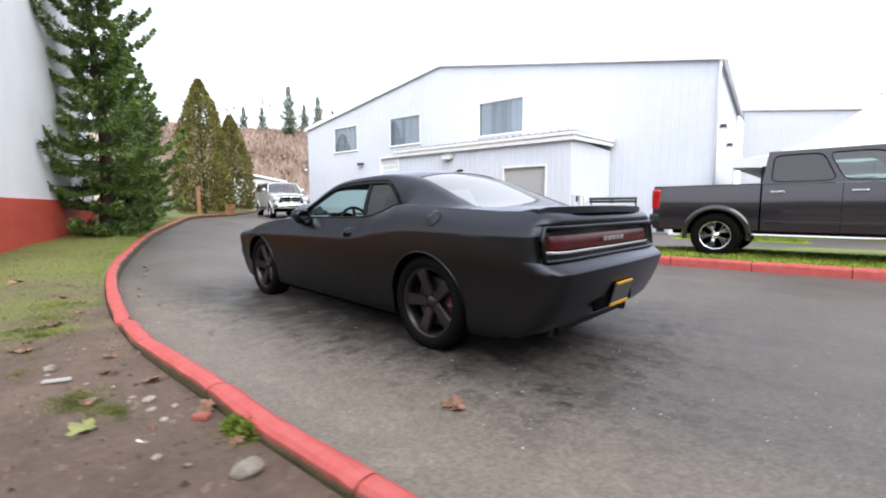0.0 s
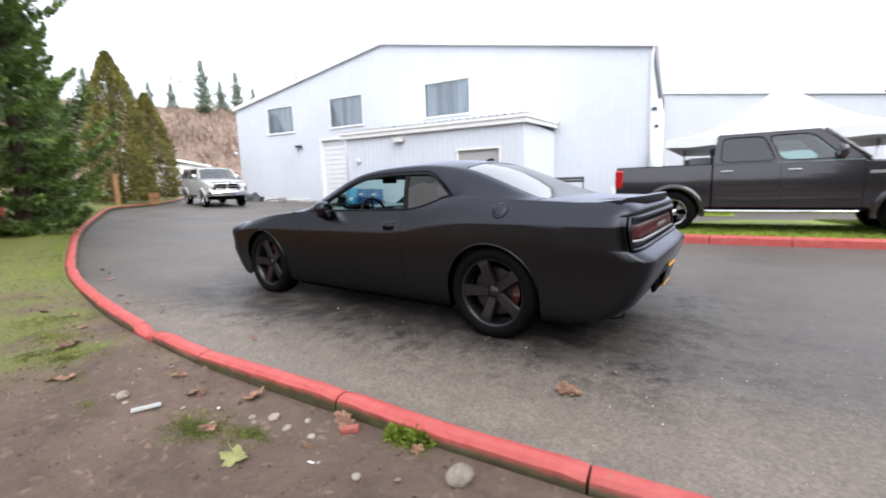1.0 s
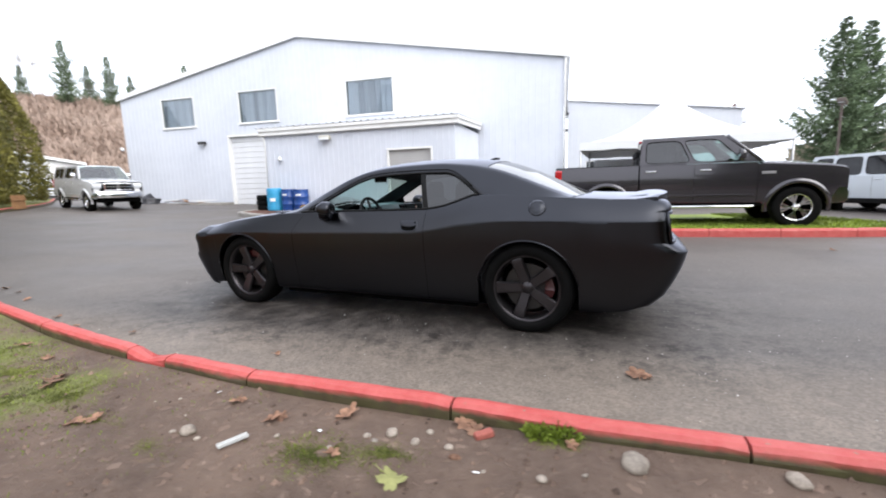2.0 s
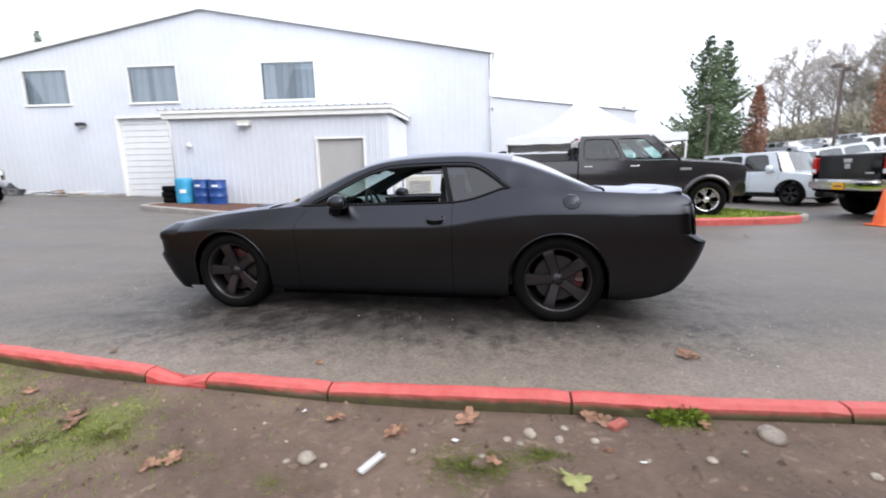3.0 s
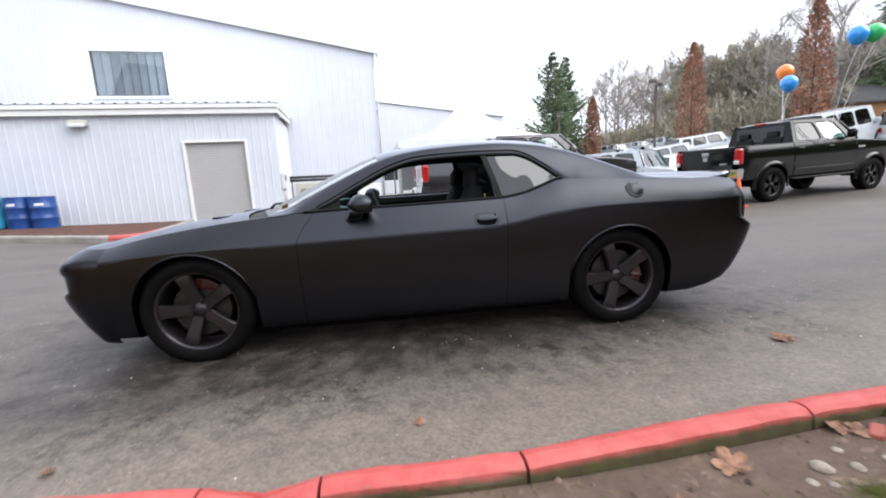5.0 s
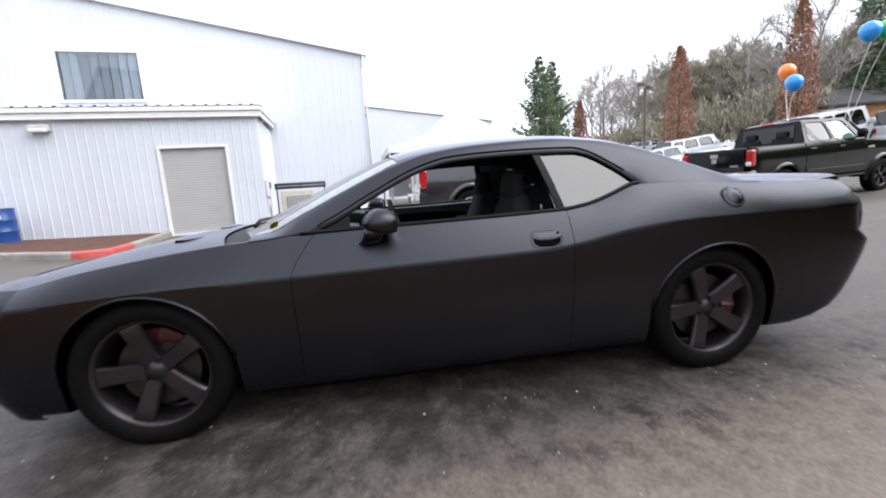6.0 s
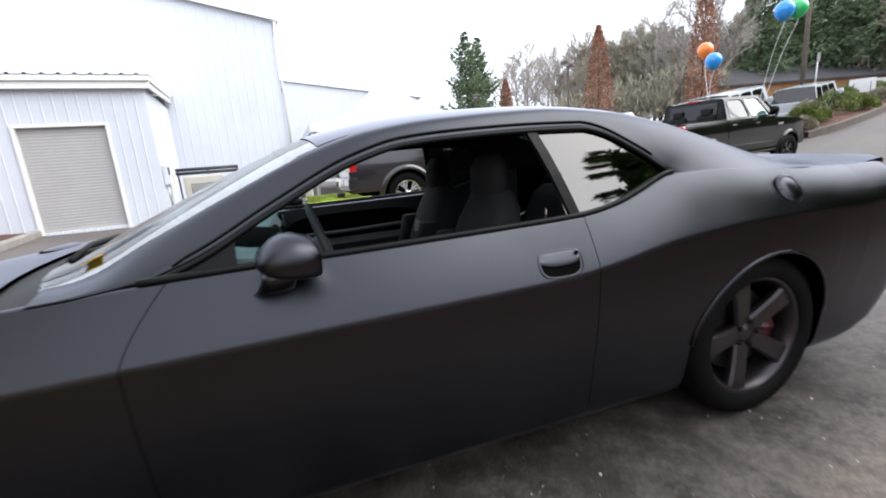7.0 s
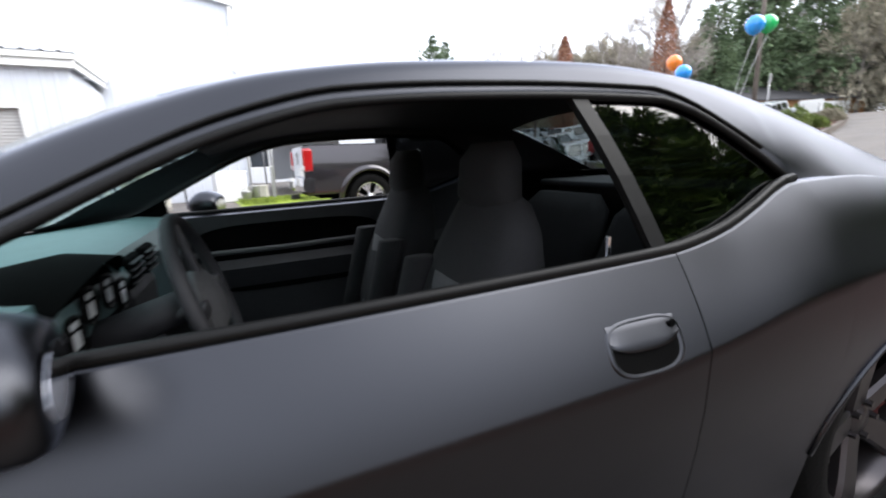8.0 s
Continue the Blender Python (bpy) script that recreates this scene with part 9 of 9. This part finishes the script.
def house():
    """The long low house with a dark roof at the top of the drive."""
    a, b = Vector((-52.0, -31.5, 0)), Vector((-76.0, -20.5, 0))
    d = b - a
    L = d.length
    base = ground_z(-62, -26) - 0.4
    h = empty("house", pose(a.x, a.y, base, 0, 0, math.degrees(math.atan2(d.y, d.x))), label="long low house with a dark shingle roof", category="house")
    D = 9.0
    part("wall", box_bm((L, 0.25, 3.0), (L / 2, -0.12, 1.5)), M["wood"], h, "timber clad front wall")
    part("wall", box_bm((0.25, D, 3.0), (0.12, D / 2, 1.5)), M["wood"], h)
    part("wall", box_bm((0.25, D, 3.0), (L - 0.12, D / 2, 1.5)), M["wood"], h)
    part("wall", box_bm((L, 0.25, 3.0), (L / 2, D, 1.5)), M["wood"], h)
    for s, y0 in ((1, -0.8), (-1, D + 0.8)):
        v = [(-0.6, y0, 2.8), (L + 0.6, y0, 2.8), (L + 0.6, D / 2, 5.0), (-0.6, D / 2, 5.0)]
        v += [(x, y, z + 0.18) for x, y, z in v]
        meshed("roof", v, [(0, 1, 2, 3), (7, 6, 5, 4), (0, 4, 5, 1), (1, 5, 6, 2), (3, 2, 6, 7), (0, 3, 7, 4)], M["shingle"], h, "dark grey shingle roof")
    # garage door with a row of small panes, and a white awning panel
    g = part("garage_door", box_bm((4.6, 0.1, 2.1), (11.5, -0.31, 1.15), 0.02), M["siding_grey"], h, "pale garage door with small panes")
    for k in range(5):
        part("pane", box_bm((0.6, 0.02, 0.3), (9.7 + k * 0.9, -0.37, 1.85), 0.01), M["room"], g)
    part("white_panel", box_bm((7.0, 0.2, 2.0), (20.0, -0.8, 1.5), 0.03), M["white_trim"], h, "white awning panel")
    return h


house()

# low white outbuilding and cars past the warehouse
ob_ = empty("outbuilding", pose(40.5, -20.0, ground_z(40, -20), 0, 0, -25), label="low white outbuilding with a sloping roof", category="building")
part("wall", box_bm((9, 0.3, 2.6), (0, 3, 1.3), 0.01), M["white_trim"], ob_)
part("wall", box_bm((0.3, 6, 2.6), (4.4, 0, 1.3), 0.01), M["white_trim"], ob_)
part("wall", box_bm((0.3, 6, 2.6), (-4.4, 0, 1.3), 0.01), M["white_trim"], ob_)
# dark sheet across the open front, painted for the shade inside
part("opening", box_bm((8.6, 0.1, 1.9), (0, -2.2, 0.95)), M["room"], ob_)
v = [(-4.9, -3.4, 2.3), (4.9, -3.4, 2.3), (4.9, 3.4, 3.6), (-4.9, 3.4, 3.6)]
v += [(x, y, z + 0.2) for x, y, z in v]
meshed("roof", v, [(3, 2, 1, 0), (4, 5, 6, 7), (0, 1, 5, 4), (1, 2, 6, 5), (2, 3, 7, 6), (3, 0, 4, 7)], M["white_trim"], ob_, "white sheet roof")
suv("parked_car", tilted(33.0, -17.0, 150, 2.6), "paint_white", "white car parked by the outbuilding", L=4.3, H=1.5, cladding=False)
suv("parked_car", tilted(31.0, -21.5, 150, 2.6), "paint_dark", "dark car parked behind the white pickup", L=4.4, H=1.5, cladding=False)
far = suv("parked_car", tilted(-24.6, -9.4, 190, 2.6), "paint_pale", "pale grey off-roader parked on the upper lot", L=4.5, H=1.6, cladding=False)
wht = suv("parked_car", tilted(-15.2, -11.8, 175, 2.6), "paint_pale", "pale blue-white car parked beyond the black pickup", L=4.6, H=1.45, cladding=False, glass="rear_glass")
for k, (x, y, q, src) in enumerate(((-33.5, -43, 100, wht), (-36.5, -42.5, 102, wht), (-39.8, -42, 98, far), (-43, -41.5, 100, wht), (-46.3, -41, 100, wht), (-28.5, -45.5, 95, far), (-18.5, -17.5, 170, wht), (-22.5, -19, 172, far))):
    copy_thing(src, tilted(x, y, q, 2.6))

# posts and a low fence by the cypresses
for k, (x, y, h, w) in enumerate(((21.6, -7.1, 1.55, 0.17),)):
    p = empty("bollard", pose(x, y, ground_z(x, y) + 0.05), label="orange-brown square timber bollard", category="bollard")
    part("post", box_bm((w, w, h), (0, 0, h / 2), 0.02), M["wood"], p)
    part("cap", box_bm((w + 0.03, w + 0.03, 0.05), (0, 0, h), 0.01), M["wood"], p)
fe = empty("picket_fence", pose(21.9, -9.2, ground_z(22, -9) + 0.05, 0, 0, 120), label="short pale timber picket fence", category="fence")
for k in range(7):
    part("slat", box_bm((0.09, 0.03, 0.62), (k * 0.13, 0, 0.31), 0.008, 1), M["wood"], fe)
part("rail", box_bm((0.9, 0.04, 0.07), (0.39, 0.03, 0.42), 0.006, 1), M["wood"], fe)


# ---- small things on the verge and the asphalt ----
def soil_z(x, y):
    best = min(range(0, len(KERB_LINE), 1), key=lambda i: (KERB_LINE[i].x - x)**2 + (KERB_LINE[i].y - y)**2)
    o = (Vector((x, y, 0)) - KERB_LINE[best]).dot(side_of(KERB_LINE, best))
    bumps = 0.022 * noise.noise((x * 2.1, y * 2.1, 0)) + 0.010 * noise.noise((x * 7, y * 7, 3))
    return ground_z(x, y) + 0.088 + 0.015 * min(1, o / 0.5) + 0.012 * math.sin(x * 2.3) + bumps * min(1, o * 3) + 0.035 * max(0, min(1, (x - 2) / 3))


gp = []
rs = np.random.RandomState(23)
for cx, cy, rx, ry, k in ((-0.66, 2.97, 0.24, 0.13, 2600), (-0.92, 2.90, 0.16, 0.10, 1300), (0.97, 2.83, 0.22, 0.20, 2400), (1.2, 3.0, 0.25, 0.2, 1800), (0.6, 3.02, 0.3, 0.12, 1100), (1.65, 2.68, 0.35, 0.2, 2200), (-1.6, 2.66, 0.12, 0.08, 800), (2.3, 2.55, 0.4, 0.25, 3000), (0.1, 3.1, 0.2, 0.1, 500)):
    for _ in range(int(k * 2.2)):
        a, q = rs.uniform(0, 6.283), abs(rs.normal(0, 0.5))
        x, y = cx + rx * q * math.cos(a), cy + ry * q * math.sin(a)
        if noise.noise((x * 14, y * 14, 4)) > -0.22:
            gp.append((x, y, soil_z(x, y) - 0.002))
grass_patch("moss_patch", gp, 0.004, 0.013, 24, "thin patches of fresh green grass in trodden soil", 0.0016, "moss")


def dead_leaf(x, y, size, seed, material="dead_leaf", label="curled brown maple leaf", ground=None):
    """A lobed, curled leaf with a stalk."""
    r = random.Random(seed)
    z = (soil_z(x, y) if ground is None else ground) + 0.012
    lf_ = empty("fallen_leaf", pose(x, y, z, r.uniform(-18, 18), r.uniform(-18, 18), r.uniform(0, 360)), label=label, category="leaf", group="fallen leaves")
    pts, n = [], 30
    for k in range(n):
        a = 2 * math.pi * k / n
        lobe = 0.62 + 0.38 * abs(math.cos(2.5 * a)) ** 0.7 + r.uniform(-0.06, 0.06)
        rad = size * lobe * (0.75 if abs(a - math.pi) < 0.5 else 1.0)
        pts.append((rad * math.cos(a), rad * math.sin(a)))
    curl = r.uniform(3, 7)
    verts = [(0, 0, 0)]
    for f_ in (0.5, 1.0):
        for a, b in pts:
            verts.append((a * f_, b * f_, curl * (a * f_)**2 - 0.6 * curl * (b * f_)**2 * (1 if seed % 2 else -1) + r.uniform(-0.004, 0.004)))
    faces = [(0, 1 + k, 1 + (k + 1) % n) for k in range(n)] + [(1 + k, 1 + n + k, 1 + n + (k + 1) % n, 1 + (k + 1) % n) for k in range(n)]
    meshed("blade", verts, faces, M[material], lf_, smooth=True)
    strip_tube("stalk", [(-size * 0.2, 0, 0.002), (-size * 0.8, 0.01, 0.006), (-size * 1.35, 0.02, 0.012)], 0.0018, lf_, M[material], seg=5)
    return lf_


for k, (x, y, s) in enumerate(((-0.62, 2.655, 0.062), (-1.19, 2.61, 0.05), (-1.24, 2.65, 0.045), (1.20, 2.76, 0.055), (1.16, 2.82, 0.04), (1.74, 2.46, 0.04), (-0.29, 2.785, 0.04), (0.62, 3.04, 0.05), (0.55, 3.0, 0.04), (-0.03, 2.68, 0.025),
                               (2.17, 2.34, 0.045), (1.23, 2.72, 0.04), (4.05, 2.54, 0.07), (3.95, 2.62, 0.06), (0.0, 2.70, 0.03), (-0.32, 2.76, 0.035), (-0.72, 2.97, 0.03), (2.6, 2.4, 0.04), (-1.66, 2.70, 0.03), (3.3, 2.2, 0.04))):
    dead_leaf(x, y, s, 200 + k)
dead_leaf(-1.01, 3.05, 0.062, 301, "yellow_leaf", "large pale yellow-green fallen leaf")
for k, (x, y, s) in enumerate(((-2.05, 1.735, 0.06), (-2.10, 1.75, 0.045), (0.35, 1.9, 0.025), (3.1, 1.55, 0.035), (4.2, 1.15, 0.04), (5.1, 0.85, 0.04), (1.9, 1.75, 0.03), (-5.6, -3.4, 0.05), (2.6, 1.72, 0.03), (4.7, 0.95, 0.03))):
    dead_leaf(x, y, s, 400 + k, ground=ground_z(x, y) + 0.004)


def pebble(x, y, r, seed, material="stone", label="rounded grey-brown river stone", name="stone"):
    bm = bmesh.new()
    bmesh.ops.create_icosphere(bm, subdivisions=2 if r < 0.03 else 3, radius=1)
    rr = random.Random(seed)
    off = Vector((seed * 1.7, seed * 0.3, 0))
    sx, sy, sz = rr.uniform(0.9, 1.35), rr.uniform(0.75, 1.0), rr.uniform(0.5, 0.7)
    for q in bm.verts:
        k = 1 + 0.16 * noise.noise(q.co * 1.3 + off)
        q.co = Vector((q.co.x * sx * k, q.co.y * sy * k, q.co.z * sz * k)) * r
    return part(name, bm, M[material], None, label, smooth=True, m=pose(x, y, soil_z(x, y) + r * 0.28, 0, 0, rr.uniform(0, 360)), category="stone", group="stones on the verge")


for k, (x, y, r) in enumerate(((-1.885, 2.775, 0.05), (-2.42, 2.74, 0.038), (-0.89, 2.76, 0.032), (-0.79, 2.80, 0.022), (-1.01, 2.79, 0.022), (-1.16, 2.79, 0.020), (-0.84, 2.83, 0.016), (0.02, 2.97, 0.034), (0.10, 2.98, 0.014), (-0.06, 3.0, 0.013),
                               (-1.05, 2.70, 0.017), (-1.33, 2.92, 0.013), (-0.68, 2.93, 0.014), (0.41, 2.80, 0.008), (-1.55, 2.95, 0.02), (-2.1, 3.0, 0.02), (0.3, 2.75, 0.009), (0.7, 2.6, 0.008), (-0.4, 2.9, 0.012), (-1.7, 2.9, 0.012), (0.15, 2.86, 0.008), (-2.7, 2.85, 0.03))):
    pebble(x, y, r, 500 + k)
pebble(-1.20, 2.85, 0.022, 560, "dead_leaf", "small orange-brown rounded stone")
bm = box_bm((0.085, 0.045, 0.03), (0, 0, 0), 0.008)
part("brick_fragment", bm, M["brick_red"], None, "broken piece of pink-red brick on the soil", m=pose(-1.29, 2.68, soil_z(-1.29, 2.68) + 0.01, 5, 8, 30), category="brick")
bm = merged(box_bm((0.125, 0.024, 0.004), (0, 0, 0)), box_bm((0.125, 0.004, 0.012), (0, 0.012, 0.005)), box_bm((0.125, 0.004, 0.012), (0, -0.012, 0.005)))
part("plastic_strip", bm, M["white_stick"], None, "short white plastic channel strip lying on soil", m=pose(-0.25, 2.995, soil_z(-0.25, 2.995) + 0.008, 3, 0, 60), category="litter")
for k, (x, y) in enumerate(((-1.32, 2.925), (0.16, 2.62), (-0.55, 2.82))):
    v, f = [(0, 0, 0), (0.03, 0.004, 0.003), (0.026, 0.018, 0.006), (0.004, 0.014, 0.002)], [(0, 1, 2, 3)]
    meshed("paper_scrap", v, f, M["white_trim"], None, "tiny white scrap of paper on soil", m=pose(x, y, soil_z(x, y) + 0.006, 0, 0, 70 * k), category="litter", group="paper scraps")

# loose grit and clods over the soil, and bits on the asphalt
rs = np.random.RandomState(33)
gp = []
while len(gp) < 6800:
    i = rs.randint(60, 175)
    o = rs.uniform(0.07, 1.9) ** 1.0
    p = KERB_LINE[i] + side_of(KERB_LINE, i) * o
    gp.append((p.x, p.y))
gv, gi = [], []
for x, y in gp:
    r = 0.0022 + 0.013 * rs.uniform(0, 1) ** 4
    z = soil_z(x, y) + r * 0.3
    a = rs.uniform(0, 6.28)
    b0 = len(gv)
    for k in range(4):
        gv.append((x + r * 1.3 * math.cos(a + k * 1.57) * rs.uniform(0.7, 1.2), y + r * 1.3 * math.sin(a + k * 1.57) * rs.uniform(0.7, 1.2), z - r * 0.5))
    gv.append((x, y, z + r * 0.8))
    gi += [(b0, b0 + 1, b0 + 4), (b0 + 1, b0 + 2, b0 + 4), (b0 + 2, b0 + 3, b0 + 4), (b0 + 3, b0, b0 + 4)]
meshed("soil_grit", gv, gi, mat("soil_clods", (0.075, 0.046, 0.033), 0.9, vary=0.3, second=(0.17, 0.115, 0.085), island=0.4), None, "loose clods and grit on the soil", category="grit", kind="stuff")
gv, gi = [], []
for k in range(2600):
    x, y = rs.uniform(-4, 6), rs.uniform(-4.5, 2.4)
    r = 0.002 + 0.005 * rs.uniform(0, 1) ** 4
    z = ground_z(x, y)
    a = rs.uniform(0, 6.28)
    b0 = len(gv)
    for q in range(4):
        gv.append((x + r * math.cos(a + q * 1.57), y + r * math.sin(a + q * 1.57), z))
    gv.append((x, y, z + r * 0.7))
    gi += [(b0, b0 + 1, b0 + 4), (b0 + 1, b0 + 2, b0 + 4), (b0 + 2, b0 + 3, b0 + 4), (b0 + 3, b0, b0 + 4)]
meshed("road_grit", gv, gi, mat("pale_grit", (0.22, 0.21, 0.20), 0.8, vary=0.3, second=(0.5, 0.48, 0.45), island=0.5), None, "pale loose grit scattered over the asphalt", category="grit", kind="stuff")
# weeds at the foot of the kerb
for k, (x, y, r) in enumerate(((-1.62, 2.61, 0.068), (-1.52, 2.63, 0.05))):
    shrub("weed", pose(x, y, soil_z(x, y)), r, r * 0.55, 700 + k, M["grass"], "small green weed tuft against the kerb", n=420, size=0.03, group="weeds along the kerb")

# ---- pieces of the kerbs ----
kerb = empty("kerb", label="red-painted concrete kerb, chipped and mossy", category="kerb", kind="structure")
rng = random.Random(5)


def nearest(line, x):
    return min(range(len(line)), key=lambda i: abs(line[i].x - x))


j0 = nearest(KERB_LINE, 0.075)
marks = [0] + list(range(j0 % 12 + (12 if j0 % 12 == 0 else 0), len(KERB_LINE) - 1, 12)) + [len(KERB_LINE) - 1]
bk = nearest(KERB_LINE, 1.02)
marks = sorted(set([m_ for m_ in marks if abs(m_ - bk) > 3] + [bk - 2, bk + 2]))
for i0, i1 in zip(marks, marks[1:]):
    if i1 - i0 < 2:
        continue
    v, f = kerb_piece(KERB_LINE, i0, i1, rng, kerb, M["kerb_red"], (bk - 1, bk + 1))
    o = v[len(v) // 2].copy()
    o.z = ground_z(o.x, o.y)
    meshed("kerb_stone", [q - o for q in v], [q[::-1] for q in f], M["kerb_red_all" if i0 == bk - 2 else "kerb_red"], kerb, m=Matrix.Translation(o))
isl = resample(ISL, 0.1)
kerb_b = empty("island_kerb", label="red-painted kerb round the grass island, bare at its tip", category="kerb", kind="structure")
for i0 in range(0, len(isl) - 1, 12):
    i1 = min(i0 + 12, len(isl) - 1)
    if i1 - i0 < 2:
        continue
    v, f = kerb_piece(isl, i0, i1, rng, kerb_b, None)
    o = v[len(v) // 2].copy()
    o.z = ground_z(o.x, o.y)
    meshed("kerb_stone", [q - o for q in v], [q[::-1] for q in f], M["concrete"] if isl[i0].x < -7.1 else M["kerb_red_all"], kerb_b, m=Matrix.Translation(o))
